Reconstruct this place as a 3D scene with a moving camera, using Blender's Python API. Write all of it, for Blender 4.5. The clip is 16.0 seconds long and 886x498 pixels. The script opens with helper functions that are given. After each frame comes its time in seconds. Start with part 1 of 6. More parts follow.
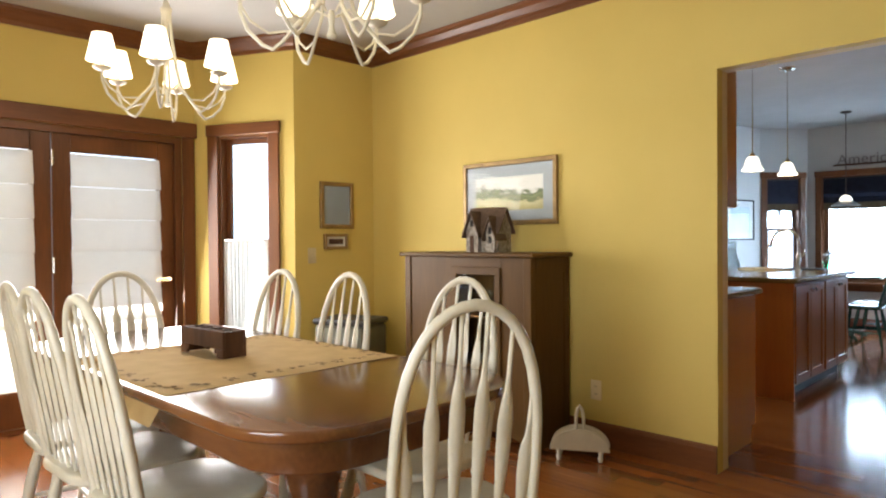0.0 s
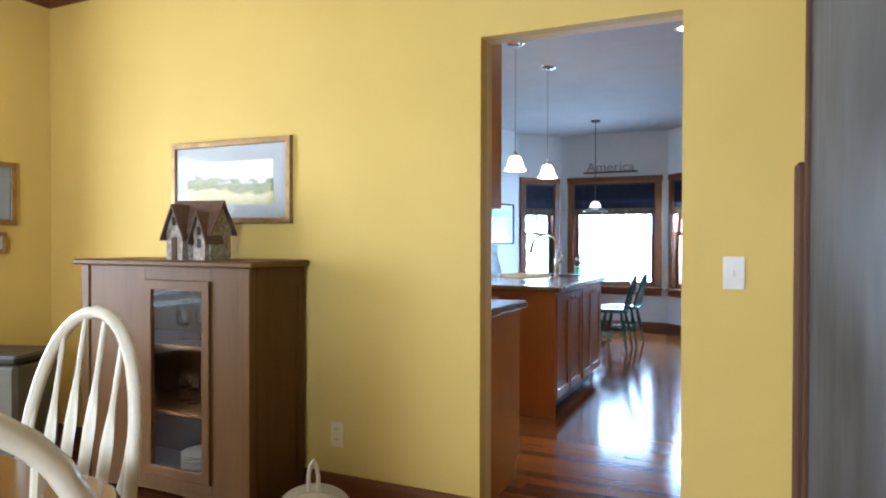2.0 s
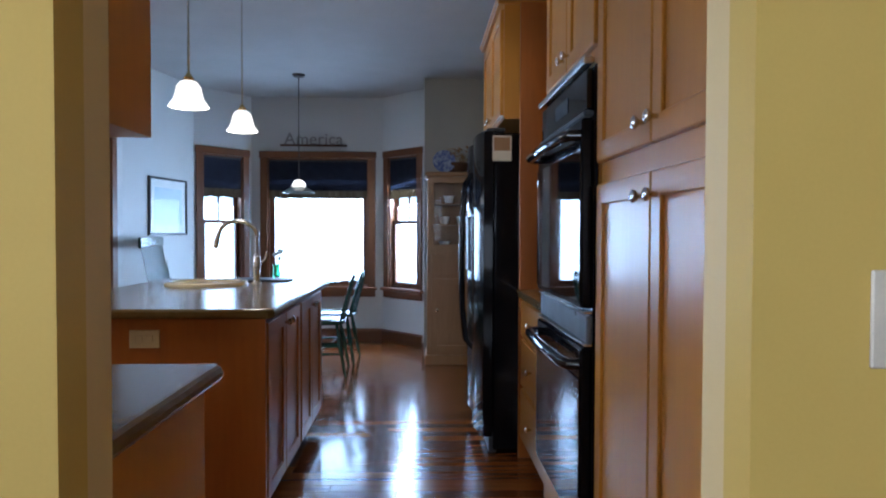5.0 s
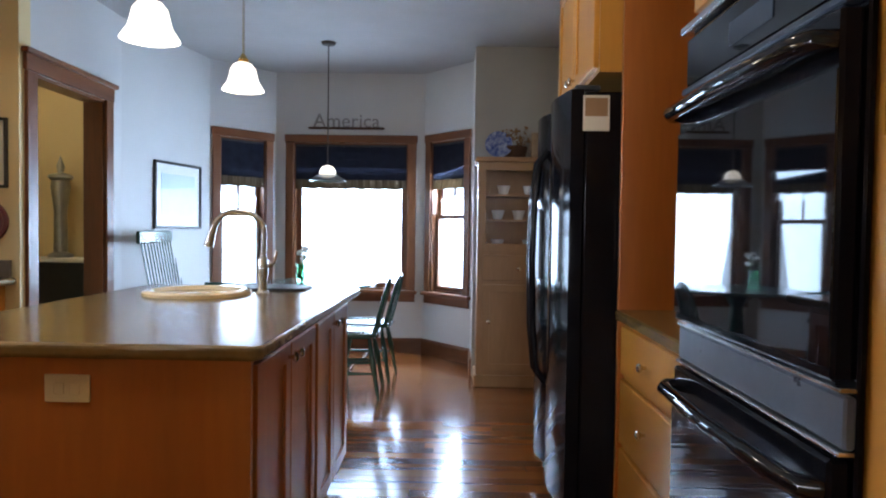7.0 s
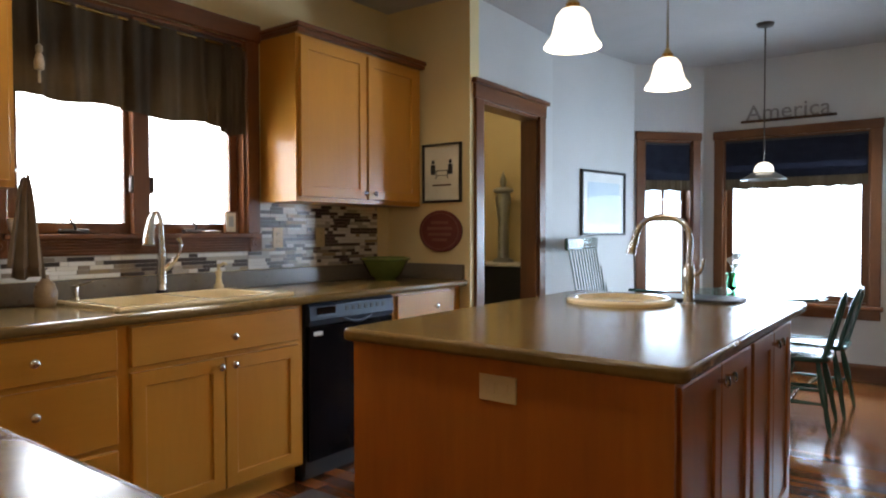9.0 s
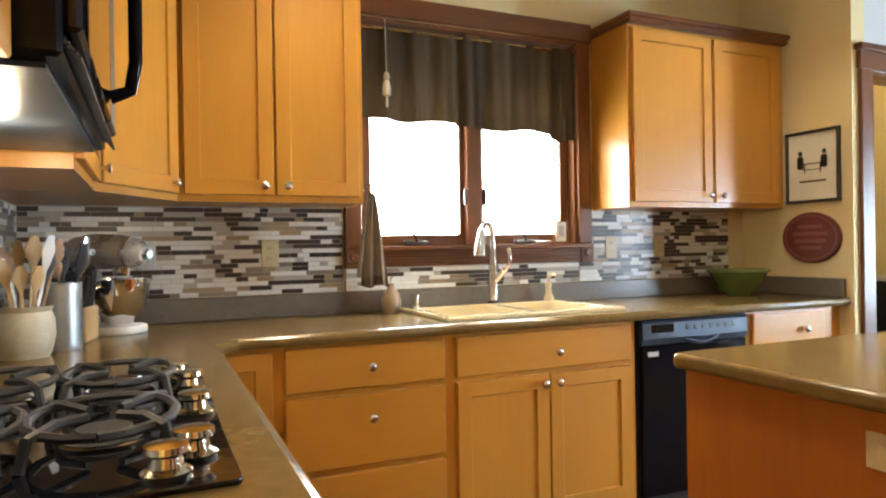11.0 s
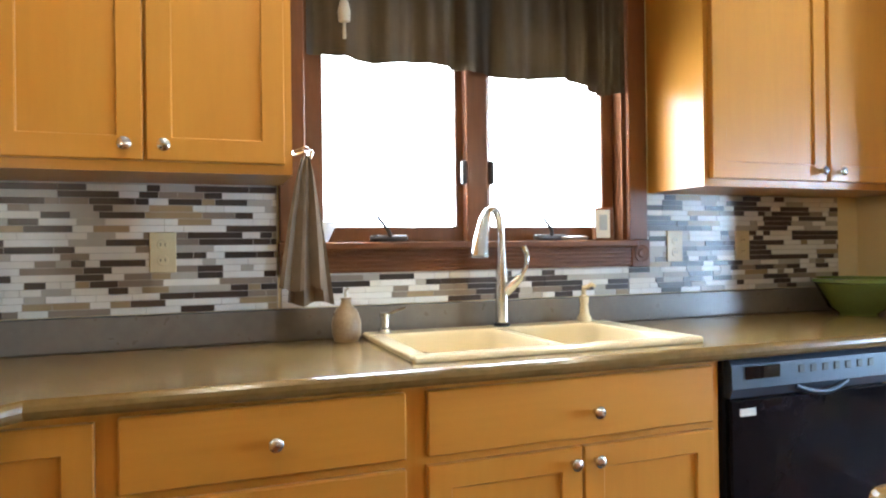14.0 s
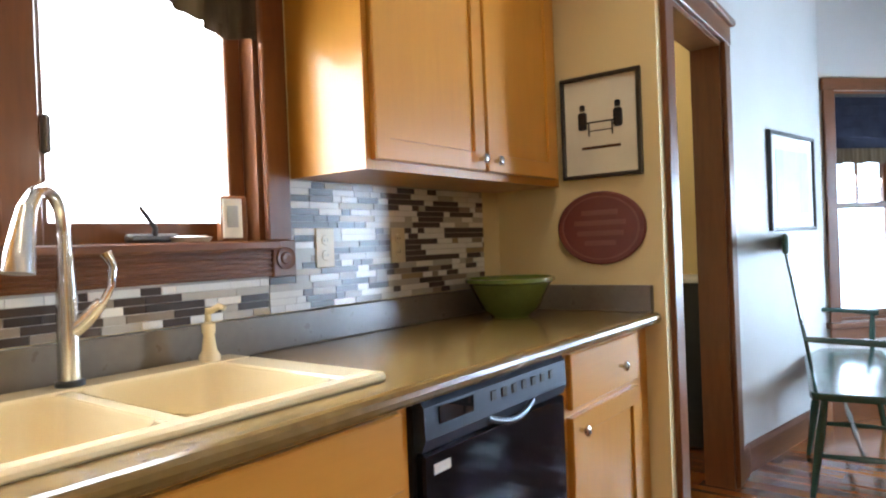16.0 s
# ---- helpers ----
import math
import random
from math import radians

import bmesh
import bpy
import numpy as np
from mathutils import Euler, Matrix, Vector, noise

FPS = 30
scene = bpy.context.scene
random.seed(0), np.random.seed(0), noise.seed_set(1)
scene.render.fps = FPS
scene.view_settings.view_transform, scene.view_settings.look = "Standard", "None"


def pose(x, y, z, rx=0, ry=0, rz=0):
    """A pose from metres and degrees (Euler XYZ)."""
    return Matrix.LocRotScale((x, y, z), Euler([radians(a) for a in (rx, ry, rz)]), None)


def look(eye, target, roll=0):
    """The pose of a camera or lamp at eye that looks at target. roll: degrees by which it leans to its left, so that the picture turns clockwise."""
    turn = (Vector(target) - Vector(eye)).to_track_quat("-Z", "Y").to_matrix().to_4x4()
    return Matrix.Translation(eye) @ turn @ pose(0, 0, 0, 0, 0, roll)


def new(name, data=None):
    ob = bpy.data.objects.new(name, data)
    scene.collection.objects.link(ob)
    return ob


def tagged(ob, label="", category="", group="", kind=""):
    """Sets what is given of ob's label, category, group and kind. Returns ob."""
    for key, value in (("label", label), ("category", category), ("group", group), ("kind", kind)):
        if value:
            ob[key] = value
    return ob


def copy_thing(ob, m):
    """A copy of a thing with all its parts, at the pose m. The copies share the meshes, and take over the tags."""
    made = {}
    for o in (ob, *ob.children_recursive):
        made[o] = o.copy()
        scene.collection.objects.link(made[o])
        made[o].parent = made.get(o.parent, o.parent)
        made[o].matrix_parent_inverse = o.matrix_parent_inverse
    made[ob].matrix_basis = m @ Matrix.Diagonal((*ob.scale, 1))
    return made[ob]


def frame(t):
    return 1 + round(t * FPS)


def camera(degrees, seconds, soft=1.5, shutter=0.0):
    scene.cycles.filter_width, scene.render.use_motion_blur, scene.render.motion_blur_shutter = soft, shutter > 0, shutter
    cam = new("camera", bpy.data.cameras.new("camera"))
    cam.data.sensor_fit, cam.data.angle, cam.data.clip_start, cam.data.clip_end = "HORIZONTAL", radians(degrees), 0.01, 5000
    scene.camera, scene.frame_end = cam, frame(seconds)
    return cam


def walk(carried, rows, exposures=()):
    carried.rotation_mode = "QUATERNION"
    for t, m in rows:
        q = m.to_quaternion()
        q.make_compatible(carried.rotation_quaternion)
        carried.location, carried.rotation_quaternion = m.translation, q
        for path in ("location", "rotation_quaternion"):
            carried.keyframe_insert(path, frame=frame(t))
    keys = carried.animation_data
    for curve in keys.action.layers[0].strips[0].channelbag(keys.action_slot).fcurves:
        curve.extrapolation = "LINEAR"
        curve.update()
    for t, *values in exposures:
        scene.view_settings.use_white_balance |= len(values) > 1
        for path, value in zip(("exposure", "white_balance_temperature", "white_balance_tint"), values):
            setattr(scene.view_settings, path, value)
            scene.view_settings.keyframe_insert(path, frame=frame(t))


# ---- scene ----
cam = camera(67.5, 16.0, soft=2.1)
PATH = [
    (0, pose(1.351, -3.347, 1.190, 89.28, 0.46, 44.46)),
    (0.5, pose(1.376, -3.173, 1.190, 89.26, 0.45, 40.80)),
    (1, pose(1.348, -2.985, 1.193, 89.39, 0.49, 36.71)),
    (1.5, pose(1.185, -2.791, 1.201, 89.39, 0.41, 30.72)),
    (2, pose(1.021, -2.536, 1.206, 89.30, -0.12, 25.14)),
    (2.5, pose(0.920, -2.227, 1.209, 89.14, -0.31, 20.77)),
    (3, pose(0.747, -1.957, 1.204, 88.94, -0.19, 15.75)),
    (3.5, pose(0.615, -1.612, 1.201, 88.79, 0.02, 10.98)),
    (4, pose(0.555, -1.280, 1.205, 88.53, 0.34, 6.65)),
    (4.5, pose(0.458, -1.003, 1.197, 88.48, 0.14, 1.87)),
    (4.7, pose(0.402, -0.913, 1.194, 88.60, -0.01, -0.35)),
    (6.8, pose(0.302, 0.172, 1.192, 88.30, -0.85, -1.55)),
    (7, pose(0.311, 0.211, 1.192, 88.28, -0.80, 1.12)),
    (7.5, pose(0.330, 0.285, 1.193, 88.32, -0.72, 9.39)),
    (8, pose(0.306, 0.337, 1.196, 88.32, -0.68, 18.31)),
    (8.5, pose(0.281, 0.340, 1.198, 88.40, -0.49, 27.35)),
    (9, pose(0.269, 0.358, 1.195, 88.53, 0.11, 36.66)),
    (9.5, pose(0.251, 0.382, 1.188, 88.78, 0.73, 45.41)),
    (10, pose(0.237, 0.394, 1.188, 89.10, 0.94, 53.18)),
    (10.2, pose(0.218, 0.392, 1.189, 89.30, 1.05, 55.76)),
    (12.3, pose(-0.145, 0.864, 1.168, 90.69, 0.65, 78.87)),
    (12.5, pose(-0.203, 0.895, 1.167, 90.63, 0.62, 78.76)),
    (13, pose(-0.349, 0.963, 1.163, 90.44, 0.46, 77.33)),
    (13.5, pose(-0.526, 1.037, 1.161, 90.28, 0.53, 73.85)),
    (14, pose(-0.687, 1.146, 1.161, 90.11, 0.75, 69.96)),
    (14.5, pose(-0.850, 1.258, 1.165, 89.90, 0.94, 64.52)),
    (15, pose(-1.007, 1.305, 1.165, 89.75, 0.89, 55.94)),
    (15.5, pose(-1.169, 1.361, 1.166, 89.66, 1.46, 45.97)),
    (16, pose(-1.266, 1.478, 1.160, 89.65, 2.24, 37.39)),
    (5.4, pose(0.400, -0.500, 1.195, 88.54, -0.30, -2.60)),
    (6.1, pose(0.345, -0.130, 1.193, 88.39, -0.60, -3.40)),
    (10.9, pose(0.140, 0.560, 1.181, 89.78, 0.95, 65.00)),
    (11.6, pose(0.030, 0.760, 1.175, 90.32, 0.80, 74.00)),
]
PATH.sort(key=lambda row: row[0])
walk(cam, PATH, [(0, -0.15, 6400, 10), (1.0, 0.24, 5850, 10), (2.0, 0.26, 5400, 10), (2.6, -0.08, 5550, 10), (3.1, -0.15, 5600, 10), (3.7, -0.42, 5350, 10), (4.7, -0.52, 5350, 11), (7.0, 0.02, 6100, 14), (8.0, -0.30, 6050, 14), (8.6, -0.40, 6250, 13), (9.5, 0.20, 7350, 13), (10.2, 0.75, 7450, 12), (12.3, 1.08, 5650, 5), (14, 1.02, 5850, 6), (16, 0.72, 6400, 12)])

# ---------------------------------------------------------------- light
world = bpy.data.worlds.new("sky")
scene.world = world
world.use_nodes = True
wn = world.node_tree
sky = wn.nodes.new("ShaderNodeTexSky")
sky.sky_type = "NISHITA"
sky.sun_disc = False
sky.sun_elevation = radians(38)
sky.sun_rotation = radians(300)
wn.links.new(sky.outputs[0], wn.nodes["Background"].inputs[0])
wn.nodes["Background"].inputs[1].default_value = 0.12

sun = new("sun", bpy.data.lights.new("sun", "SUN"))
sun.data.energy, sun.data.angle, sun.data.color = 1.0, radians(12), (1.0, 0.96, 0.9)
sun.matrix_world = look((-6, 8, 9), (0, 0, 0))


def window_lamp(x, y, z, w, h, yaw, power, tint=(0.57, 0.77, 1.0), tilt=20):
    """Skylight entering through one window; the lamp lies in its opening and faces into the room, a little downward."""
    d = bpy.data.lights.new("window_light", "AREA")
    d.shape, d.size, d.size_y, d.energy, d.color = "RECTANGLE", w, h, power, tint
    o = new("window_light", d)
    o.matrix_world = pose(x, y, z, 90 - tilt, 0, yaw)
    return o


window_lamp(-0.70, 6.76, 1.20, 1.05, 1.2, 180, 52)             # bay, middle
window_lamp(-1.79, 6.43, 1.20, 0.40, 1.2, 225, 16)             # bay, sides
window_lamp(0.37, 6.43, 1.20, 0.40, 1.2, 135, 125)
window_lamp(-2.90, 2.02, 1.58, 1.10, 0.72, -90, 38, (0.9, 0.95, 1.0))             # sink window
window_lamp(-3.40, -1.95, 1.1, 1.5, 1.6, -90, 115, (1, 0.97, 0.93), 8)   # glazed doors
window_lamp(-3.08, -0.98, 1.2, 0.4, 1.5, -116, 24, (1, 0.97, 0.93), 4)
window_lamp(0.2, -4.74, 1.35, 1.5, 1.3, 0, 60, (1, 0.98, 0.94), 12)   # added fill through an assumed, unseen opening in the dining room's south wall


def bulb(x, y, z, power, size=0.03, tint=(1.0, 0.78, 0.5)):
    d = bpy.data.lights.new("bulb", "POINT")
    d.energy, d.shadow_soft_size, d.color = power, size, tint
    o = new("bulb", d)
    o.location = (x, y, z)
    return o


def can_lamp(x, y, power, tint=(1.0, 0.88, 0.68)):
    d = bpy.data.lights.new("downlight", "SPOT")
    d.energy, d.spot_size, d.spot_blend, d.shadow_soft_size, d.color = power, radians(120), 0.6, 0.05, tint
    o = new("downlight", d)
    o.location = (x, y, 2.645)
    return o

# ---------------------------------------------------------------- materials
def nodes_of(name):
    m = bpy.data.materials.new(name)
    m.use_nodes = True
    return m, m.node_tree, m.node_tree.nodes["Principled BSDF"]


def surface(name, colour, rough=0.5, metal=0.0, colour2=None, scale=8.0, stretch=(1, 1, 1), fine=60.0, bump=0.05,
            coat=0.0, rough_var=0.08, piece=0.0, island=0.0, wave=0.0, spec=0.5):
    """A procedural surface: broad variation between two colours, fine grain, relief, uneven gloss."""
    m, nt, b = nodes_of(name)
    L = nt.links.new
    tc = nt.nodes.new("ShaderNodeTexCoord")
    mp = nt.nodes.new("ShaderNodeMapping")
    mp.inputs["Scale"].default_value = stretch
    L(tc.outputs["Object"], mp.inputs[0])
    n1 = nt.nodes.new("ShaderNodeTexNoise")
    n1.inputs["Scale"].default_value, n1.inputs["Detail"].default_value = scale, 6
    n2 = nt.nodes.new("ShaderNodeTexNoise")
    n2.inputs["Scale"].default_value, n2.inputs["Detail"].default_value = fine, 8
    vec = mp.outputs[0]
    if piece or island:
        info = nt.nodes.new("ShaderNodeObjectInfo" if piece else "ShaderNodeNewGeometry")
        rnd = info.outputs["Random"] if piece else info.outputs["Random Per Island"]
        sh = nt.nodes.new("ShaderNodeVectorMath")
        sh.operation = "MULTIPLY_ADD"
        cmb = nt.nodes.new("ShaderNodeCombineXYZ")
        for k in range(3):
            L(rnd, cmb.inputs[k])
        sh.inputs[1].default_value = (17, 23, 31)
        L(cmb.outputs[0], sh.inputs[0])
        L(mp.outputs[0], sh.inputs[2])
        vec = sh.outputs[0]
    L(vec, n1.inputs["Vector"])
    L(vec, n2.inputs["Vector"])
    mix = nt.nodes.new("ShaderNodeMix")
    mix.data_type = "RGBA"
    c2 = colour2 or tuple(c * 0.82 for c in colour)
    mix.inputs[6].default_value, mix.inputs[7].default_value = (*colour, 1), (*c2, 1)
    rp = nt.nodes.new("ShaderNodeMapRange")
    rp.inputs[1].default_value, rp.inputs[2].default_value = 0.3, 0.7
    add = nt.nodes.new("ShaderNodeMath")
    add.operation = "MULTIPLY_ADD"
    L(n2.outputs[0], add.inputs[0])
    add.inputs[1].default_value = 0.35
    L(n1.outputs[0], add.inputs[2])
    sub = nt.nodes.new("ShaderNodeMath")
    sub.operation = "SUBTRACT"
    sub.inputs[1].default_value = 0.17
    L(add.outputs[0], sub.inputs[0])
    src = sub.outputs[0]
    if piece or island:
        ad2 = nt.nodes.new("ShaderNodeMath")
        ad2.operation = "MULTIPLY_ADD"
        L(rnd, ad2.inputs[0])
        ad2.inputs[1].default_value = (piece or island)
        L(src, ad2.inputs[2])
        s3 = nt.nodes.new("ShaderNodeMath")
        s3.operation = "SUBTRACT"
        s3.inputs[1].default_value = 0.5 * (piece or island)
        L(ad2.outputs[0], s3.inputs[0])
        src = s3.outputs[0]
    if wave:
        w = nt.nodes.new("ShaderNodeTexWave")
        w.inputs["Scale"].default_value, w.inputs["Distortion"].default_value = wave, 6
        w.inputs["Detail"].default_value, w.inputs["Detail Scale"].default_value = 3, 1.5
        L(vec, w.inputs["Vector"])
        ad4 = nt.nodes.new("ShaderNodeMath")
        ad4.operation = "MULTIPLY_ADD"
        L(w.outputs[1], ad4.inputs[0])
        ad4.inputs[1].default_value = 0.15
        L(src, ad4.inputs[2])
        src = ad4.outputs[0]
    L(src, rp.inputs[0])
    L(rp.outputs[0], mix.inputs[0])
    L(mix.outputs[2], b.inputs["Base Color"])
    rr = nt.nodes.new("ShaderNodeMapRange")
    rr.inputs[3].default_value, rr.inputs[4].default_value = max(0.02, rough - rough_var), rough + rough_var
    L(n1.outputs[0], rr.inputs[0])
    L(rr.outputs[0], b.inputs["Roughness"])
    b.inputs["Metallic"].default_value = metal
    b.inputs["Coat Weight"].default_value = coat
    b.inputs["Coat Roughness"].default_value = 0.12
    b.inputs["Specular IOR Level"].default_value = spec
    if bump:
        bp = nt.nodes.new("ShaderNodeBump")
        bp.inputs["Strength"].default_value, bp.inputs["Distance"].default_value = bump, 0.01
        L(n2.outputs[0], bp.inputs["Height"])
        L(bp.outputs[0], b.inputs["Normal"])
    return m


def palette(name, stops, rough, piece=True, bump=0.03):
    """Tiles or pieces whose colours are drawn from a few stops, one for each piece."""
    m, nt, b = nodes_of(name)
    L = nt.links.new
    info = nt.nodes.new("ShaderNodeObjectInfo" if piece else "ShaderNodeNewGeometry")
    ramp = nt.nodes.new("ShaderNodeValToRGB")
    ramp.color_ramp.interpolation = "CONSTANT"
    els = ramp.color_ramp.elements
    while len(els) < len(stops):
        els.new(1.0)
    for e, (p, c) in zip(els, stops):
        e.position, e.color = p, (*c, 1)
    L(info.outputs["Random" if piece else "Random Per Island"], ramp.inputs[0])
    tc = nt.nodes.new("ShaderNodeTexCoord")
    n = nt.nodes.new("ShaderNodeTexNoise")
    n.inputs["Scale"].default_value = 45
    L(tc.outputs["Object"], n.inputs["Vector"])
    mul = nt.nodes.new("ShaderNodeMix")
    mul.data_type, mul.blend_type = "RGBA", "MULTIPLY"
    mul.inputs[0].default_value = 0.12
    L(ramp.outputs[0], mul.inputs[6])
    L(n.outputs[0], mul.inputs[7])
    L(mul.outputs[2], b.inputs["Base Color"])
    b.inputs["Roughness"].default_value = rough
    return m


def glow(name, colour, strength, base=None):
    m, nt, b = nodes_of(name)
    b.inputs["Base Color"].default_value = (*(base or colour), 1)
    b.inputs["Emission Color"].default_value = (*colour, 1)
    b.inputs["Emission Strength"].default_value = strength
    b.inputs["Roughness"].default_value = 0.4
    return m


def glass_mat(name, tint=(1, 1, 1), rough=0.0):
    m, nt, b = nodes_of(name)
    b.inputs["Base Color"].default_value = (*tint, 1)
    b.inputs["Transmission Weight"].default_value = 1
    b.inputs["Roughness"].default_value = rough
    b.inputs["IOR"].default_value = 1.45
    return m


def cloth(name, c1, c2, scale=300, translucent=0.0, stretch=(1, 1, 1)):
    m = surface(name, c1, 0.9, colour2=c2, scale=12 if stretch[0] == 1 else 1.6, stretch=stretch, fine=scale, bump=0.15, spec=0.1)
    if translucent:
        nt = m.node_tree
        out = nt.nodes["Material Output"]
        tr = nt.nodes.new("ShaderNodeBsdfTranslucent")
        tr.inputs[0].default_value = (*c1, 1)
        mx = nt.nodes.new("ShaderNodeMixShader")
        mx.inputs[0].default_value = translucent
        nt.links.new(nt.nodes["Principled BSDF"].outputs[0], mx.inputs[1])
        nt.links.new(tr.outputs[0], mx.inputs[2])
        nt.links.new(mx.outputs[0], out.inputs[0])
    return m


M_YELLOW = surface("yellow_paint", (0.665, 0.50, 0.14), 0.62, colour2=(0.62, 0.462, 0.124), scale=2, fine=180, bump=0.03, rough_var=0.05, spec=0.3)
M_CREAM = surface("cream_paint", (0.74, 0.61, 0.33), 0.65, colour2=(0.70, 0.57, 0.30), scale=2, fine=180, bump=0.03, spec=0.3)
M_WHITEWALL = surface("white_wall_paint", (0.61, 0.60, 0.58), 0.6, colour2=(0.575, 0.565, 0.55), scale=2, fine=180, bump=0.03, spec=0.3)
M_TAUPE = surface("taupe_wall_paint", (0.36, 0.34, 0.30), 0.65, colour2=(0.33, 0.31, 0.275), scale=2, fine=180, bump=0.03, spec=0.3)
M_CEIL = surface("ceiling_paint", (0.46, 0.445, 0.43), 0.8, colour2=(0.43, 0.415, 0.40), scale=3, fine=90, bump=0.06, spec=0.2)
M_OAKDARK = surface("stained_trim_wood", (0.19, 0.066, 0.020), 0.36, colour2=(0.10, 0.034, 0.0105), scale=5, stretch=(1, 1, 0.12), fine=70, bump=0.06, coat=0.08, spec=0.35)
M_TRIMH = surface("stained_trim_wood_lying", (0.195, 0.068, 0.021), 0.36, colour2=(0.105, 0.035, 0.011), scale=5, stretch=(0.2, 0.2, 1.5), fine=70, bump=0.06, coat=0.08, spec=0.35)
M_MAPLE = surface("maple_cabinet", (0.56, 0.260, 0.038), 0.33, colour2=(0.485, 0.214, 0.030), scale=3, stretch=(1, 1, 0.1), fine=55, bump=0.025, coat=0.12, rough_var=0.05, spec=0.4)
M_MAPLEH = surface("maple_drawer_front", (0.56, 0.260, 0.038), 0.33, colour2=(0.485, 0.214, 0.030), scale=3, stretch=(0.12, 0.12, 1.2), fine=55, bump=0.025, coat=0.12, rough_var=0.05, spec=0.4)
M_CHERRY = surface("island_cherry_wood", (0.41, 0.130, 0.018), 0.36, colour2=(0.30, 0.088, 0.013), scale=3, stretch=(1, 1, 0.1), fine=50, bump=0.025, coat=0.25)
M_COUNTER = surface("brown_solid_counter", (0.185, 0.117, 0.040), 0.19, colour2=(0.14, 0.088, 0.029), scale=30, fine=420, bump=0.008, coat=0.0, rough_var=0.04, spec=0.36)
M_BSPLASH = surface("grey_counter_upstand", (0.17, 0.145, 0.115), 0.3, colour2=(0.145, 0.122, 0.097), scale=30, fine=420, bump=0.01)
M_NICKEL = surface("brushed_nickel", (0.72, 0.70, 0.66), 0.24, 1.0, scale=20, fine=300, bump=0.01)
M_CHROME = surface("polished_chrome", (0.85, 0.85, 0.85), 0.08, 1.0, scale=20, fine=300, bump=0.0, rough_var=0.03)
M_BRASS = surface("polished_brass", (0.75, 0.52, 0.2), 0.2, 1.0, scale=20, fine=300, bump=0.0)
M_KNOB = surface("warm_chrome", (0.83, 0.74, 0.56), 0.12, 1.0, scale=20, fine=300, bump=0.0, rough_var=0.03)
M_SILVER = surface("silver_enamel", (0.52, 0.50, 0.46), 0.28, 0.35, scale=20, fine=300, bump=0.0)
M_IRON = surface("aged_iron", (0.10, 0.085, 0.075), 0.5, 0.6, scale=25, fine=200, bump=0.15)
M_BLACK = surface("black_enamel", (0.005, 0.005, 0.007), 0.1, colour2=(0.007, 0.007, 0.009), scale=10, fine=300, bump=0.0, rough_var=0.04, spec=0.14)
M_BLACKMAT = surface("black_plastic", (0.016, 0.016, 0.018), 0.4, scale=30, fine=400, bump=0.03)
M_BLACKGLASS = surface("black_oven_glass", (0.006, 0.006, 0.008), 0.03, scale=10, fine=100, bump=0.0, rough_var=0.01, spec=0.5)
M_CAST = surface("cast_iron", (0.02, 0.02, 0.021), 0.55, scale=40, fine=300, bump=0.2)
M_SILVERGREY = surface("grey_appliance_panel", (0.035, 0.05, 0.075), 0.35, 0.2, scale=10, fine=300, bump=0.0)
M_STRIP = surface("brushed_grey_strip", (0.16, 0.18, 0.21), 0.3, 0.6, scale=10, fine=300, bump=0.0)
M_BISQUE = surface("bisque_enamel", (0.74, 0.61, 0.37), 0.14, colour2=(0.70, 0.57, 0.34), scale=6, fine=200, bump=0.0, coat=0.4, rough_var=0.04)
M_PLATE = surface("ivory_plate_plastic", (0.64, 0.53, 0.31), 0.35, scale=8, fine=200, bump=0.0)
M_WHITEPLATE = surface("white_plate_plastic", (0.75, 0.73, 0.66), 0.35, scale=8, fine=200, bump=0.0)
M_CHAIR = surface("antique_white_paint", (0.72, 0.67, 0.54), 0.38, colour2=(0.62, 0.57, 0.44), scale=9, fine=120, bump=0.05, coat=0.15)
M_TABLE = surface("polished_walnut", (0.17, 0.065, 0.022), 0.18, colour2=(0.09, 0.034, 0.013), scale=3, stretch=(0.15, 1.6, 1), fine=60, bump=0.01, coat=0.2, rough_var=0.05)
M_WALNUT = surface("dark_walnut", (0.120, 0.060, 0.0155), 0.42, colour2=(0.078, 0.038, 0.010), scale=4, stretch=(1, 1, 0.12), fine=60, bump=0.05, spec=0.15)
M_OLDWOOD = surface("weathered_brown_wood", (0.12, 0.055, 0.027), 0.6, colour2=(0.06, 0.032, 0.02), scale=5, stretch=(1, 1, 0.12), fine=70, bump=0.25, spec=0.15)
M_SLATE = surface("chalk_smeared_slate", (0.026, 0.029, 0.034), 0.55, colour2=(0.105, 0.115, 0.13), scale=2.2, stretch=(1.6, 1, 0.7), fine=9, bump=0.03)
M_GILT = surface("dull_gilt_frame", (0.33, 0.21, 0.075), 0.4, 0.4, colour2=(0.2, 0.12, 0.045), scale=20, fine=120, bump=0.12)
M_BLACKFRAME = surface("black_frame_wood", (0.02, 0.018, 0.016), 0.35, scale=10, fine=150, bump=0.04)
M_MAT = surface("grey_mount_board", (0.31, 0.335, 0.34), 0.8, scale=4, fine=300, bump=0.03)
M_PAPER = surface("cream_paper", (0.74, 0.69, 0.56), 0.8, scale=4, fine=300, bump=0.02)
M_WHITE = surface("white_paint", (0.78, 0.77, 0.74), 0.4, scale=6, fine=150, bump=0.03)
M_RUNNER = cloth("tan_linen", (0.60, 0.42, 0.19), (0.52, 0.36, 0.155))
M_MOTIF = cloth("brown_stitching", (0.17, 0.11, 0.045), (0.12, 0.08, 0.035))
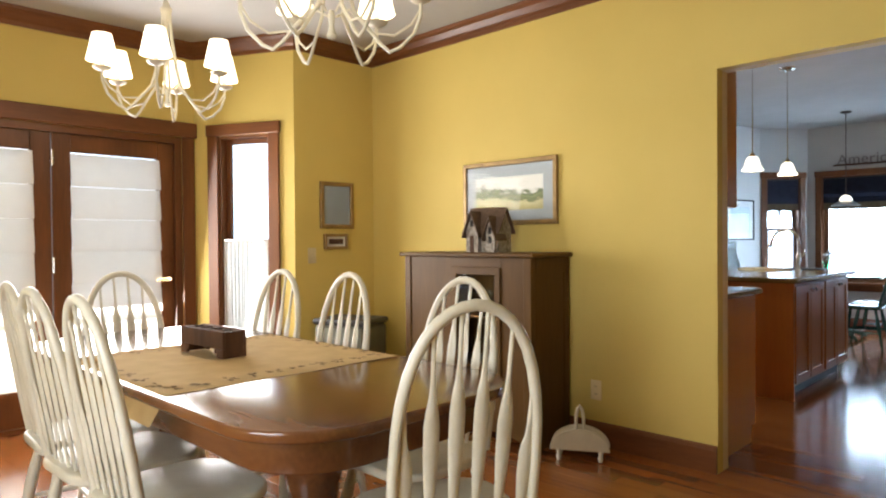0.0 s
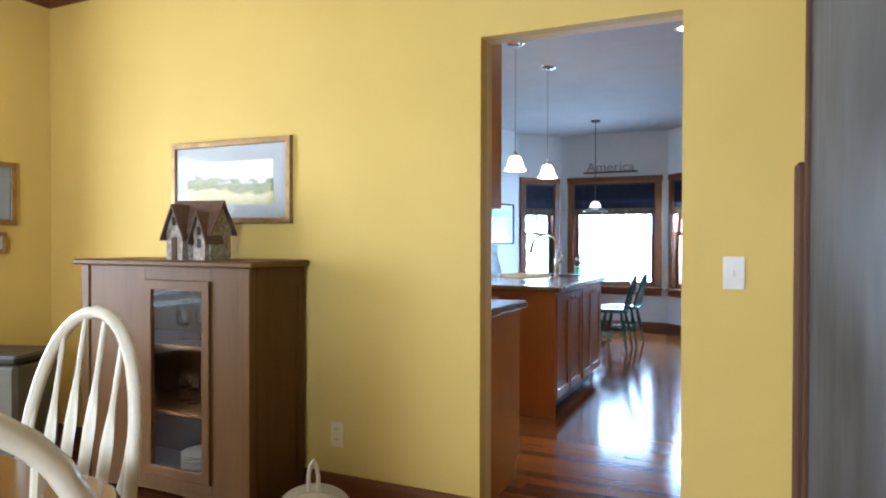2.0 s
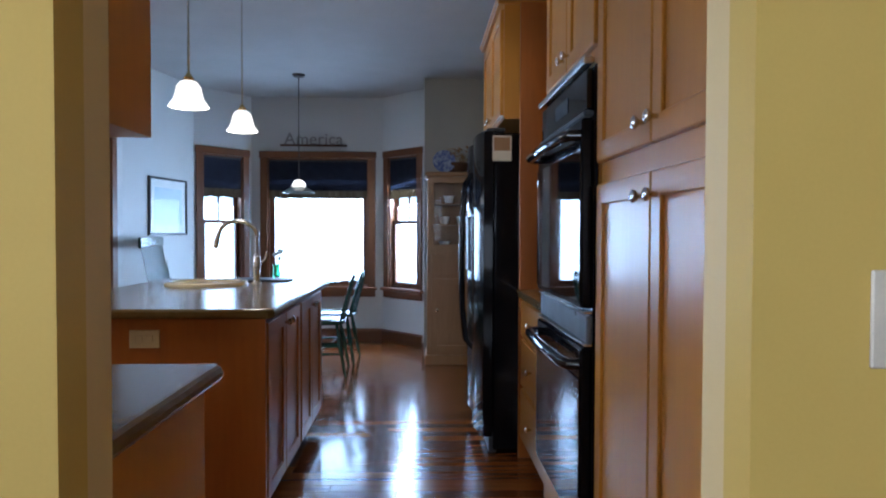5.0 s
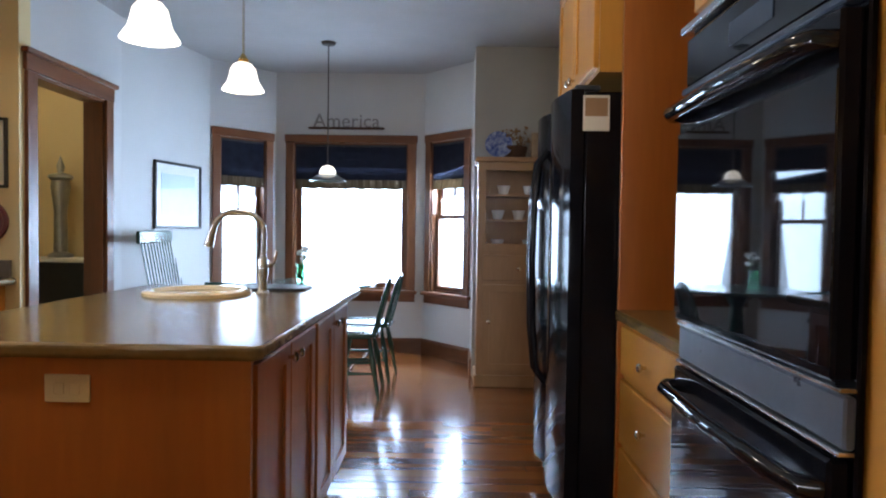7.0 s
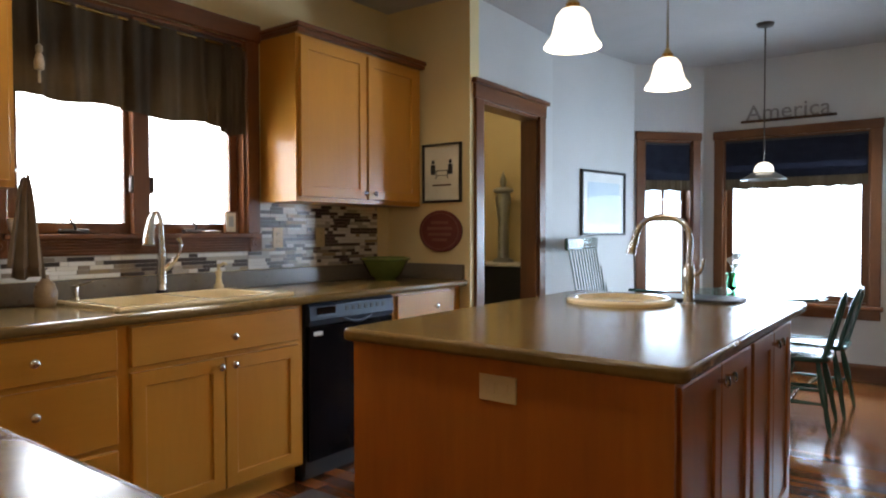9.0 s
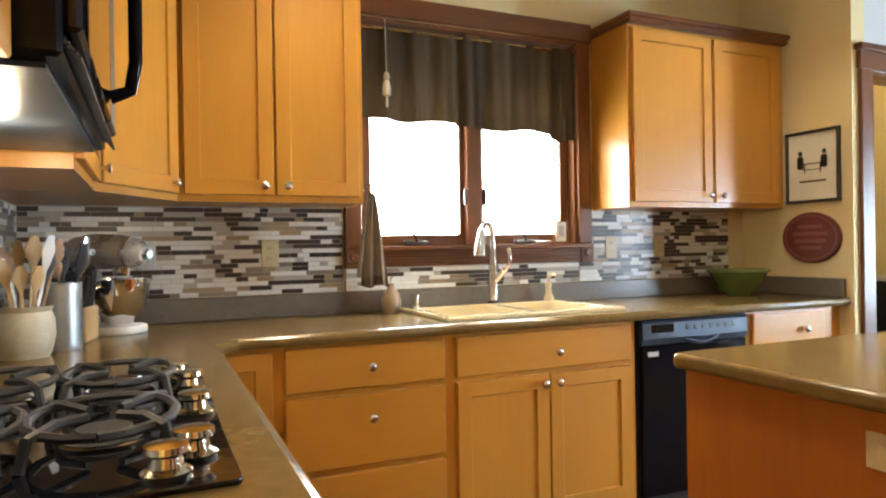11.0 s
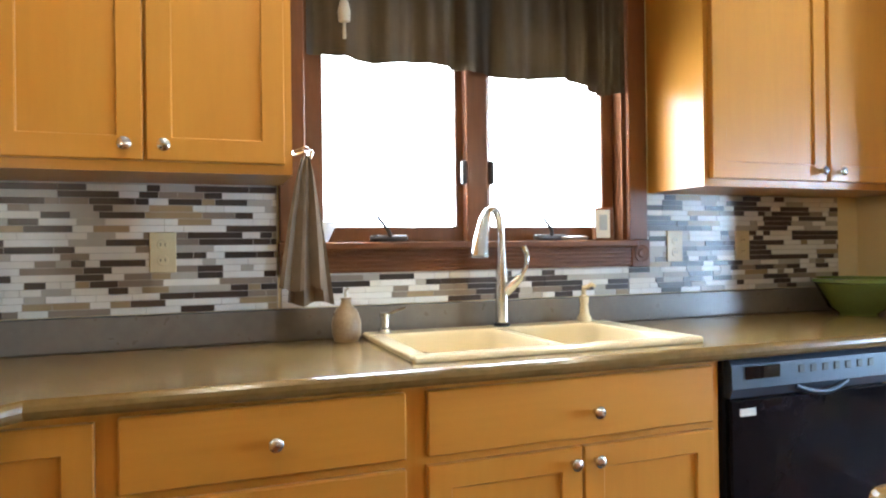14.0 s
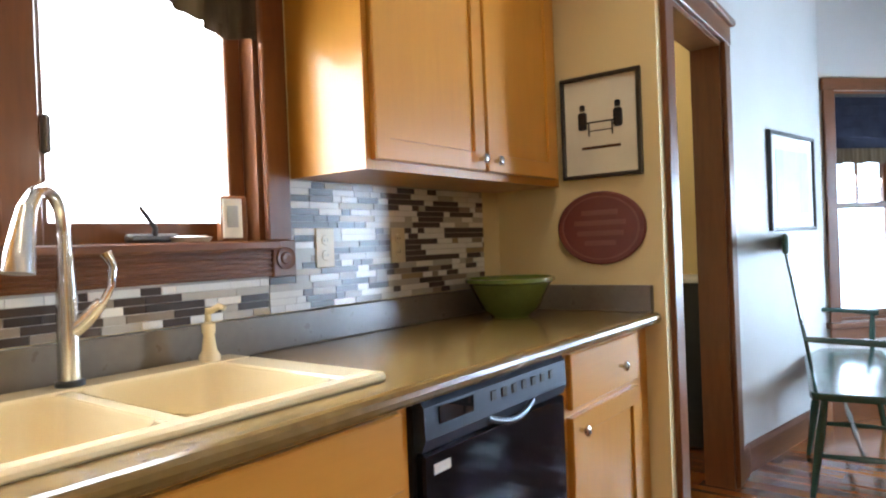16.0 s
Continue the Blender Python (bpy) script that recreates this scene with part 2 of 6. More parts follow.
M_VALANCE = cloth("brown_striped_sheer", (0.15, 0.115, 0.075), (0.05, 0.032, 0.022), 200, 0.42, (9, 9, 0.12))
M_SHADECLOTH = cloth("navy_blind_cloth", (0.02, 0.022, 0.035), (0.014, 0.015, 0.024), 200, 0.06)
M_LACE = cloth("white_lace", (0.85, 0.85, 0.83), (0.78, 0.78, 0.76), 160, 0.6)
M_ROMAN = cloth("white_roman_blind", (0.86, 0.84, 0.79), (0.82, 0.80, 0.75), 160, 0.3)
M_TOWEL = cloth("taupe_towel", (0.20, 0.15, 0.105), (0.155, 0.115, 0.08), 260)
M_GREEN = surface("dark_green_paint", (0.018, 0.055, 0.042), 0.22, colour2=(0.026, 0.07, 0.055), scale=8, fine=100, bump=0.03, coat=0.5)
M_BOWL = surface("green_glaze", (0.14, 0.19, 0.045), 0.2, colour2=(0.11, 0.15, 0.035), scale=9, fine=90, bump=0.02, coat=0.4)
M_STONEWARE = surface("speckled_stoneware", (0.55, 0.49, 0.37), 0.35, colour2=(0.42, 0.36, 0.25), scale=18, fine=150, bump=0.05, coat=0.2)
M_POT = surface("brown_pottery", (0.22, 0.14, 0.075), 0.3, colour2=(0.34, 0.25, 0.15), scale=16, fine=120, bump=0.03, coat=0.3)
M_SPOON = surface("pale_spoon_wood", (0.52, 0.34, 0.16), 0.55, colour2=(0.42, 0.26, 0.11), scale=6, stretch=(1, 1, 0.2), fine=90, bump=0.05)
M_TIN = surface("galvanised_tin", (0.45, 0.47, 0.46), 0.35, 0.85, colour2=(0.34, 0.36, 0.36), scale=14, fine=120, bump=0.03)
M_RED = surface("brick_red_paint", (0.17, 0.032, 0.022), 0.45, colour2=(0.14, 0.026, 0.018), scale=10, fine=120, bump=0.04)
M_REDLIGHT = surface("faded_pink_lettering", (0.25, 0.09, 0.06), 0.5, scale=10, fine=120, bump=0.0)
M_PINE = surface("honey_pine", (0.34, 0.185, 0.075), 0.42, colour2=(0.25, 0.13, 0.05), scale=4, stretch=(1, 1, 0.14), fine=60, bump=0.05)
M_ROOF = surface("brown_shingle", (0.15, 0.09, 0.055), 0.7, colour2=(0.10, 0.06, 0.038), scale=30, fine=120, bump=0.2)
M_STONE = surface("painted_stone", (0.50, 0.45, 0.38), 0.7, colour2=(0.17, 0.14, 0.12), scale=45, fine=140, bump=0.3)
M_SIGN = surface("distressed_grey_letters", (0.34, 0.31, 0.30), 0.6, colour2=(0.22, 0.2, 0.2), scale=14, fine=120, bump=0.1)
M_GLASS = glass_mat("clear_glass")
M_PANE = glass_mat("window_pane")
M_PICGLASS = glass_mat("dull_picture_glass")
M_PICGLASS.node_tree.nodes["Principled BSDF"].inputs["IOR"].default_value = 1.14
M_SHADE = glow("lit_fabric_shade", (1.0, 0.86, 0.62), 3.2, (0.8, 0.75, 0.65))
M_OPAL = glow("lit_opal_glass", (1.0, 0.90, 0.74), 2.2, (0.85, 0.82, 0.76))
M_BULB = glow("lit_bulb", (1.0, 0.75, 0.4), 9.0)
M_OUT = glow("bright_overcast", (0.63, 0.80, 1.0), 3.4)
M_OUTD = glow("bright_overcast_garden", (0.97, 0.98, 1.0), 1.5)
M_PLANK = surface("oak_floor_board", (0.25, 0.084, 0.019), 0.15, colour2=(0.135, 0.041, 0.010), scale=3, stretch=(0.35, 5, 1), fine=40, bump=0.015, coat=0.15, rough_var=0.06, piece=0.55)
M_PLANKI = surface("oak_floor_board_rest", (0.25, 0.084, 0.019), 0.15, colour2=(0.135, 0.041, 0.010), scale=3, stretch=(0.35, 5, 1), fine=40, bump=0.015, coat=0.2, rough_var=0.06, island=0.55)
M_SUBFLOOR = surface("dark_floor_joint", (0.06, 0.026, 0.01), 0.6)
TILES = [(0.0, (0.70, 0.67, 0.60)), (0.22, (0.42, 0.38, 0.32)), (0.36, (0.050, 0.032, 0.024)), (0.58, (0.25, 0.20, 0.15)),
         (0.70, (0.038, 0.027, 0.022)), (0.80, (0.74, 0.72, 0.67)), (0.95, (0.33, 0.24, 0.13))]
M_TILE = palette("mosaic_tile", TILES, 0.28)
M_TILEI = palette("mosaic_tile_rest", TILES, 0.28, piece=False)
M_GROUT = surface("pale_grout", (0.46, 0.42, 0.36), 0.85, scale=30, fine=200, bump=0.1)

# ---------------------------------------------------------------- building helpers
def bm_box(x0, x1, y0, y1, z0, z1, bevel=0.0, bm=None, seg=1):
    b = bmesh.new() if (bm is None or bevel) else bm
    v = [b.verts.new((x, y, z)) for x in (x0, x1) for y in (y0, y1) for z in (z0, z1)]
    for f in ((0, 1, 3, 2), (4, 6, 7, 5), (0, 4, 5, 1), (2, 3, 7, 6), (0, 2, 6, 4), (1, 5, 7, 3)):
        b.faces.new([v[i] for i in f])
    if bevel:
        bmesh.ops.bevel(b, geom=list(b.edges), offset=bevel, segments=seg, affect="EDGES", profile=0.5)
        if bm is not None:
            merge(bm, b)
            return bm
    return b


def merge(bm, other, m=None):
    me = bpy.data.meshes.new("tmp")
    if m is not None:
        bmesh.ops.transform(other, matrix=m, verts=list(other.verts))
    other.to_mesh(me)
    other.free()
    bm.from_mesh(me)
    bpy.data.meshes.remove(me)
    return bm


def ring(x0, x1, z0, z1, w, y, t, bevel=0.0):
    """One mitred rectangular frame of members w wide, from y to y + t."""
    b = bmesh.new()
    rows = []
    for yy in (y, y + t):
        for e in (0.0, w):
            rows.append([b.verts.new(p) for p in ((x0 + e, yy, z0 + e), (x1 - e, yy, z0 + e), (x1 - e, yy, z1 - e), (x0 + e, yy, z1 - e))])
    fo, fi, bo, bi = rows
    for k in range(4):
        j = (k + 1) % 4
        b.faces.new((fo[k], fo[j], fi[j], fi[k]))
        b.faces.new((bo[j], bo[k], bi[k], bi[j]))
        b.faces.new((fo[j], fo[k], bo[k], bo[j]))
        b.faces.new((fi[k], fi[j], bi[j], bi[k]))
    if bevel:
        front = [e for e in b.edges if all(abs(v.co.y - y) < 1e-6 for v in e.verts) and not (e.verts[0] in fo) ^ (e.verts[1] in fo)]
        bmesh.ops.bevel(b, geom=front, offset=bevel, segments=1, affect="EDGES")
    return b


def lathe(profile, n=24, bm=None, cx=0, cy=0, sx=1.0, sy=1.0):
    """Turns a profile of (radius, height) round the z axis."""
    bm = bm or bmesh.new()
    rings = []
    for r, z in profile:
        if r < 1e-6:
            rings.append([bm.verts.new((cx, cy, z))])
        else:
            rings.append([bm.verts.new((cx + sx * r * math.cos(2 * math.pi * k / n), cy + sy * r * math.sin(2 * math.pi * k / n), z)) for k in range(n)])
    for a, b in zip(rings, rings[1:]):
        for k in range(n):
            q = [a[k % len(a)], a[(k + 1) % len(a)], b[(k + 1) % len(b)], b[k % len(b)]]
            q = list(dict.fromkeys(q))
            if len(q) > 2:
                try:
                    bm.faces.new(q)
                except ValueError:
                    pass
    return bm


def tube(points, radius, n=8, bm=None, flat=1.0, flat_dir=None):
    """Sweeps a round (or flattened) section along points; radius may be one number or one for each point."""
    bm = bm or bmesh.new()
    pts = [Vector(p) for p in points]
    rad = radius if isinstance(radius, (list, tuple)) else [radius] * len(pts)
    up = None
    rings = []
    for i, p in enumerate(pts):
        d = (pts[min(i + 1, len(pts) - 1)] - pts[max(i - 1, 0)]).normalized()
        if flat_dir is not None:
            u = Vector(flat_dir)
            u = (u - d * u.dot(d)).normalized()
        elif up is None:
            u = d.orthogonal().normalized()
        else:
            u = (up - d * up.dot(d)).normalized()
        up = u
        w = d.cross(u)
        r = rad[i]
        ru, rw = r if isinstance(r, (list, tuple)) else (r * flat, r)
        rings.append([bm.verts.new(p + u * (ru * math.cos(2 * math.pi * k / n)) + w * (rw * math.sin(2 * math.pi * k / n))) for k in range(n)])
    for a, b in zip(rings, rings[1:]):
        for k in range(n):
            bm.faces.new((a[k], a[(k + 1) % n], b[(k + 1) % n], b[k]))
    bm.faces.new(rings[0][::-1])
    bm.faces.new(rings[-1])
    return bm


def prism(outline, z0, z1, bm=None, bevel=0.0):
    """An upright prism over an outline of (x, y)."""
    b = bmesh.new()
    lo = [b.verts.new((x, y, z0)) for x, y in outline]
    hi = [b.verts.new((x, y, z1)) for x, y in outline]
    n = len(outline)
    b.faces.new(lo[::-1])
    top = b.faces.new(hi)
    for k in range(n):
        b.faces.new((lo[k], lo[(k + 1) % n], hi[(k + 1) % n], hi[k]))
    bmesh.ops.recalc_face_normals(b, faces=list(b.faces))
    if bevel:
        es = [e for e in b.edges if abs(e.verts[0].co.z - e.verts[1].co.z) < 1e-6]
        bmesh.ops.bevel(b, geom=es, offset=bevel, segments=3, affect="EDGES", profile=0.5)
    if bm is not None:
        return merge(bm, b)
    return b


def rrect(x0, x1, y0, y1, r, n=5):
    out = []
    for cx, cy, a in ((x1 - r, y1 - r, 0), (x0 + r, y1 - r, 90), (x0 + r, y0 + r, 180), (x1 - r, y0 + r, 270)):
        for k in range(n + 1):
            t = radians(a + 90 * k / n)
            out.append((cx + r * math.cos(t), cy + r * math.sin(t)))
    return out


def mesh_of(name, bm, material, smooth=False):
    bmesh.ops.recalc_face_normals(bm, faces=list(bm.faces))
    me = bpy.data.meshes.new(name)
    bm.to_mesh(me)
    bm.free()
    me.materials.append(material)
    if smooth:
        me.polygons.foreach_set("use_smooth", [True] * len(me.polygons))
        me.set_sharp_from_angle(angle=radians(38))
    return me


def part(name, bm, material, parent, label="", smooth=False, at=None):
    o = new(name, mesh_of(name, bm, material, smooth))
    o.parent = parent
    if at is not None:
        o.matrix_basis = at
    if label:
        o["label"] = label
    return o


def solid(name, bm, material, label, category, group="", kind="", at=None, smooth=False):
    """A thing that is one mesh."""
    o = new(name, mesh_of(name, bm, material, smooth))
    if at is not None:
        o.matrix_basis = at
    return tagged(o, label, category, group, kind)


def thing(name, label, category, group="", kind="", at=None):
    o = new(name)
    o.empty_display_size = 0.1
    if at is not None:
        o.matrix_basis = at
    return tagged(o, label, category, group, kind)


def lettering(name, text, size, material, parent, at, depth=0.002, spacing=1.0):
    cu = bpy.data.curves.new(name, "FONT")
    cu.body, cu.size, cu.extrude, cu.align_x, cu.space_character = text, size, depth, "CENTER", spacing
    tmp = bpy.data.objects.new("tmp", cu)
    scene.collection.objects.link(tmp)
    me = bpy.data.meshes.new_from_object(tmp.evaluated_get(bpy.context.evaluated_depsgraph_get()))
    bpy.data.objects.remove(tmp)
    me.name = name
    me.materials.clear()
    me.materials.append(material)
    o = new(name, me)
    if parent is not None:
        o.parent = parent
    o.matrix_basis = at
    return o


def wall_run(name, p0, p1, thick, z0, z1, material, holes=(), label="", inner=1):
    """A wall from p0 to p1; its visible face lies on that line, the thickness goes to the right of it (inner=1) or the left.
    holes: (start, end, bottom, top) along the wall."""
    a, b = Vector((*p0, 0)), Vector((*p1, 0))
    d = (b - a)
    ln = d.length
    ang = math.degrees(math.atan2(d.y, d.x))
    bm = bmesh.new()
    y0, y1 = (-thick, 0) if inner == 1 else (0, thick)
    cuts = sorted(holes)
    s = 0.0
    for h0, h1, hb, ht in cuts:
        if h0 > s:
            bm_box(s, h0, y0, y1, z0, z1, bm=bm)
        if hb > z0:
            bm_box(h0, h1, y0, y1, z0, hb, bm=bm)
        if ht < z1:
            bm_box(h0, h1, y0, y1, ht, z1, bm=bm)
        s = h1
    if s < ln:
        bm_box(s, ln, y0, y1, z0, z1, bm=bm)
    return solid(name, bm, material, label, "wall", kind="structure", at=pose(a.x, a.y, 0, 0, 0, ang))

# ---------------------------------------------------------------- the shell of the two rooms
H = 2.66


def backdrop(name, x, y, z, w, h, yaw):
    bm = bmesh.new()
    v = [bm.verts.new(p) for p in ((-w / 2, 0, -h / 2), (w / 2, 0, -h / 2), (w / 2, 0, h / 2), (-w / 2, 0, h / 2))]
    bm.faces.new(v)
    return solid(name, bm, M_OUT, "bright overcast daylight outside the windows", "backdrop", kind="structure", at=pose(x, y, z, 0, 0, yaw))


backdrop("backdrop_north", -0.7, 9.5, 1.5, 14, 9, 0)
backdrop("backdrop_west", -6.2, 2.0, 1.5, 6, 9, 90)
b_ = backdrop("backdrop_southwest", -6.4, -2.2, 1.5, 7, 9, 90)
b_.data.materials[0] = M_OUTD
# glows behind the assumed, unseen opening in the south wall
backdrop("backdrop_south", 0.2, -7.5, 1.5, 9, 9, 0)

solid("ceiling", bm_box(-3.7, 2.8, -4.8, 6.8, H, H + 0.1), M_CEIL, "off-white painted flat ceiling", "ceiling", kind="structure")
solid("floor_base", bm_box(-3.8, 2.8, -4.8, 6.8, -0.12, -0.014), M_SUBFLOOR, "dark subfloor under the oak boards", "floor", kind="structure")
solid("ground", bm_box(-400, 400, -400, 400, -0.6, -0.5), surface("dry_grass", (0.10, 0.11, 0.05), 0.9, scale=0.5, fine=5), "pale grass outside the house", "ground", kind="structure")

wall_run("wall_dining_north", (-2.85, 0.0), (2.65, 0.0), 0.065, 0, H, M_YELLOW, [(2.85, 3.634, 0, 2.042)], "golden yellow painted wall with a plain doorway", inner=-1)
wall_run("wall_kitchen_south", (-2.85, 0.065), (1.70, 0.065), 0.065, 0, H, M_CREAM, [(2.85, 3.634, 0, 2.042)], "cream painted wall behind the range", inner=-1)
wall_run("wall_dining_return", (-2.70, 0.0), (-2.70, -0.72), 0.13, 0, H, M_YELLOW, (), "golden yellow painted return wall")
wall_run("wall_dining_bay_side", (-2.70, -0.72), (-3.45, -1.10), 0.14, 0, H, M_YELLOW, [(0.20, 0.63, 0.42, 1.97)], "golden yellow painted bay wall with a window")
wall_run("wall_dining_bay", (-3.45, -1.10), (-3.45, -3.0), 0.14, 0, H, M_YELLOW, [(0.10, 1.80, 0.0, 1.965)], "golden yellow painted bay wall with glazed doors")
wall_run("wall_dining_bay_south", (-3.45, -3.0), (-2.70, -3.4), 0.14, 0, H, M_YELLOW, (), "golden yellow painted bay wall")
wall_run("wall_dining_west", (-2.70, -3.4), (-2.70, -4.7), 0.14, 0, H, M_YELLOW, (), "golden yellow painted wall")
# the hole is assumed and out of view, cut for the added south fill
wall_run("wall_dining_south", (-2.70, -4.6), (2.65, -4.6), 0.14, 0, H, M_YELLOW, [(2.1, 3.7, 0.65, 2.05)], "golden yellow painted wall")
wall_run("wall_dining_east", (2.6, -4.6), (2.6, 0.0), 0.14, 0, H, M_YELLOW, (), "golden yellow painted wall")

wall_run("wall_sink", (-2.72, 3.85), (-2.72, 0.0), 0.14, 0, H, M_CREAM, [(1.25, 2.41, 1.19, 2.22)], "cream painted kitchen wall with a double window", inner=1)
wall_run("wall_stub", (-2.72, 3.755), (-2.05, 3.755), 0.10, 0, H, M_CREAM, (), "cream painted end wall of the sink alcove", inner=-1)
wall_run("wall_hall_bench", (-2.075, 4.90), (-1.87, 6.05), 0.12, 0, H, M_WHITEWALL, (), "white painted wall behind the green bench", inner=-1)
wall_run("wall_hall_door", (-2.0503, 3.767), (-2.075, 4.90), 0.12, 0, H, M_WHITEWALL, [(0.12, 0.89, 0, 2.03)], "white painted wall with a doorway to the hall", inner=-1)
BAYW = (0.09, 0.56, 0.60, 2.0)
wall_run("wall_bay_west", (-1.87, 6.05), (-1.42, 6.55), 0.14, 0, H, M_WHITEWALL, [BAYW], "white painted bay wall with a narrow window", inner=-1)
wall_run("wall_bay_north", (-1.42, 6.55), (0.0, 6.55), 0.14, 0, H, M_WHITEWALL, [(0.17, 1.27, 0.60, 2.0)], "white painted bay wall with a wide window", inner=-1)
wall_run("wall_bay_east", (0.0, 6.55), (0.45, 6.05), 0.14, 0, H, M_WHITEWALL, [(0.11, 0.58, 0.60, 2.0)], "white painted bay wall with a narrow window", inner=-1)
wall_run("wall_bay_return", (0.45, 6.05), (0.45, 5.6), 0.14, 0, H, M_WHITEWALL, (), "white painted short return wall", inner=-1)
wall_run("wall_taupe", (0.452, 5.58), (1.74, 5.58), 0.14, 0, H, M_TAUPE, (), "taupe painted wall behind the pine hutch", inner=-1)
wall_run("wall_kitchen_east", (1.56, 0.13), (1.56, 5.6), 0.14, 0, H, M_CREAM, (), "cream painted wall behind the tall cabinets", inner=1)
# the hall behind the doorway
wall_run("wall_hall_west", (-3.3, 5.6), (-3.3, 3.8), 0.1, 0, H, M_CREAM, (), "cream painted hall wall")
wall_run("wall_hall_south", (-3.3, 3.86), (-2.2, 3.86), 0.1, 0, H, M_CREAM, (), "cream painted hall wall", inner=1)
wall_run("wall_hall_north", (-3.3, 5.5), (-2.05, 5.5), 0.1, 0, H, M_CREAM, (), "cream painted hall wall", inner=-1)


def moulding(name, pts, section, material, label, category="trim"):
    """Runs a profile of (out, up) along floor points; out is to the left of the way taken."""
    bm = bmesh.new()
    P = [Vector((x, y, 0)) for x, y in pts]
    rings = []
    for i, p in enumerate(P):
        d0 = (P[i] - P[i - 1]).normalized() if i else (P[1] - P[0]).normalized()
        d1 = (P[i + 1] - P[i]).normalized() if i < len(P) - 1 else d0
        n0, n1 = Vector((-d0.y, d0.x, 0)), Vector((-d1.y, d1.x, 0))
        n = (n0 + n1)
        n = n / max(n.dot(n0), 0.2)
        rings.append([bm.verts.new(p + n * o + Vector((0, 0, u))) for o, u in section])
    for a, b in zip(rings, rings[1:]):
        for k in range(len(section)):
            j = (k + 1) % len(section)
            bm.faces.new((a[k], a[j], b[j], b[k]))
    bm.faces.new(rings[0])
    bm.faces.new(rings[-1][::-1])
    return solid(name, bm, material, label, category, kind="structure")


CROWN = [(0.0, 2.55), (0.012, 2.55), (0.016, 2.575), (0.035, 2.59), (0.055, 2.625), (0.075, 2.64), (0.08, 2.658), (0.0, 2.658)]
moulding("trim_crown", [(2.6, -0.001), (-2.699, -0.001), (-2.699, -0.72), (-3.449, -1.10), (-3.449, -3.0), (-2.699, -3.4), (-2.699, -4.599), (2.6, -4.599)][::1],
         CROWN, M_TRIMH, "dark stained wooden crown moulding under the ceiling")
BASE = [(0.0, 0.0), (0.016, 0.0), (0.016, 0.115), (0.010, 0.135), (0.0, 0.14)]
moulding("baseboard", [(-0.002, -0.001), (-2.699, -0.001), (-2.699, -0.72), (-2.88, -0.812)], BASE, M_TRIMH, "dark stained wooden baseboard")
moulding("baseboard", [(2.6, -0.001), (0.786, -0.001)], BASE, M_TRIMH, "dark stained wooden baseboard")
moulding("baseboard", [(0.449, 5.6), (0.449, 6.05), (-0.001, 6.549), (-1.42, 6.549), (-1.869, 6.05), (-2.074, 4.90), (-2.071, 4.76)], BASE, M_TRIMH, "dark stained wooden baseboard")


def casing(name, w, z0, z1, cw, proud, at, label, rosette=False, sill=True, head=0.0):
    """The wooden trim round an opening of width w: local x along the wall, y out of the room."""
    t = thing(name, label, "window trim", kind="structure", at=at)
    part("casing", bm_box(-cw, 0.004, -proud, 0, z0, z1 + 0.004, 0.004), M_OAKDARK, t)
    part("casing", bm_box(w - 0.004, w + cw, -proud, 0, z0, z1 + 0.004, 0.004), M_OAKDARK, t)
    part("head_casing", bm_box(-cw - 0.01, w + cw + 0.01, -proud - 0.006, 0, z1, z1 + cw + head, 0.006), M_TRIMH, t)
    if sill:
        part("window_sill", bm_box(-cw - 0.02, w + cw + 0.02, -proud - 0.03, 0.03, z0 - 0.035, z0, 0.006), M_TRIMH, t)
        part("apron", bm_box(-cw, w + cw, -proud, 0, z0 - 0.11, z0 - 0.035, 0.004), M_TRIMH, t)
    # jamb linings
    part("jamb", bm_box(0.0, 0.018, 0, 0.12, z0, z1), M_OAKDARK, t)
    part("jamb", bm_box(w - 0.018, w, 0, 0.12, z0, z1), M_OAKDARK, t)
    part("jamb", bm_box(0.018, w - 0.018, 0, 0.12, z1 - 0.018, z1), M_TRIMH, t)
    if sill:
        part("jamb", bm_box(0.018, w - 0.018, 0.03, 0.12, z0, z0 + 0.018), M_TRIMH, t)
    return t


def sash(t, x0, x1, z0, z1, y, fw=0.045, material=None):
    s = part("sash", ring(x0, x1, z0, z1, fw, y, 0.035, 0.004), material or M_OAKDARK, t)
    g = part("pane", bm_box(x0 + fw - 0.005, x1 - fw + 0.005, y + 0.014, y + 0.018, z0 + fw - 0.005, z1 - fw + 0.005), M_PANE, s)
    g.visible_shadow = False
    return s


# bay windows
def along(p0, p1, s):
    d = (Vector(p1) - Vector(p0)).normalized()
    return (p0[0] + d.x * s, p0[1] + d.y * s, math.degrees(math.atan2(d.y, d.x)))


for nm, p0, p1, s, w in (("window_1", (-1.87, 6.05), (-1.42, 6.55), 0.09, 0.47), ("window_2", (-1.42, 6.55), (0.0, 6.55), 0.17, 1.10), ("window_3", (0.0, 6.55), (0.45, 6.05), 0.11, 0.47)):
    x, y, a = along(p0, p1, s)
    c = casing(nm, w, 0.60, 2.0, 0.075, 0.02, pose(x, y, 0, 0, 0, a), "dark stained wooden window with white daylight behind")
    if w > 1:
        sash(c, 0.018, w - 0.018, 0.618, 1.982, 0.06, 0.05)
    else:
        sash(c, 0.018, w - 0.018, 1.29, 1.982, 0.075, 0.035)
        sash(c, 0.018, w - 0.018, 0.618, 1.325, 0.04, 0.04)
        part("muntin", bm_box(w / 2 - 0.01, w / 2 + 0.01, 0.085, 0.1, 1.325, 1.947), M_OAKDARK, c)

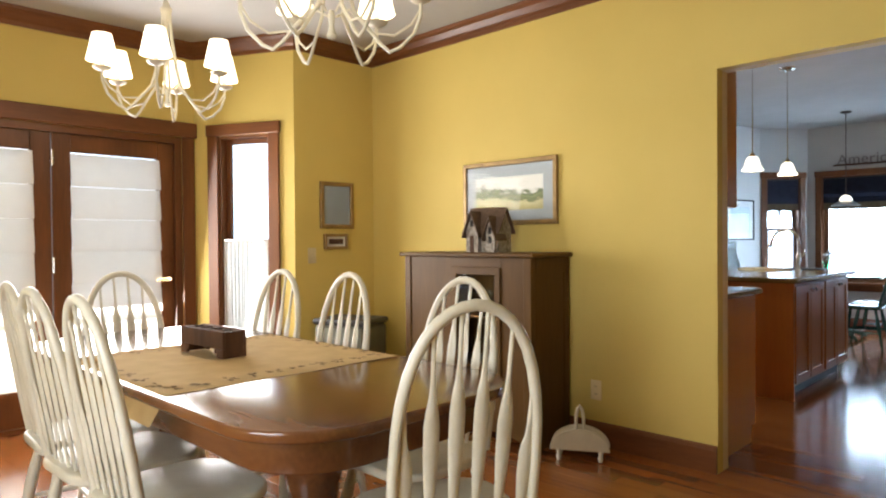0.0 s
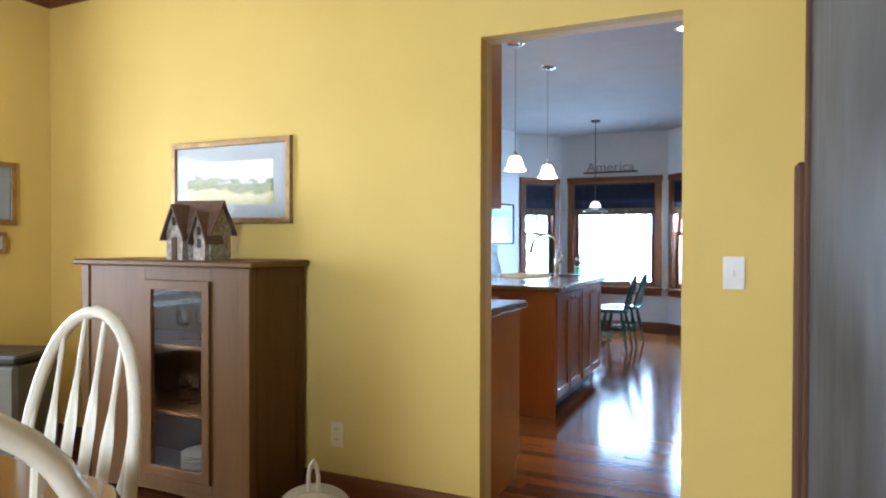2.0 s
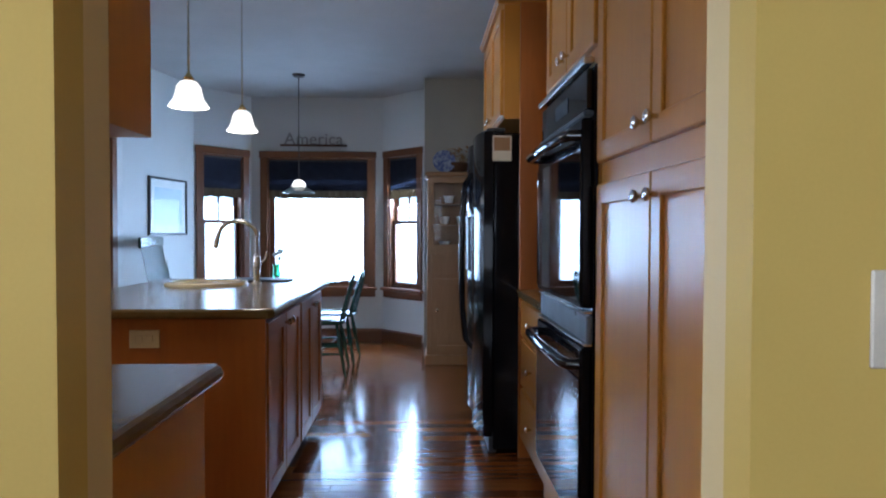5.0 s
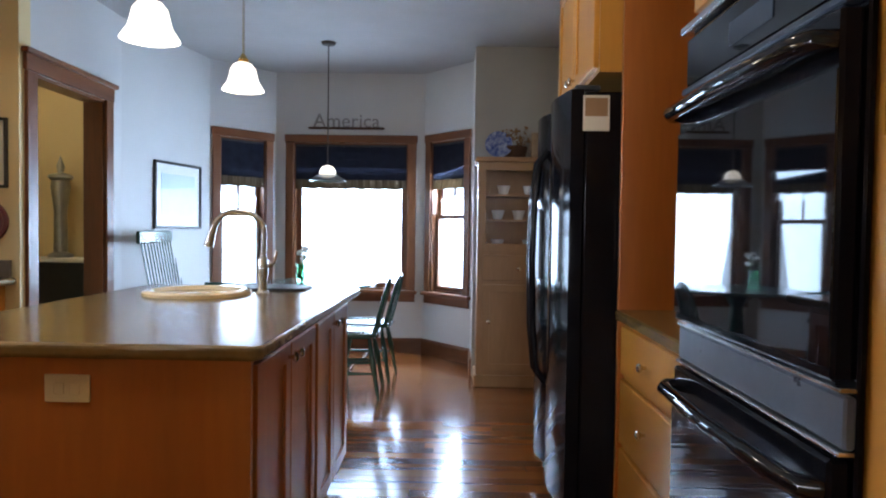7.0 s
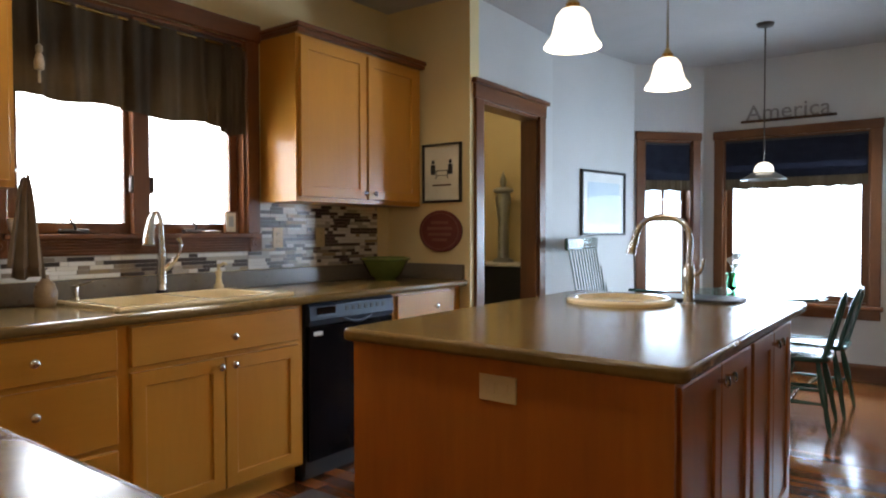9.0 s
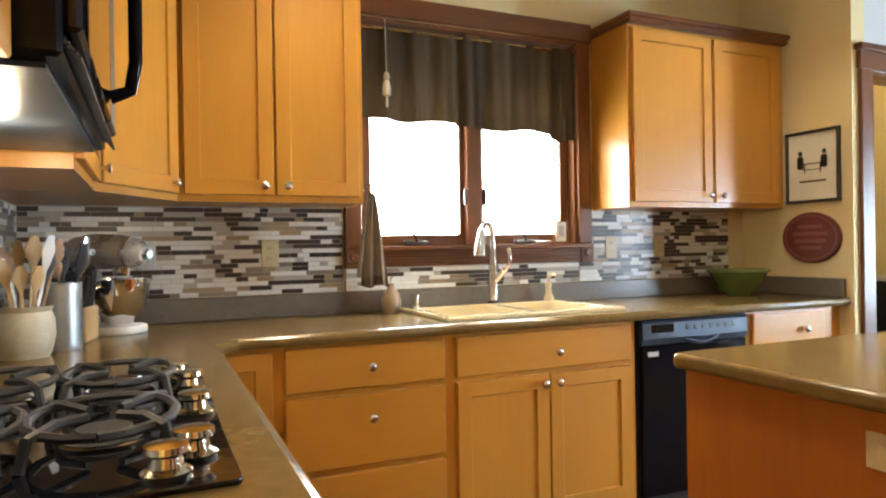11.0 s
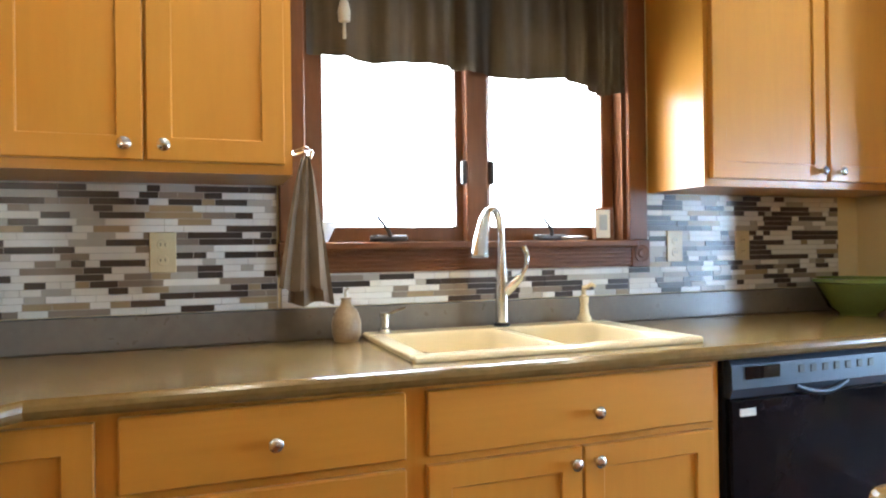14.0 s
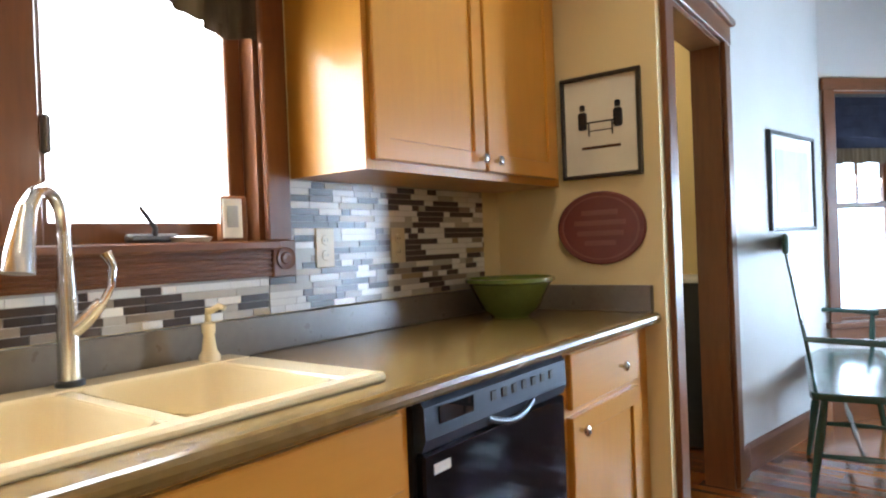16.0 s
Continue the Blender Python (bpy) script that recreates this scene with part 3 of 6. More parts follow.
# double casement over the sink: local x runs along +y of the plan
c = casing("window_4", 1.16, 1.19, 2.22, 0.075, 0.022, pose(-2.72, 1.44, 0, 0, 0, 90), "stained wooden double casement window over the sink", sill=False, head=0.02)
part("window_sill", bm_box(-0.02, 1.18, -0.045, 0.03, 1.165, 1.19, 0.005), M_TRIMH, c)
ap = bmesh.new()
bm_box(0.0, 1.16, -0.020, 0, 1.095, 1.165, bm=ap)
for k in range(5):
    bm_box(0.0, 1.16, -0.027, -0.019, 1.099 + k * 0.0135, 1.107 + k * 0.0135, 0.0025, ap)
part("fluted_apron", ap, M_TRIMH, c, "reeded wooden apron")
for x in (-0.078, 1.16):
    r = part("rosette_block", bm_box(x, x + 0.078, -0.03, 0, 1.092, 1.19, 0.003), M_OAKDARK, c)
    rb = lathe([(0.03, 0.0), (0.03, 0.006), (0.024, 0.003), (0.018, 0.003), (0.014, 0.008), (0.006, 0.008), (0, 0.004)], 20)
    part("rosette", rb, M_OAKDARK, r, at=pose(x + 0.039, -0.03, 1.141, 90, 0, 0), smooth=True)
sash(c, 0.02, 0.565, 1.19, 2.2, 0.05, 0.05)
sash(c, 0.595, 1.14, 1.19, 2.2, 0.05, 0.05)
part("mullion", bm_box(0.54, 0.62, 0.012, 0.10, 1.19, 2.2, 0.004), M_OAKDARK, c)
for x in (0.53, 0.632):
    part("sash_lock", bm_box(x - 0.007, x + 0.007, 0.004, 0.03, 1.38, 1.46, 0.004), M_IRON, c)
for x in (0.27, 0.85):
    k = bmesh.new()
    bm_box(x - 0.06, x + 0.06, -0.005, 0.03, 1.192, 1.212, 0.006, k)
    tube([(x, 0.0, 1.21), (x - 0.01, -0.02, 1.225), (x - 0.05, -0.03, 1.27)], [0.007, 0.006, 0.005], 8, k)
    lathe([(0, 0), (0.009, 0.002), (0.009, 0.012), (0, 0.016)], 10, k, x - 0.05, -0.03)
    part("crank", k, M_IRON, c, smooth=True)

# dining side window, with lace over the lower half
x, y, a = along((-2.70, -0.72), (-3.45, -1.10), 0.63)
cw = casing("window_5", 0.43, 0.42, 1.97, 0.085, 0.022, pose(x, y, 0, 0, 0, a + 180), "dark stained wooden sash window with a lace half curtain")
sash(cw, 0.018, 0.412, 1.18, 1.952, 0.07, 0.035)
sash(cw, 0.018, 0.412, 0.44, 1.21, 0.035, 0.04)


def pleated(x0, x1, z0, z1, depth, waves, scallop=0.0, n=90, rows=6, y=0.0, seed=1, thick=0.002):
    """A gathered cloth hanging from z1 to z0."""
    rnd = random.Random(seed)
    ph = [rnd.uniform(0, 6.28) for _ in range(3)]
    bm = bmesh.new()
    grid = []
    for j in range(rows + 1):
        v = j / rows
        row = []
        for i in range(n + 1):
            u = i / n
            w = math.sin(u * waves * 6.283 + ph[0]) + 0.5 * math.sin(u * waves * 2.3 * 6.283 + ph[1])
            zb = z0 + scallop * (0.5 + 0.5 * math.sin(u * waves * 3.1 + ph[2])) + 0.2 * scallop * w
            row.append((x0 + (x1 - x0) * u, y + depth * w * (0.35 + 0.65 * v), z1 + (zb - z1) * v))
        grid.append(row)
    for off in (0, thick):
        vs = [[bm.verts.new((p[0], p[1] + off, p[2])) for p in r] for r in grid]
        for j in range(rows):
            for i in range(n):
                bm.faces.new((vs[j][i], vs[j][i + 1], vs[j + 1][i + 1], vs[j + 1][i]))
    return bm


lc = thing("lace_curtain", "white lace half curtain on a thin rod", "curtain", at=pose(x, y, 0, 0, 0, a + 180))
part("cloth", pleated(0.02, 0.41, 0.44, 1.2, 0.007, 11, n=120, y=0.018, seed=3), M_LACE, lc, smooth=True)
part("rod", tube([(0.018, 0.015, 1.205), (0.412, 0.015, 1.205)], 0.006), M_NICKEL, lc)

# glazed doors with roman blinds
fd = thing("door_1", "pair of dark stained wooden glazed doors with white blinds", "door", kind="structure", at=pose(-3.45, -2.9, 0, 0, 0, 90))
fw = 1.70
part("casing", bm_box(-0.09, 0.0, -0.022, 0, 0, 1.965, 0.004), M_OAKDARK, fd)
part("casing", bm_box(fw, fw + 0.09, -0.022, 0, 0, 1.965, 0.004), M_OAKDARK, fd)
part("head_casing", bm_box(-0.11, fw + 0.11, -0.03, 0, 1.965, 2.075, 0.006), M_TRIMH, fd)
part("frame", bm_box(0, 0.05, 0.0, 0.12, 0, 1.965), M_OAKDARK, fd)
part("frame", bm_box(fw - 0.05, fw, 0.0, 0.12, 0, 1.965), M_OAKDARK, fd)
part("frame", bm_box(0.05, fw - 0.05, 0.0, 0.12, 1.915, 1.965), M_TRIMH, fd)
part("threshold", bm_box(0.05, fw - 0.05, 0.0, 0.12, 0.0, 0.03), M_TRIMH, fd)
for x0, x1 in ((0.05, fw / 2 - 0.003), (fw / 2 + 0.003, fw - 0.05)):
    b = bmesh.new()
    bm_box(x0, x0 + 0.115, 0.03, 0.075, 0.03, 1.915, 0.004, b)
    bm_box(x1 - 0.115, x1, 0.03, 0.075, 0.03, 1.915, 0.004, b)
    bm_box(x0 + 0.115, x1 - 0.115, 0.03, 0.075, 0.03, 0.27, 0.004, b)
    bm_box(x0 + 0.115, x1 - 0.115, 0.03, 0.075, 1.795, 1.915, 0.004, b)
    lf = part("leaf", b, M_OAKDARK, fd)
    g = part("pane", bm_box(x0 + 0.11, x1 - 0.11, 0.05, 0.054, 0.26, 1.805), M_PANE, lf)
    g.visible_shadow = False
    bl = bmesh.new()
    n, z1 = 7, 1.785
    for k in range(n):
        zt, zb = z1 - k * 0.217, z1 - (k + 1) * 0.217
        P = [(0.020, zt), (0.006, zt - 0.1), (-0.004, zb + 0.04), (-0.004, zb), (0.016, zb + 0.012)]
        r = [[bl.verts.new((xx, yy, zz)) for yy, zz in P] for xx in (x0 + 0.105, x1 - 0.105)]
        for i in range(len(P) - 1):
            bl.faces.new((r[0][i], r[1][i], r[1][i + 1], r[0][i + 1]))
    part("roman_blind", bl, M_ROMAN, lf, "white folded fabric blind", smooth=True)
    for z in (0.3, 1.05, 1.75):
        part("hinge", tube([((x0 if x0 < 0.5 else x0) + 0.0, 0.022, z - 0.05), (x0, 0.022, z + 0.05)], 0.009), M_NICKEL, fd)
hb = bmesh.new()
tube([(1.60, 0.03, 0.93), (1.60, -0.01, 0.93), (1.585, -0.03, 0.93), (1.50, -0.032, 0.925)], [0.012, 0.012, 0.011, 0.008], 10, hb)
part("door_handle", hb, M_BRASS, fd, "brass lever handle", smooth=True)
part("deadbolt", lathe([(0, -0.02), (0.02, -0.018), (0.026, 0.0), (0.026, 0.012)], 16), M_BRASS, fd, at=pose(1.60, 0.03, 1.07, 90, 0, 0), smooth=True)

# doorway to the hall with its trim and an opened pocket of dark jambs
x, y, a = along((-2.05, 3.757), (-2.075, 4.90), 0.13)
hd = thing("door_2", "open doorway with dark stained wooden trim", "door", kind="structure", at=pose(x, y, 0, 0, 0, a))
for x0, x1 in ((-0.09, 0.004), (0.766, 0.86)):
    part("casing", bm_box(x0, x1, -0.022, 0, 0, 2.03, 0.004), M_OAKDARK, hd)
part("head_casing", bm_box(-0.10, 0.87, -0.024, 0, 2.03, 2.12, 0.004), M_TRIMH, hd)
part("head_cap", bm_box(-0.12, 0.89, -0.045, 0, 2.12, 2.15, 0.006), M_TRIMH, hd)
part("jamb", bm_box(0.0, 0.02, 0, 0.13, 0, 2.03), M_OAKDARK, hd)
part("jamb", bm_box(0.75, 0.77, 0, 0.13, 0, 2.03), M_OAKDARK, hd)
part("jamb", bm_box(0.02, 0.75, 0, 0.13, 2.01, 2.03), M_TRIMH, hd)

# ---------------------------------------------------------------- kitchen cabinets
def knob_mesh():
    return lathe([(0.006, 0.0), (0.006, 0.012), (0.009, 0.016), (0.0155, 0.022), (0.0155, 0.027), (0.010, 0.031), (0, 0.032)], 14)


KNOB = mesh_of("knob", knob_mesh(), M_NICKEL, True)


def add_knob(parent, x, y, z):
    o = new("knob", KNOB)
    o.parent = parent
    o.matrix_basis = pose(x, y, z, 90, 0, 0)
    return o


def shaker(name, x0, x1, z0, z1, material, parent, y=-0.02, rail=0.058, t=0.02, at=None):
    """A framed door front with a recessed panel; its face lies at y."""
    f = part(name, ring(x0, x1, z0, z1, rail, y, t, 0.003), material, parent, at=at)
    part("panel", bm_box(x0 + rail - 0.002, x1 - rail + 0.002, y + 0.009, y + t - 0.001, z0 + rail - 0.002, z1 - rail + 0.002), material, f)
    return f


def cabinet(name, w, d, z0, z1, fronts, at, label, toe=0.0, wood=None, group="kitchen cabinets", category="cabinet", crown=0.0):
    """fronts: (kind, x0, x1, z0, z1, knobs); local x to the right, y into the cabinet, its face frame at y = 0."""
    wood = wood or M_MAPLE
    t = thing(name, label, category, group, at=at)
    b = bm_box(0, w, 0.0, d, z0 + toe, z1)
    if toe:
        bm_box(0.0, w, 0.06, d, z0, z0 + toe, bm=b)
    part("body", b, wood, t)
    if crown:
        cb = bmesh.new()
        bm_box(-0.012, w + 0.012, -0.035, d, z1, z1 + crown * 0.5, 0.004, cb)
        bm_box(-0.02, w + 0.02, -0.045, d, z1 + crown * 0.5, z1 + crown, 0.006, cb)
        part("crown", cb, M_TRIMH if crown > 0.05 else wood, t)
    for kind, x0, x1, a, c, knobs in fronts:
        if kind == "door":
            f = shaker("door", x0, x1, a, c, wood, t)
        elif kind == "drawer":
            f = part("drawer_front", bm_box(x0, x1, -0.02, 0.0, a, c, 0.004), M_MAPLEH if wood is M_MAPLE else wood, t)
        for kx, kz in knobs:
            add_knob(f, kx, -0.02, kz)
    return t


ZC = 0.859          # top of the base cabinets
SX = -2.12          # face of the sink run


def west(y, x=SX):
    return pose(x, y, 0, 0, 0, 90)


# sink run, from the corner to the end wall
cabinet("base_cabinet", 0.365, 0.6, 0, ZC, [("door", 0.10, 0.35, 0.12, 0.84, [])], west(0.60), "maple corner base cabinet with one framed door", 0.1)
cabinet("drawer_cabinet", 0.63, 0.6, 0, ZC, [("drawer", 0.025, 0.605, 0.695, 0.845, [(0.32, 0.768)]), ("drawer", 0.025, 0.605, 0.425, 0.675, [(0.32, 0.59)]), ("drawer", 0.025, 0.605, 0.12, 0.405, [(0.32, 0.27)])],
        west(0.965), "maple base cabinet with three drawers", 0.1)
sc_ = cabinet("sink_cabinet", 0.86, 0.6, 0, 0.69, [("drawer", 0.025, 0.828, 0.695, 0.845, [(0.46, 0.76)]), ("door", 0.025, 0.424, 0.12, 0.675, [(0.395, 0.64)]), ("door", 0.430, 0.828, 0.12, 0.675, [(0.460, 0.64)])],
        west(1.595), "maple sink base cabinet with two doors under a false drawer", 0.1)
part("face_frame", bm_box(0, 0.86, 0.0, 0.02, 0.69, ZC), M_MAPLE, sc_)
cabinet("base_cabinet", 0.645, 0.6, 0, ZC, [("drawer", 0.03, 0.52, 0.69, 0.845, [(0.36, 0.76)]), ("door", 0.03, 0.52, 0.12, 0.67, [(0.07, 0.63)])],
        west(3.095), "narrow maple base cabinet beside the dishwasher", 0.1)

# wall cabinets on the sink wall
cabinet("wall_cabinet", 0.69, 0.29, 1.36, 2.34, [("door", 0.02, 0.338, 1.385, 2.32, [(0.300, 1.42)]), ("door", 0.346, 0.67, 1.385, 2.32, [(0.385, 1.42)])],
        west(0.68, -2.43), "maple wall cabinet with two framed doors", group="wall cabinets", crown=0.04)
cabinet("wall_cabinet", 1.04, 0.29, 1.36, 2.24, [("door", 0.02, 0.52, 1.385, 2.22, [(0.485, 1.42)]), ("door", 0.535, 0.99, 1.385, 2.22, [(0.57, 1.42)])],
        west(2.695, -2.43), "maple wall cabinet with two framed doors and dark crown", group="wall cabinets", crown=0.052)
# corner cabinet with an angled door
ct = thing("corner_wall_cabinet", "maple corner wall cabinet with an angled door", "cabinet", "wall cabinets")
pts = [(-2.72, 0.132), (-2.04, 0.132), (-2.04, 0.44), (-2.43, 0.678), (-2.72, 0.678)]
part("body", prism(pts, 1.36, 2.34), M_MAPLE, ct)
dl = math.hypot(0.39, 0.238)
f = shaker("door", 0.02, dl - 0.02, 1.385, 2.32, M_MAPLE, ct)
f.matrix_basis = pose(-2.43, 0.678, 0, 0, 0, math.degrees(math.atan2(-0.238, 0.39)) + 180) @ pose(-dl, 0, 0)
add_knob(f, dl - 0.06, -0.02, 1.42)


def south(x, y=0.755):
    return pose(x, y, 0, 0, 0, 180)


# range wall
cabinet("base_cabinet", 1.30, 0.62, 0, ZC, [("drawer", 0.03, 0.63, 0.69, 0.845, [(0.33, 0.765)]), ("door", 0.03, 0.325, 0.12, 0.67, [(0.29, 0.63)]), ("door", 0.332, 0.63, 0.12, 0.67, [(0.37, 0.63)]),
                                         ("door", 0.66, 0.96, 0.12, 0.845, [(0.70, 0.80)]), ("door", 0.967, 1.27, 0.12, 0.845, [(1.23, 0.80)])], south(-0.07, 0.72), "maple base cabinet under the cooktop", 0.1)
cabinet("base_cabinet", 0.73, 0.58, 0, ZC, [("door", 0.03, 0.40, 0.12, 0.845, [(0.36, 0.80)])], south(-1.385, 0.70), "maple base cabinet beside the corner", 0.1)
cabinet("wall_cabinet", 0.55, 0.31, 1.36, 2.34, [("door", 0.02, 0.53, 1.385, 2.32, [(0.49, 1.42)])], south(-1.485, 0.442), "maple wall cabinet beside the microwave", group="wall cabinets", crown=0.04)
cabinet("wall_cabinet", 0.76, 0.31, 1.92, 2.34, [("door", 0.02, 0.375, 1.94, 2.32, [(0.34, 1.97)]), ("door", 0.382, 0.74, 1.94, 2.32, [(0.42, 1.97)])], south(-0.72, 0.442), "short maple wall cabinet over the microwave", group="wall cabinets", crown=0.04)
cabinet("wall_cabinet", 0.64, 0.31, 1.36, 2.34, [("door", 0.02, 0.315, 1.385, 2.32, [(0.28, 1.42)]), ("door", 0.322, 0.62, 1.385, 2.32, [(0.36, 1.42)])], south(-0.07, 0.442), "maple wall cabinet beside the doorway", group="wall cabinets", crown=0.04)

# worktop of the U: one continuous slab
wb = bm_box(-2.715, -0.055, 0.135, 0.755, ZC, 0.898)
for x0, x1, y0, y1 in ((-2.715, -2.085, 0.755, 1.635), (-2.715, -2.655, 1.635, 2.405), (-2.185, -2.085, 1.635, 2.405), (-2.715, -2.085, 2.405, 3.75)):
    bm_box(x0, x1, y0, y1, ZC, 0.898, bm=wb)
merge(wb, prism([(-2.085, 0.755), (-2.0, 0.755), (-2.085, 0.84)], ZC, 0.898))
nose = [(-0.055, 0.14), (-0.055, 0.745), (-0.065, 0.755), (-2.0, 0.755), (-2.085, 0.84), (-2.085, 3.75)]
tube([(x, y, 0.8785) for x, y in nose], 0.0195, 12, wb)
solid("worktop", wb, M_COUNTER, "glossy brown solid-surface worktop along two walls", "worktop", kind="structure")
up = bm_box(-2.718, -2.695, 0.16, 3.752, 0.898, 0.992, 0.003)
bm_box(-2.695, -2.09, 3.73, 3.753, 0.898, 0.992, 0.003, up)
bm_box(-2.718, -0.06, 0.133, 0.156, 0.898, 0.992, 0.003, up)
solid("worktop_upstand", up, M_BSPLASH, "grey-brown upstand behind the worktop", "worktop", kind="structure")

# ---------------------------------------------------------------- island
isl = thing("island", "reddish cherry kitchen island with panelled doors", "kitchen island")
IX0, IX1, IY0, IY1 = -1.175, -0.215, 1.865, 3.36
part("body", bm_box(IX0, IX1, IY0, IY1, 0.1, ZC), M_CHERRY, isl)
part("toe_kick", bm_box(IX0 + 0.04, IX1 - 0.065, IY0, IY1 - 0.04, 0.0, 0.1), M_BLACKMAT, isl)
part("end_panel", bm_box(IX0 - 0.015, IX1 + 0.02, IY0 - 0.018, IY0, 0.0, ZC, 0.003), M_CHERRY, isl)
part("corner_stile", bm_box(IX1 - 0.035, IX1 + 0.021, IY0 - 0.022, IY0 - 0.017, 0.0, ZC), M_CHERRY, isl)
for i, (y0, y1) in enumerate(((1.90, 2.25), (2.257, 2.61), (2.655, 2.975), (2.982, 3.32))):
    f = shaker("door", 0, y1 - y0, 0.12, 0.835, M_CHERRY, isl, y=0, at=pose(IX1 + 0.02, y0, 0, 0, 0, 90))
    add_knob(f, (y1 - y0 - 0.035) if i % 2 == 0 else 0.035, 0, 0.795)
pl = part("outlet_plate", bm_box(-0.715, -0.600, IY0 - 0.024, IY0 - 0.018, 0.745, 0.815, 0.002), M_PLATE, isl, "cream outlet plate")
for x in (-0.690, -0.650):
    part("socket", bm_box(x, x + 0.026, IY0 - 0.0255, IY0 - 0.023, 0.765, 0.795, 0.002), M_PLATE, pl)
top = prism(rrect(-1.215, -0.160, 1.815, 3.50, 0.03), ZC, 0.898, bevel=0.012)
solid("island_worktop", top, M_COUNTER, "glossy brown solid-surface island top", "worktop")

# ---------------------------------------------------------------- appliances and tall cabinets on the east side
EX = 0.94


def east(y, x=EX):
    return pose(x, y, 0, 0, 0, -90)


cabinet("pantry_cabinet", 0.945, 0.6, 0, 2.40, [("door", 0.02, 0.468, 0.12, 1.335, [(0.43, 1.28)]), ("door", 0.477, 0.925, 0.12, 1.335, [(0.515, 1.28)]),
                                               ("door", 0.02, 0.468, 1.40, 2.38, [(0.43, 1.45)]), ("door", 0.477, 0.925, 1.40, 2.38, [(0.515, 1.45)])],
        east(1.20), "tall maple pantry cabinet with four framed doors", 0.1, group="tall cabinets", crown=0.04)
ot = cabinet("oven_cabinet", 0.775, 0.6, 0, 2.40, [("door", 0.02, 0.384, 1.76, 2.38, [(0.35, 1.81)]), ("door", 0.391, 0.755, 1.76, 2.38, [(0.425, 1.81)]), ("drawer", 0.02, 0.755, 0.10, 0.24, [(0.385, 0.17)])],
             east(1.98), "tall maple cabinet holding the double oven", 0.08, group="tall cabinets", crown=0.04)
cabinet("drawer_cabinet", 0.735, 0.58, 0, ZC, [("drawer", 0.02, 0.715, 0.66, 0.84, [(0.36, 0.75)]), ("drawer", 0.02, 0.715, 0.40, 0.64, [(0.36, 0.53)]), ("drawer", 0.02, 0.715, 0.12, 0.38, [(0.36, 0.26)])],
        east(2.72, 0.955), "maple base cabinet with three drawers beside the ovens", 0.1)
solid("side_worktop", bm_box(0.915, 1.555, 1.985, 2.718, ZC, 0.898, 0.006), M_COUNTER, "short brown worktop beside the ovens", "worktop")
solid("refrigerator_side_panel", bm_box(0.93, 1.555, 2.724, 2.748, 0.0, 2.40, 0.002), M_CHERRY, "tall reddish-brown wooden panel beside the refrigerator", "panel")
cabinet("wall_cabinet", 0.93, 0.70, 1.80, 2.40, [("door", 0.02, 0.46, 1.82, 2.38, [(0.425, 1.86)]), ("door", 0.467, 0.91, 1.82, 2.38, [(0.505, 1.86)])],
        east(3.70, 0.85), "maple cabinet over the refrigerator", group="tall cabinets", crown=0.04)

# double oven, flush in its cabinet
ov = thing("double_oven", "glossy black built-in double wall oven", "oven", at=east(1.965, 0.938))
OW = 0.745
part("frame", bm_box(0, OW, -0.015, 0.0, 0.26, 1.70, 0.004), M_BLACK, ov)
cp = part("control_panel", bm_box(0.01, OW - 0.01, -0.035, -0.015, 1.565, 1.69, 0.006), M_BLACKGLASS, ov)
part("display", bm_box(0.28, 0.48, -0.037, -0.034, 1.60, 1.65), M_SILVERGREY, cp)
part("vent_trim", bm_box(0.0, OW, -0.05, -0.015, 1.70, 1.722, 0.004), M_NICKEL, ov)
part("panel_trim", bm_box(0.005, OW - 0.005, -0.045, -0.015, 1.545, 1.562, 0.004), M_SILVERGREY, ov)
for z0, z1 in ((0.965, 1.54), (0.275, 0.845)):
    dr = part("oven_door", bm_box(0.01, OW - 0.01, -0.05, -0.015, z0, z1, 0.006), M_BLACK, ov)
    part("door_glass", bm_box(0.012, OW - 0.012, -0.054, -0.049, z0 + 0.02, z1 - 0.095, 0.002), M_BLACKGLASS, dr)
    hm = bmesh.new()
    hz = z1 - 0.05
    tube([(0.03, -0.05, hz), (0.034, -0.078, hz), (0.07, -0.092, hz), (OW / 2, -0.102, hz), (OW - 0.07, -0.092, hz), (OW - 0.034, -0.078, hz), (OW - 0.03, -0.05, hz)], 0.018, 14, hm)
    part("handle", hm, M_BLACKGLASS, dr, smooth=True)
part("middle_trim", bm_box(0.0, OW, -0.034, -0.015, 0.862, 0.945, 0.004), M_STRIP, ov, "grey metal strip between the doors")
for z in (0.852, 0.950):
    part("trim_line", bm_box(0.0, OW, -0.042, -0.015, z, z + 0.008, 0.002), M_NICKEL, ov)

# refrigerator
fr = thing("refrigerator", "glossy black side-by-side refrigerator with curved doors", "refrigerator", at=east(3.68, 0.80))
part("body", bm_box(0.0, 0.91, 0.0, 0.66, 0.03, 1.725, 0.006), M_BLACK, fr)
part("grille", bm_box(0.02, 0.89, -0.02, 0.02, 0.01, 0.09, 0.003), M_BLACKMAT, fr)


def curved_door(x0, x1, z0, z1, bulge=0.035, n=10):
    out = [(x0, -0.005), (x1, -0.005)]
    for k in range(n + 1):
        u = k / n
        out.append((x1 + (x0 - x1) * u, -0.055 - bulge * math.sin(math.pi * u)))
    return prism(out, z0, z1, bevel=0.004)


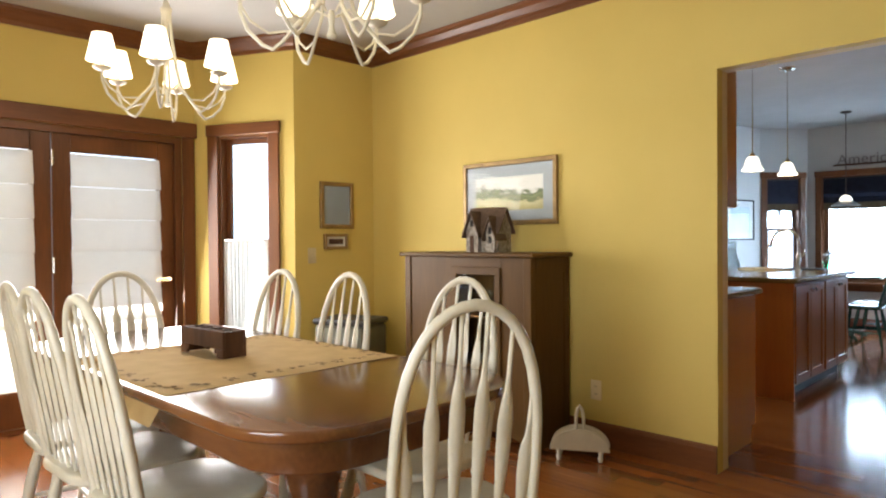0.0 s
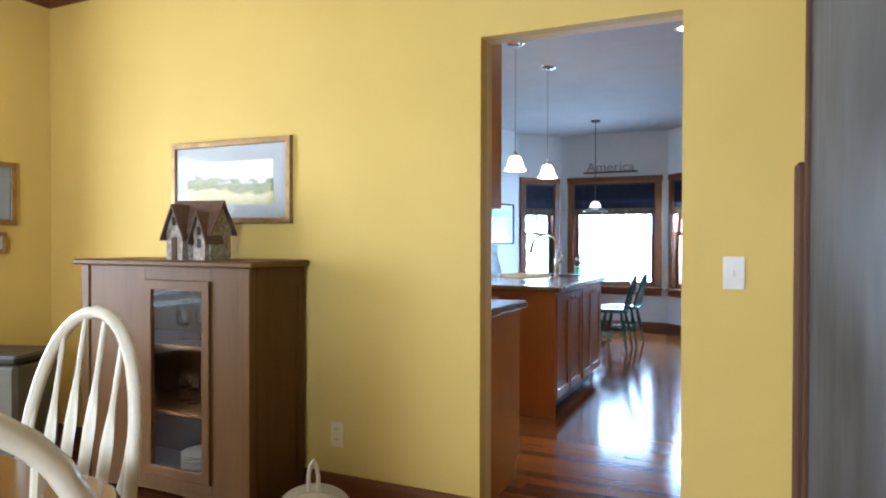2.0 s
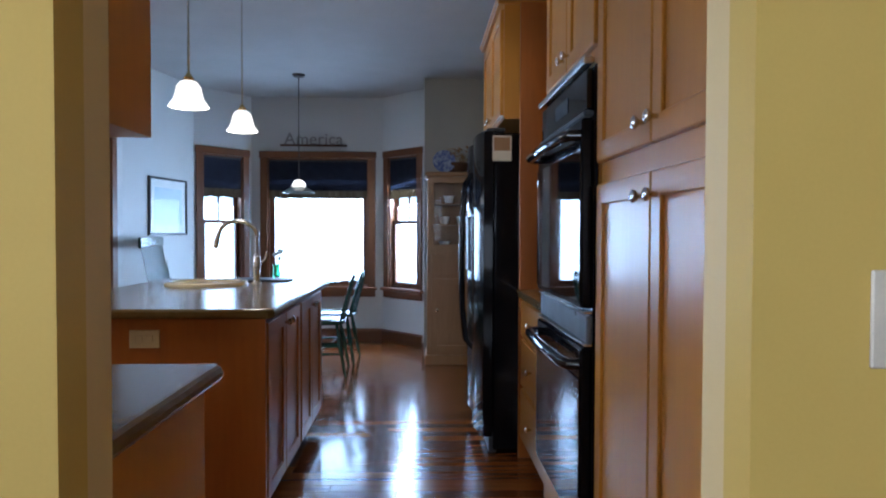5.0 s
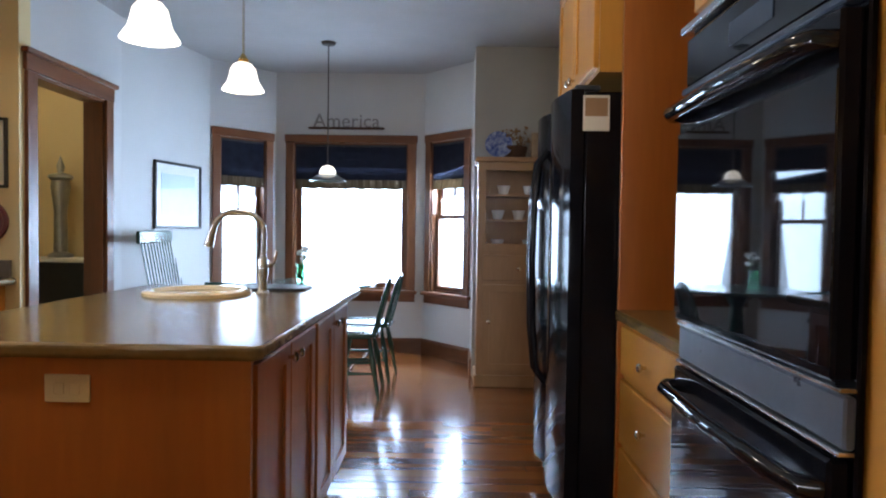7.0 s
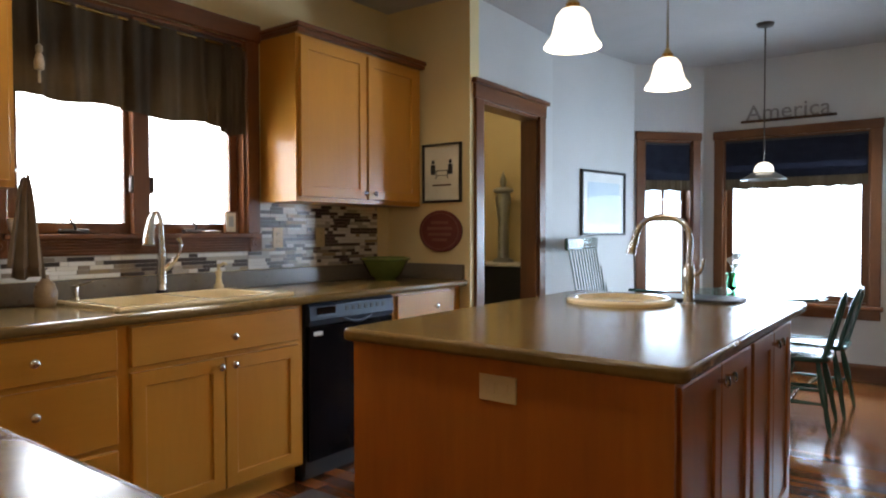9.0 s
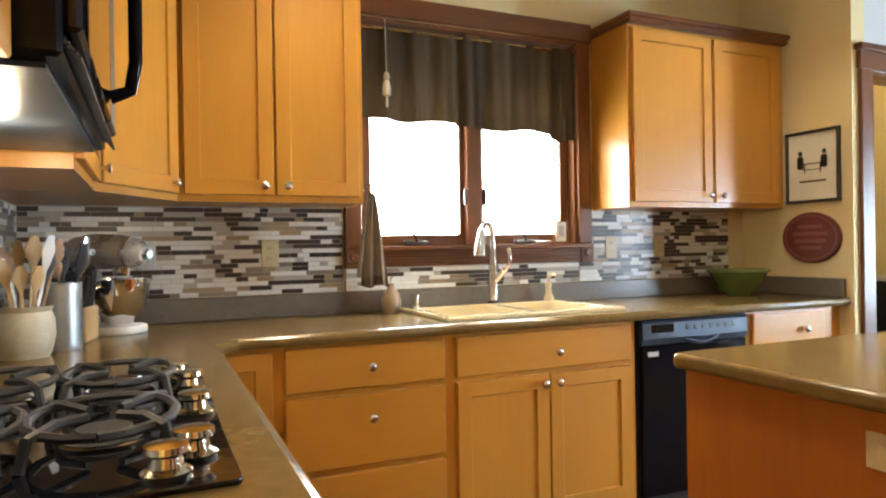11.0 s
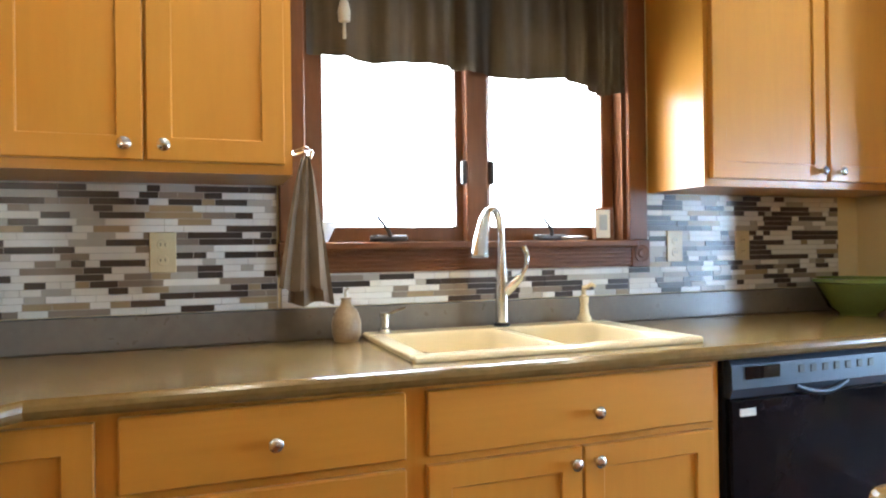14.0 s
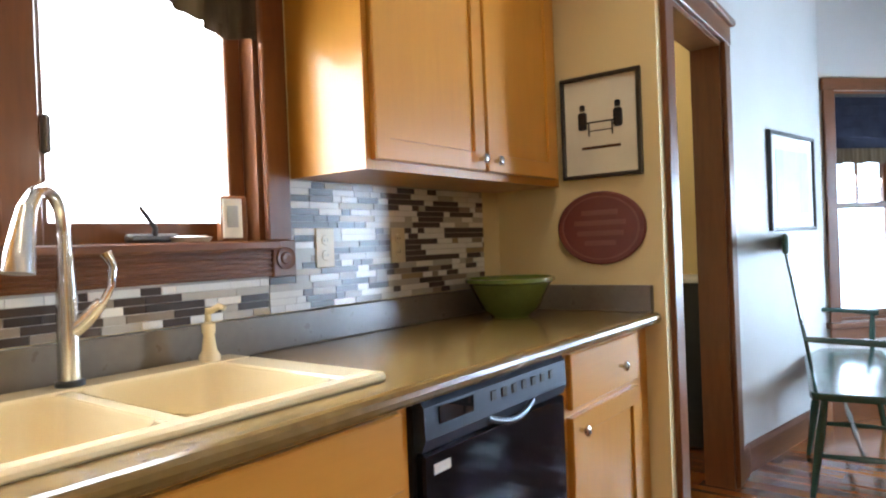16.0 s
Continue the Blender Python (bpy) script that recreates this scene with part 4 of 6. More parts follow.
for x0, x1, hx in ((0.0, 0.40, 0.355), (0.405, 0.91, 0.45)):
    d = part("door", curved_door(x0, x1, 0.10, 1.735), M_BLACK, fr, smooth=True)
    hm = tube([(hx, -0.075, 0.50), (hx, -0.115, 0.55), (hx, -0.135, 0.75), (hx, -0.142, 1.05), (hx, -0.135, 1.32), (hx, -0.115, 1.50), (hx, -0.075, 1.55)], 0.016, 12)
    part("handle", hm, M_BLACK, d, smooth=True)
dp = part("ice_dispenser", bm_box(0.09, 0.30, -0.092, -0.07, 0.95, 1.30, 0.01), M_BLACKMAT, fr, "dark recessed ice and water dispenser")
part("hinge_cover", bm_box(0.80, 0.90, -0.04, 0.06, 1.73, 1.753, 0.006), M_BLACKMAT, fr)
nt_ = thing("fridge_note", "cream paper note with a picture on the refrigerator side", "note", at=pose(0.835, 2.767, 1.575, 0, 0, 0))
part("paper", bm_box(-0.045, 0.055, -0.003, -0.0005, 0.0, 0.135), M_PAPER, nt_)
part("picture", bm_box(-0.038, 0.048, -0.0045, -0.003, 0.055, 0.125), M_PINE, nt_)

# dishwasher
dw = thing("dishwasher", "black dishwasher with a grey control panel", "dishwasher", at=west(2.475, -2.125))
part("body", bm_box(0.0, 0.61, 0.0, 0.57, 0.02, 0.857), M_BLACKMAT, dw)
part("door", bm_box(0.005, 0.605, -0.025, 0.0, 0.10, 0.745, 0.005), M_BLACK, dw)
part("kick_plate", bm_box(0.01, 0.60, 0.03, 0.05, 0.0, 0.10), M_BLACKMAT, dw)
cpb = bmesh.new()
pr = [(0.0, 0.75), (-0.022, 0.75), (-0.032, 0.775), (-0.030, 0.840), (-0.018, 0.853), (0.0, 0.856)]
r0 = [cpb.verts.new((0.005, y, z)) for y, z in pr]
r1 = [cpb.verts.new((0.605, y, z)) for y, z in pr]
for k in range(len(pr)):
    cpb.faces.new((r0[k], r0[(k + 1) % 6], r1[(k + 1) % 6], r1[k]))
cpb.faces.new(r0)
cpb.faces.new(r1[::-1])
cp = part("control_panel", cpb, M_SILVERGREY, dw, "blue-grey control panel")
part("display", bm_box(0.05, 0.17, -0.034, -0.030, 0.80, 0.835), M_BLACKGLASS, cp)
for k in range(7):
    part("button", bm_box(0.24 + k * 0.045, 0.262 + k * 0.045, -0.034, -0.030, 0.805, 0.828, 0.002), M_BLACKMAT, cp)
hm = tube([(0.23 + 0.20 * k / 8, -0.028 - 0.010 * math.sin(math.pi * k / 8), 0.768 - 0.022 * math.sin(math.pi * k / 8)) for k in range(9)], 0.008, 8)
part("handle", hm, M_SILVERGREY, dw, smooth=True)
part("badge", bm_box(0.035, 0.09, -0.027, -0.0245, 0.70, 0.72), M_WHITEPLATE, dw)

# ---------------------------------------------------------------- dining room
tb = thing("dining_table", "polished dark walnut dining table with rounded corners", "table")
TX0, TX1, TY0, TY1 = -2.02, 0.13, -2.60, -1.68
part("tabletop", prism(rrect(TX0, TX1, TY0, TY1, 0.26, 8), 0.728, 0.76, bevel=0.009), M_TABLE, tb, smooth=True)
part("apron", prism(rrect(TX0 + 0.06, TX1 - 0.06, TY0 + 0.06, TY1 - 0.06, 0.22, 8), 0.635, 0.728, bevel=0.006), M_TABLE, tb, smooth=True)
for cx in (-1.45, -0.42):
    p = part("pedestal", lathe([(0.10, 0.10), (0.11, 0.16), (0.085, 0.22), (0.065, 0.30), (0.08, 0.40), (0.095, 0.47), (0.07, 0.55), (0.11, 0.62), (0.13, 0.636)], 24, cx=cx, cy=-2.14), M_TABLE, tb, smooth=True)
    for sy in (-1, 1):
        f = tube([(cx, -2.14 + sy * 0.05, 0.16), (cx, -2.14 + sy * 0.20, 0.13), (cx, -2.14 + sy * 0.36, 0.05), (cx, -2.14 + sy * 0.42, 0.025)], [0.05, 0.042, 0.032, 0.025], 10)
        part("foot", f, M_TABLE, tb, smooth=True)

rn = thing("table_runner", "tan linen runner with brown leaf border across the table", "table runner")
b = bmesh.new()
NX, NY = 22, 20
grid = []
for i in range(NX + 1):
    row = []
    for j in range(NY + 1):
        u, v = i / NX, j / NY
        x = -1.38 + 0.88 * u
        y = TY0 - 0.02 + (TY1 - TY0 + 0.04) * v
        z = 0.7625 + 0.0012 * math.sin(9 * u + 4 * v)
        edge = max(TY0 + 0.005 - y, y - TY1 + 0.005, 0)
        z -= edge * 3.2
        row.append((x + 0.004 * math.sin(v * 14), y, z))
    grid.append(row)
for off in (0, -0.0016):
    vs = [[b.verts.new((p[0], p[1], p[2] + off)) for p in r] for r in grid]
    for i in range(NX):
        for j in range(NY):
            b.faces.new((vs[i][j], vs[i + 1][j], vs[i + 1][j + 1], vs[i][j + 1]))
part("cloth", b, M_RUNNER, rn, smooth=True)
mb = bmesh.new()
rnd = random.Random(5)
spots = [(-1.31 + 0.0, TY0 + 0.08 + 0.085 * k) for k in range(10)] + [(-0.57, TY0 + 0.08 + 0.085 * k) for k in range(10)]
spots += [(-1.2 + 0.11 * k, yy) for k in range(6) for yy in (TY0 + 0.06, TY1 - 0.06)]
for sx, sy in spots:
    for k in range(5):
        a = rnd.uniform(0, 6.28)
        r = rnd.uniform(0.012, 0.026)
        cx, cy = sx + r * math.cos(a), sy + r * math.sin(a)
        c0 = [mb.verts.new((cx + 0.013 * math.cos(t) * math.cos(a) - 0.006 * math.sin(t) * math.sin(a), cy + 0.013 * math.cos(t) * math.sin(a) + 0.006 * math.sin(t) * math.cos(a), 0.7652)) for t in [q * 1.0472 for q in range(6)]]
        mb.faces.new(c0)
part("leaf_border", mb, M_MOTIF, rn, "brown stitched leaf pattern")["kind"] = "stuff"

cb = thing("candle_box", "dark wooden candle box with square wells", "centrepiece", at=pose(-1.05, -2.16, 0.766, 0, 0, 4))
for y in (-0.05, 0.038):
    b = bmesh.new()
    bm_box(-0.15, 0.15, y, y + 0.012, 0.034, 0.10, 0.003, b)
    for x0, x1 in ((-0.15, -0.105), (0.105, 0.15)):
        bm_box(x0, x1, y, y + 0.012, 0.0, 0.034, 0.002, b)
    for x0, x1 in ((-0.105, -0.092), (0.092, 0.105)):
        bm_box(x0, x1, y, y + 0.012, 0.016, 0.034, 0.002, b)
    part("side_board", b, M_OLDWOOD, cb)
for x in (-0.147, -0.0755, -0.006, 0.0635, 0.135):
    part("divider", bm_box(x, x + 0.012, -0.038, 0.038, 0.0 if abs(x) > 0.13 else 0.034, 0.097), M_OLDWOOD, cb)
part("bottom", bm_box(-0.135, 0.135, -0.038, 0.038, 0.034, 0.046), M_OLDWOOD, cb)
for k in range(4):
    part("candle", lathe([(0, 0.046), (0.025, 0.046), (0.025, 0.084), (0, 0.082)], 14, cx=-0.105 + 0.07 * k), M_PAPER, cb, smooth=True)


def arc_hoop(w, z0, z1, y0, y1, n=20):
    pts = []
    for k in range(n + 1):
        a = math.pi * k / n
        s = math.sin(a)
        x = -w * math.cos(a) * (0.90 + 0.10 * s)
        v = s ** 0.62
        pts.append((x, y0 + (y1 - y0) * v, z0 + (z1 - z0) * v))
    return pts


def windsor(name, label, group, material, top=1.04, at=None):
    """A bow-back chair with arrow-shaped spindles; its back is on the +y side."""
    c = thing(name, label, "chair", group, at=at)
    seat = rrect(-0.22, 0.22, -0.22, 0.21, 0.12, 6)
    part("seat", prism(seat, 0.425, 0.46, bevel=0.012), material, c, smooth=True)
    yb, yt = 0.175, 0.275
    part("bow", tube(arc_hoop(0.205, 0.455, top, yb, yt), 0.0145, 10), material, c, smooth=True)
    for k in range(6):
        u = (k - 2.5) / 2.5
        xb, xt = 0.15 * u, 0.165 * u
        zt = 0.455 + (top - 0.455) * max(0.05, 1 - (abs(u) * 0.80) ** 2.3) ** 0.55
        P, R = [], []
        for q in range(15):
            v = q / 14
            z = 0.455 + (zt - 0.455) * v
            fl = 0.0062 + 0.0140 * min(1.0, max(0.0, v + 0.03) / 0.45) * min(1.0, max(0.0, 0.74 - v) / 0.14)
            P.append((xb + (xt - xb) * v, yb + (yt - yb) * (z - 0.455) / (top - 0.455), z))
            R.append((fl, 0.0062))
        part("spindle", tube(P, R, 8, flat_dir=(1, 0, 0)), material, c, smooth=True)
    feet = {}
    for sx in (-1, 1):
        for sy in (-1, 1):
            p0, p1 = Vector((sx * 0.15, sy * 0.14, 0.43)), Vector((sx * 0.215, sy * 0.215, 0.0))
            pts = [p0.lerp(p1, t) for t in (0, 0.15, 0.3, 0.45, 0.6, 0.62, 0.8, 1.0)]
            part("leg", tube(pts, [0.014, 0.016, 0.021, 0.023, 0.019, 0.014, 0.016, 0.011], 10), material, c, smooth=True)
            feet[(sx, sy)] = p0.lerp(p1, 0.58)
    for sx in (-1, 1):
        a, b2 = feet[(sx, -1)], feet[(sx, 1)]
        part("stretcher", tube([a, a.lerp(b2, 0.5), b2], [0.008, 0.014, 0.008], 8), material, c, smooth=True)
    a, b2 = feet[(-1, -1)].lerp(feet[(-1, 1)], 0.5), feet[(1, -1)].lerp(feet[(1, 1)], 0.5)
    part("stretcher", tube([a, a.lerp(b2, 0.5), b2], [0.008, 0.014, 0.008], 8), material, c, smooth=True)
    return c


ch = windsor("dining_chair", "antique white bow-back wooden dining chair at the table", "chairs round the dining table", M_CHAIR, at=pose(-0.355, -1.765, 0, 0, 0, 0))
for x, y, a in ((-1.06, -1.775, -2), (-1.57, -1.79, 4), (-1.80, -2.13, 90), (-0.61, -2.49, 180), (-1.08, -2.49, 182), (-1.48, -2.46, 177), (0.08, -2.075, -116)):
    copy_thing(ch, pose(x, y, 0, 0, 0, a))

# china cabinet
cc = thing("china_cabinet", "old dark walnut cabinet with a glazed door", "cabinet")
X0, X1, Y0, Y1 = -1.90, -0.875, -0.385, -0.02
part("side_panel", bm_box(X0, X0 + 0.022, Y0 + 0.012, Y1, 0.0, 1.09), M_WALNUT, cc)
part("side_panel", bm_box(X1 - 0.022, X1, Y0 + 0.012, Y1, 0.0, 1.09), M_WALNUT, cc)
part("back_panel", bm_box(X0 + 0.022, X1 - 0.022, Y1 - 0.012, Y1, 0.1, 1.09), M_WALNUT, cc)
part("bottom", bm_box(X0 + 0.022, X1 - 0.022, Y0 + 0.012, Y1 - 0.012, 0.10, 0.125), M_WALNUT, cc)
part("top", bm_box(X0 - 0.04, X1 + 0.035, Y0 - 0.03, Y1 + 0.003, 1.09, 1.117, 0.007), M_WALNUT, cc)
DX0, DX1 = -1.48, -1.09
for a0, a1 in ((X0 + 0.05, DX0), (DX1, X1 - 0.05)):
    part("front_panel", bm_box(a0, a1, Y0, Y0 + 0.012, 0.10, 1.09, 0.002), M_WALNUT, cc)
for z0, z1 in ((1.03, 1.09), (0.10, 0.15)):
    part("rail", bm_box(DX0, DX1, Y0, Y0 + 0.012, z0, z1), M_WALNUT, cc)
for a0, a1 in ((X0 - 0.004, X0 + 0.05), (X1 - 0.05, X1 + 0.006)):
    part("corner_post", bm_box(a0, a1, Y0 - 0.008, Y0 + 0.04, 0.0, 1.09, 0.004), M_WALNUT, cc)
part("side_stile", bm_box(X1, X1 + 0.006, Y0 + 0.04, Y0 + 0.09, 0.0, 1.09), M_WALNUT, cc)
part("side_stile", bm_box(X1, X1 + 0.006, Y1 - 0.05, Y1, 0.0, 1.09), M_WALNUT, cc)
part("side_rail", bm_box(X1, X1 + 0.006, Y0 + 0.09, Y1 - 0.05, 1.0, 1.09), M_WALNUT, cc)
sk = bmesh.new()
oz = [(X0 + 0.05, 0.10), (X1 - 0.05, 0.10)]
n = 12
lo, hi = [], []
for k in range(n + 1):
    u = k / n
    x = X0 + 0.05 + (X1 - X0 - 0.10) * u
    z = 0.035 + 0.045 * math.sin(math.pi * u) ** 0.6
    lo.append((sk.verts.new((x, Y0, z)), sk.verts.new((x, Y0 + 0.018, z))))
    hi.append((sk.verts.new((x, Y0, 0.105)), sk.verts.new((x, Y0 + 0.018, 0.105))))
for k in range(n):
    for s in (0, 1):
        sk.faces.new((lo[k][s], lo[k + 1][s], hi[k + 1][s], hi[k][s]))
    sk.faces.new((lo[k][0], lo[k][1], lo[k + 1][1], lo[k + 1][0]))
part("skirt", sk, M_WALNUT, cc)
b = ring(DX0, DX1, 0.15, 1.03, 0.045, Y0 - 0.012, 0.020, 0.003)
dr = part("door", b, M_WALNUT, cc)
g = part("glass", bm_box(DX0 + 0.04, DX1 - 0.04, Y0 - 0.003, Y0 + 0.0, 0.195, 0.99), M_PICGLASS, dr)
g.visible_shadow = False
for z in (0.42, 0.72):
    part("shelf", bm_box(X0 + 0.022, X1 - 0.022, Y0 + 0.03, Y1 - 0.012, z, z + 0.016), M_WALNUT, cc)
for k, (x, z) in enumerate(((-1.42, 0.736), (-1.33, 0.736), (-1.24, 0.736), (-1.44, 0.436), (-1.36, 0.436), (-1.27, 0.436))):
    gb = lathe([(0.03, 0), (0.03, 0.004), (0.005, 0.008), (0.005, 0.06), (0.028, 0.075), (0.034, 0.11), (0.03, 0.14), (0.0285, 0.14), (0.032, 0.11), (0.026, 0.078), (0, 0.07)], 14)
    solid("wine_glass", gb, M_GLASS, "clear stemmed glass on a cabinet shelf", "glass", "glasses in the cabinet", at=pose(x, -0.22 + 0.03 * (k % 2), z), smooth=True)
for k in range(7):
    pb = lathe([(0, 0.004), (0.06, 0.004), (0.10, 0.014), (0.105, 0.016), (0.10, 0.010), (0.06, 0), (0, 0)], 24)
    solid("plate", pb, M_PAPER, "cream china plate in a stack", "plate", "stacked plates", at=pose(-1.31, -0.2, 0.125 + 0.013 * k), smooth=True)

# stone cottage model on the cabinet
hm = thing("model_house", "small stone cottage model with a brown roof", "ornament", at=pose(-1.335, -0.21, 1.117, 0, 0, 10) @ Matrix.Diagonal((0.84, 1.08, 1.12, 1)))


def gable(x0, x1, y0, y1, z0, eave, ridge, axis, over=0.012):
    b = bmesh.new()
    if axis == "x":
        prof = [(y0, z0), (y1, z0), (y1, eave), ((y0 + y1) / 2, ridge), (y0, eave)]
        ra = [b.verts.new((x0, p, q)) for p, q in prof]
        rb = [b.verts.new((x1, p, q)) for p, q in prof]
    else:
        prof = [(x0, z0), (x1, z0), (x1, eave), ((x0 + x1) / 2, ridge), (x0, eave)]
        ra = [b.verts.new((p, y0, q)) for p, q in prof]
        rb = [b.verts.new((p, y1, q)) for p, q in prof]
    b.faces.new(ra)
    b.faces.new(rb[::-1])
    for k in range(5):
        b.faces.new((ra[k], ra[(k + 1) % 5], rb[(k + 1) % 5], rb[k]))
    return b


def roof(x0, x1, y0, y1, eave, ridge, axis, t=0.012, over=0.022):
    b = bmesh.new()
    m = (y0 + y1) / 2 if axis == "x" else (x0 + x1) / 2
    e0, e1 = ((y0, y1) if axis == "x" else (x0, x1))
    s = (ridge - eave) / (m - e0)
    for a in (e0 - over, e1 + over):
        za = eave - over * s
        q = []
        for l in ((x0 - over, x1 + over) if axis == "x" else (y0 - over, y1 + over)):
            for (p, z) in ((a, za), (m, ridge), (m, ridge + t), (a, za + t)):
                q.append(b.verts.new((l, p, z) if axis == "x" else (p, l, z)))
        for f in ((0, 1, 2, 3), (7, 6, 5, 4), (0, 4, 5, 1), (1, 5, 6, 2), (2, 6, 7, 3), (3, 7, 4, 0)):
            b.faces.new([q[i] for i in f])
    return b


part("house_wall", gable(-0.14, 0.13, -0.06, 0.09, 0, 0.13, 0.235, "x"), M_STONE, hm)
part("roof", roof(-0.14, 0.13, -0.06, 0.09, 0.13, 0.235, "x"), M_ROOF, hm)
part("porch_wing", gable(-0.11, -0.01, -0.10, 0.0, 0, 0.12, 0.215, "y"), M_STONE, hm)
part("roof", roof(-0.11, -0.01, -0.10, 0.0, 0.12, 0.215, "y"), M_ROOF, hm)
part("side_wing", gable(0.05, 0.12, -0.09, 0.0, 0, 0.11, 0.185, "y"), M_STONE, hm)
part("roof", roof(0.05, 0.12, -0.09, 0.0, 0.11, 0.185, "y"), M_ROOF, hm)
part("door", bm_box(-0.075, -0.045, -0.104, -0.1, 0.0, 0.09), M_OLDWOOD, hm)
for x, y, z in ((-0.06, -0.103, 0.14), (0.02, -0.063, 0.06), (0.085, -0.093, 0.05), (0.085, -0.093, 0.10)):
    part("window", bm_box(x - 0.012, x + 0.012, y, y + 0.006, z, z + 0.035), M_BLACKMAT, hm)


def framed(name, w, h, fw, at, frame_mat, label, mount=M_MAT, inner=None, depth=0.022, category="picture"):
    """A framed picture: local x to the right, z up, its back on y = 0, the room on -y."""
    t = thing(name, label, category, at=at)
    part("frame", ring(-w / 2, w / 2, -h / 2, h / 2, fw, -depth, depth, 0.003), frame_mat, t)
    part("mount", bm_box(-w / 2 + fw - 0.002, w / 2 - fw + 0.002, -0.008, -0.002, -h / 2 + fw - 0.002, h / 2 - fw + 0.002), mount, t)
    if inner:
        iw, ih, mat, dz = inner
        part("print", bm_box(-iw / 2, iw / 2, -0.010, -0.007, dz - ih / 2, dz + ih / 2), mat, t)
    g = part("glass", bm_box(-w / 2 + fw, w / 2 - fw, -0.0145, -0.012, -h / 2 + fw, h / 2 - fw), M_PICGLASS, t)
    g.visible_shadow = False
    return t


def landscape(name):
    m, nt, b = nodes_of(name)
    L = nt.links.new
    tc = nt.nodes.new("ShaderNodeTexCoord")
    sep = nt.nodes.new("ShaderNodeSeparateXYZ")
    L(tc.outputs["Generated"], sep.inputs[0])
    n = nt.nodes.new("ShaderNodeTexNoise")
    n.inputs["Scale"].default_value, n.inputs["Detail"].default_value = 5.5, 6
    L(tc.outputs["Generated"], n.inputs["Vector"])
    add = nt.nodes.new("ShaderNodeMath")
    add.operation = "MULTIPLY_ADD"
    add.inputs[1].default_value = 0.85
    L(n.outputs[0], add.inputs[0])
    L(sep.outputs[2], add.inputs[2])
    s2 = nt.nodes.new("ShaderNodeMath")
    s2.operation = "MULTIPLY_ADD"
    s2.inputs[1].default_value = 0.18
    L(sep.outputs[0], s2.inputs[0])
    L(add.outputs[0], s2.inputs[2])
    r = nt.nodes.new("ShaderNodeValToRGB")
    els = r.color_ramp.elements
    els[0].position, els[0].color = 0.3, (0.34, 0.30, 0.13, 1)
    els[1].position, els[1].color = 0.98, (0.52, 0.50, 0.44, 1)
    for p, c in ((0.52, (0.42, 0.37, 0.19, 1)), (0.58, (0.11, 0.13, 0.05, 1)), (0.72, (0.17, 0.19, 0.08, 1)), (0.80, (0.08, 0.10, 0.045, 1)), (0.86, (0.46, 0.44, 0.37, 1))):
        e = els.new(p)
        e.color = c
    dn = nt.nodes.new("ShaderNodeMath")
    dn.operation = "SUBTRACT"
    dn.inputs[1].default_value = 0.28
    L(s2.outputs[0], dn.inputs[0])
    L(dn.outputs[0], r.inputs[0])
    L(r.outputs[0], b.inputs["Base Color"])
    b.inputs["Roughness"].default_value = 0.7
    return m


framed("landscape_picture", 0.765, 0.415, 0.03, pose(-1.335, -0.001, 1.495), M_GILT, "gilt framed landscape watercolour with a grey mount", M_MAT, (0.55, 0.215, landscape("watercolour_print"), -0.005))
framed("mirror_frame", 0.30, 0.345, 0.03, pose(-2.699, -0.36, 1.46, 0, 0, 90), M_GILT, "gilt framed pale grey picture", M_MAT)
framed("small_picture", 0.215, 0.115, 0.022, pose(-2.699, -0.37, 1.19, 0, 0, 90), M_GILT, "small gilt framed sepia print", M_PAPER, (0.13, 0.04, M_OLDWOOD, 0))


def switch_plate(name, at, label, kind="switch", mat=None):
    t = thing(name, label, kind, at=at)
    part("plate", bm_box(-0.035, 0.035, -0.006, 0, -0.057, 0.057, 0.002), mat or M_WHITEPLATE, t)
    if kind == "switch":
        part("toggle", bm_box(-0.005, 0.005, -0.016, -0.006, -0.012, 0.008, 0.002), mat or M_WHITEPLATE, t)
    else:
        for z in (-0.022, 0.022):
            s = part("socket", lathe([(0, -0.008), (0.014, -0.008), (0.0165, -0.005)], 14), mat or M_WHITEPLATE, t, at=pose(0, 0, z, -90, 0, 0))
            for x in (-0.006, 0.006):
                part("slot", bm_box(x - 0.001, x + 0.001, -0.0085, -0.005, z - 0.004, z + 0.005), M_BLACKMAT, t)
    return t


switch_plate("light_switch", pose(0.957, 0, 1.096), "white light switch beside the doorway")
switch_plate("wall_outlet", pose(-0.70, 0, 0.32), "yellow painted outlet low on the wall", "outlet", M_CREAM)
switch_plate("light_switch", pose(-2.70, -0.58, 1.09, 0, 0, 90), "cream light switch on the return wall", mat=M_PLATE)
th = thing("thermostat", "grey wall thermostat with a dark lower panel", "thermostat", at=pose(1.268, 0, 1.33))
part("body", bm_box(-0.037, 0.037, -0.028, 0, -0.058, 0.058, 0.005), M_TIN, th)
part("cover", bm_box(-0.03, 0.03, -0.031, -0.027, -0.005, 0.05, 0.002), M_WHITEPLATE, th)
part("display", bm_box(-0.03, 0.03, -0.031, -0.027, -0.05, -0.01, 0.002), M_BLACKMAT, th)

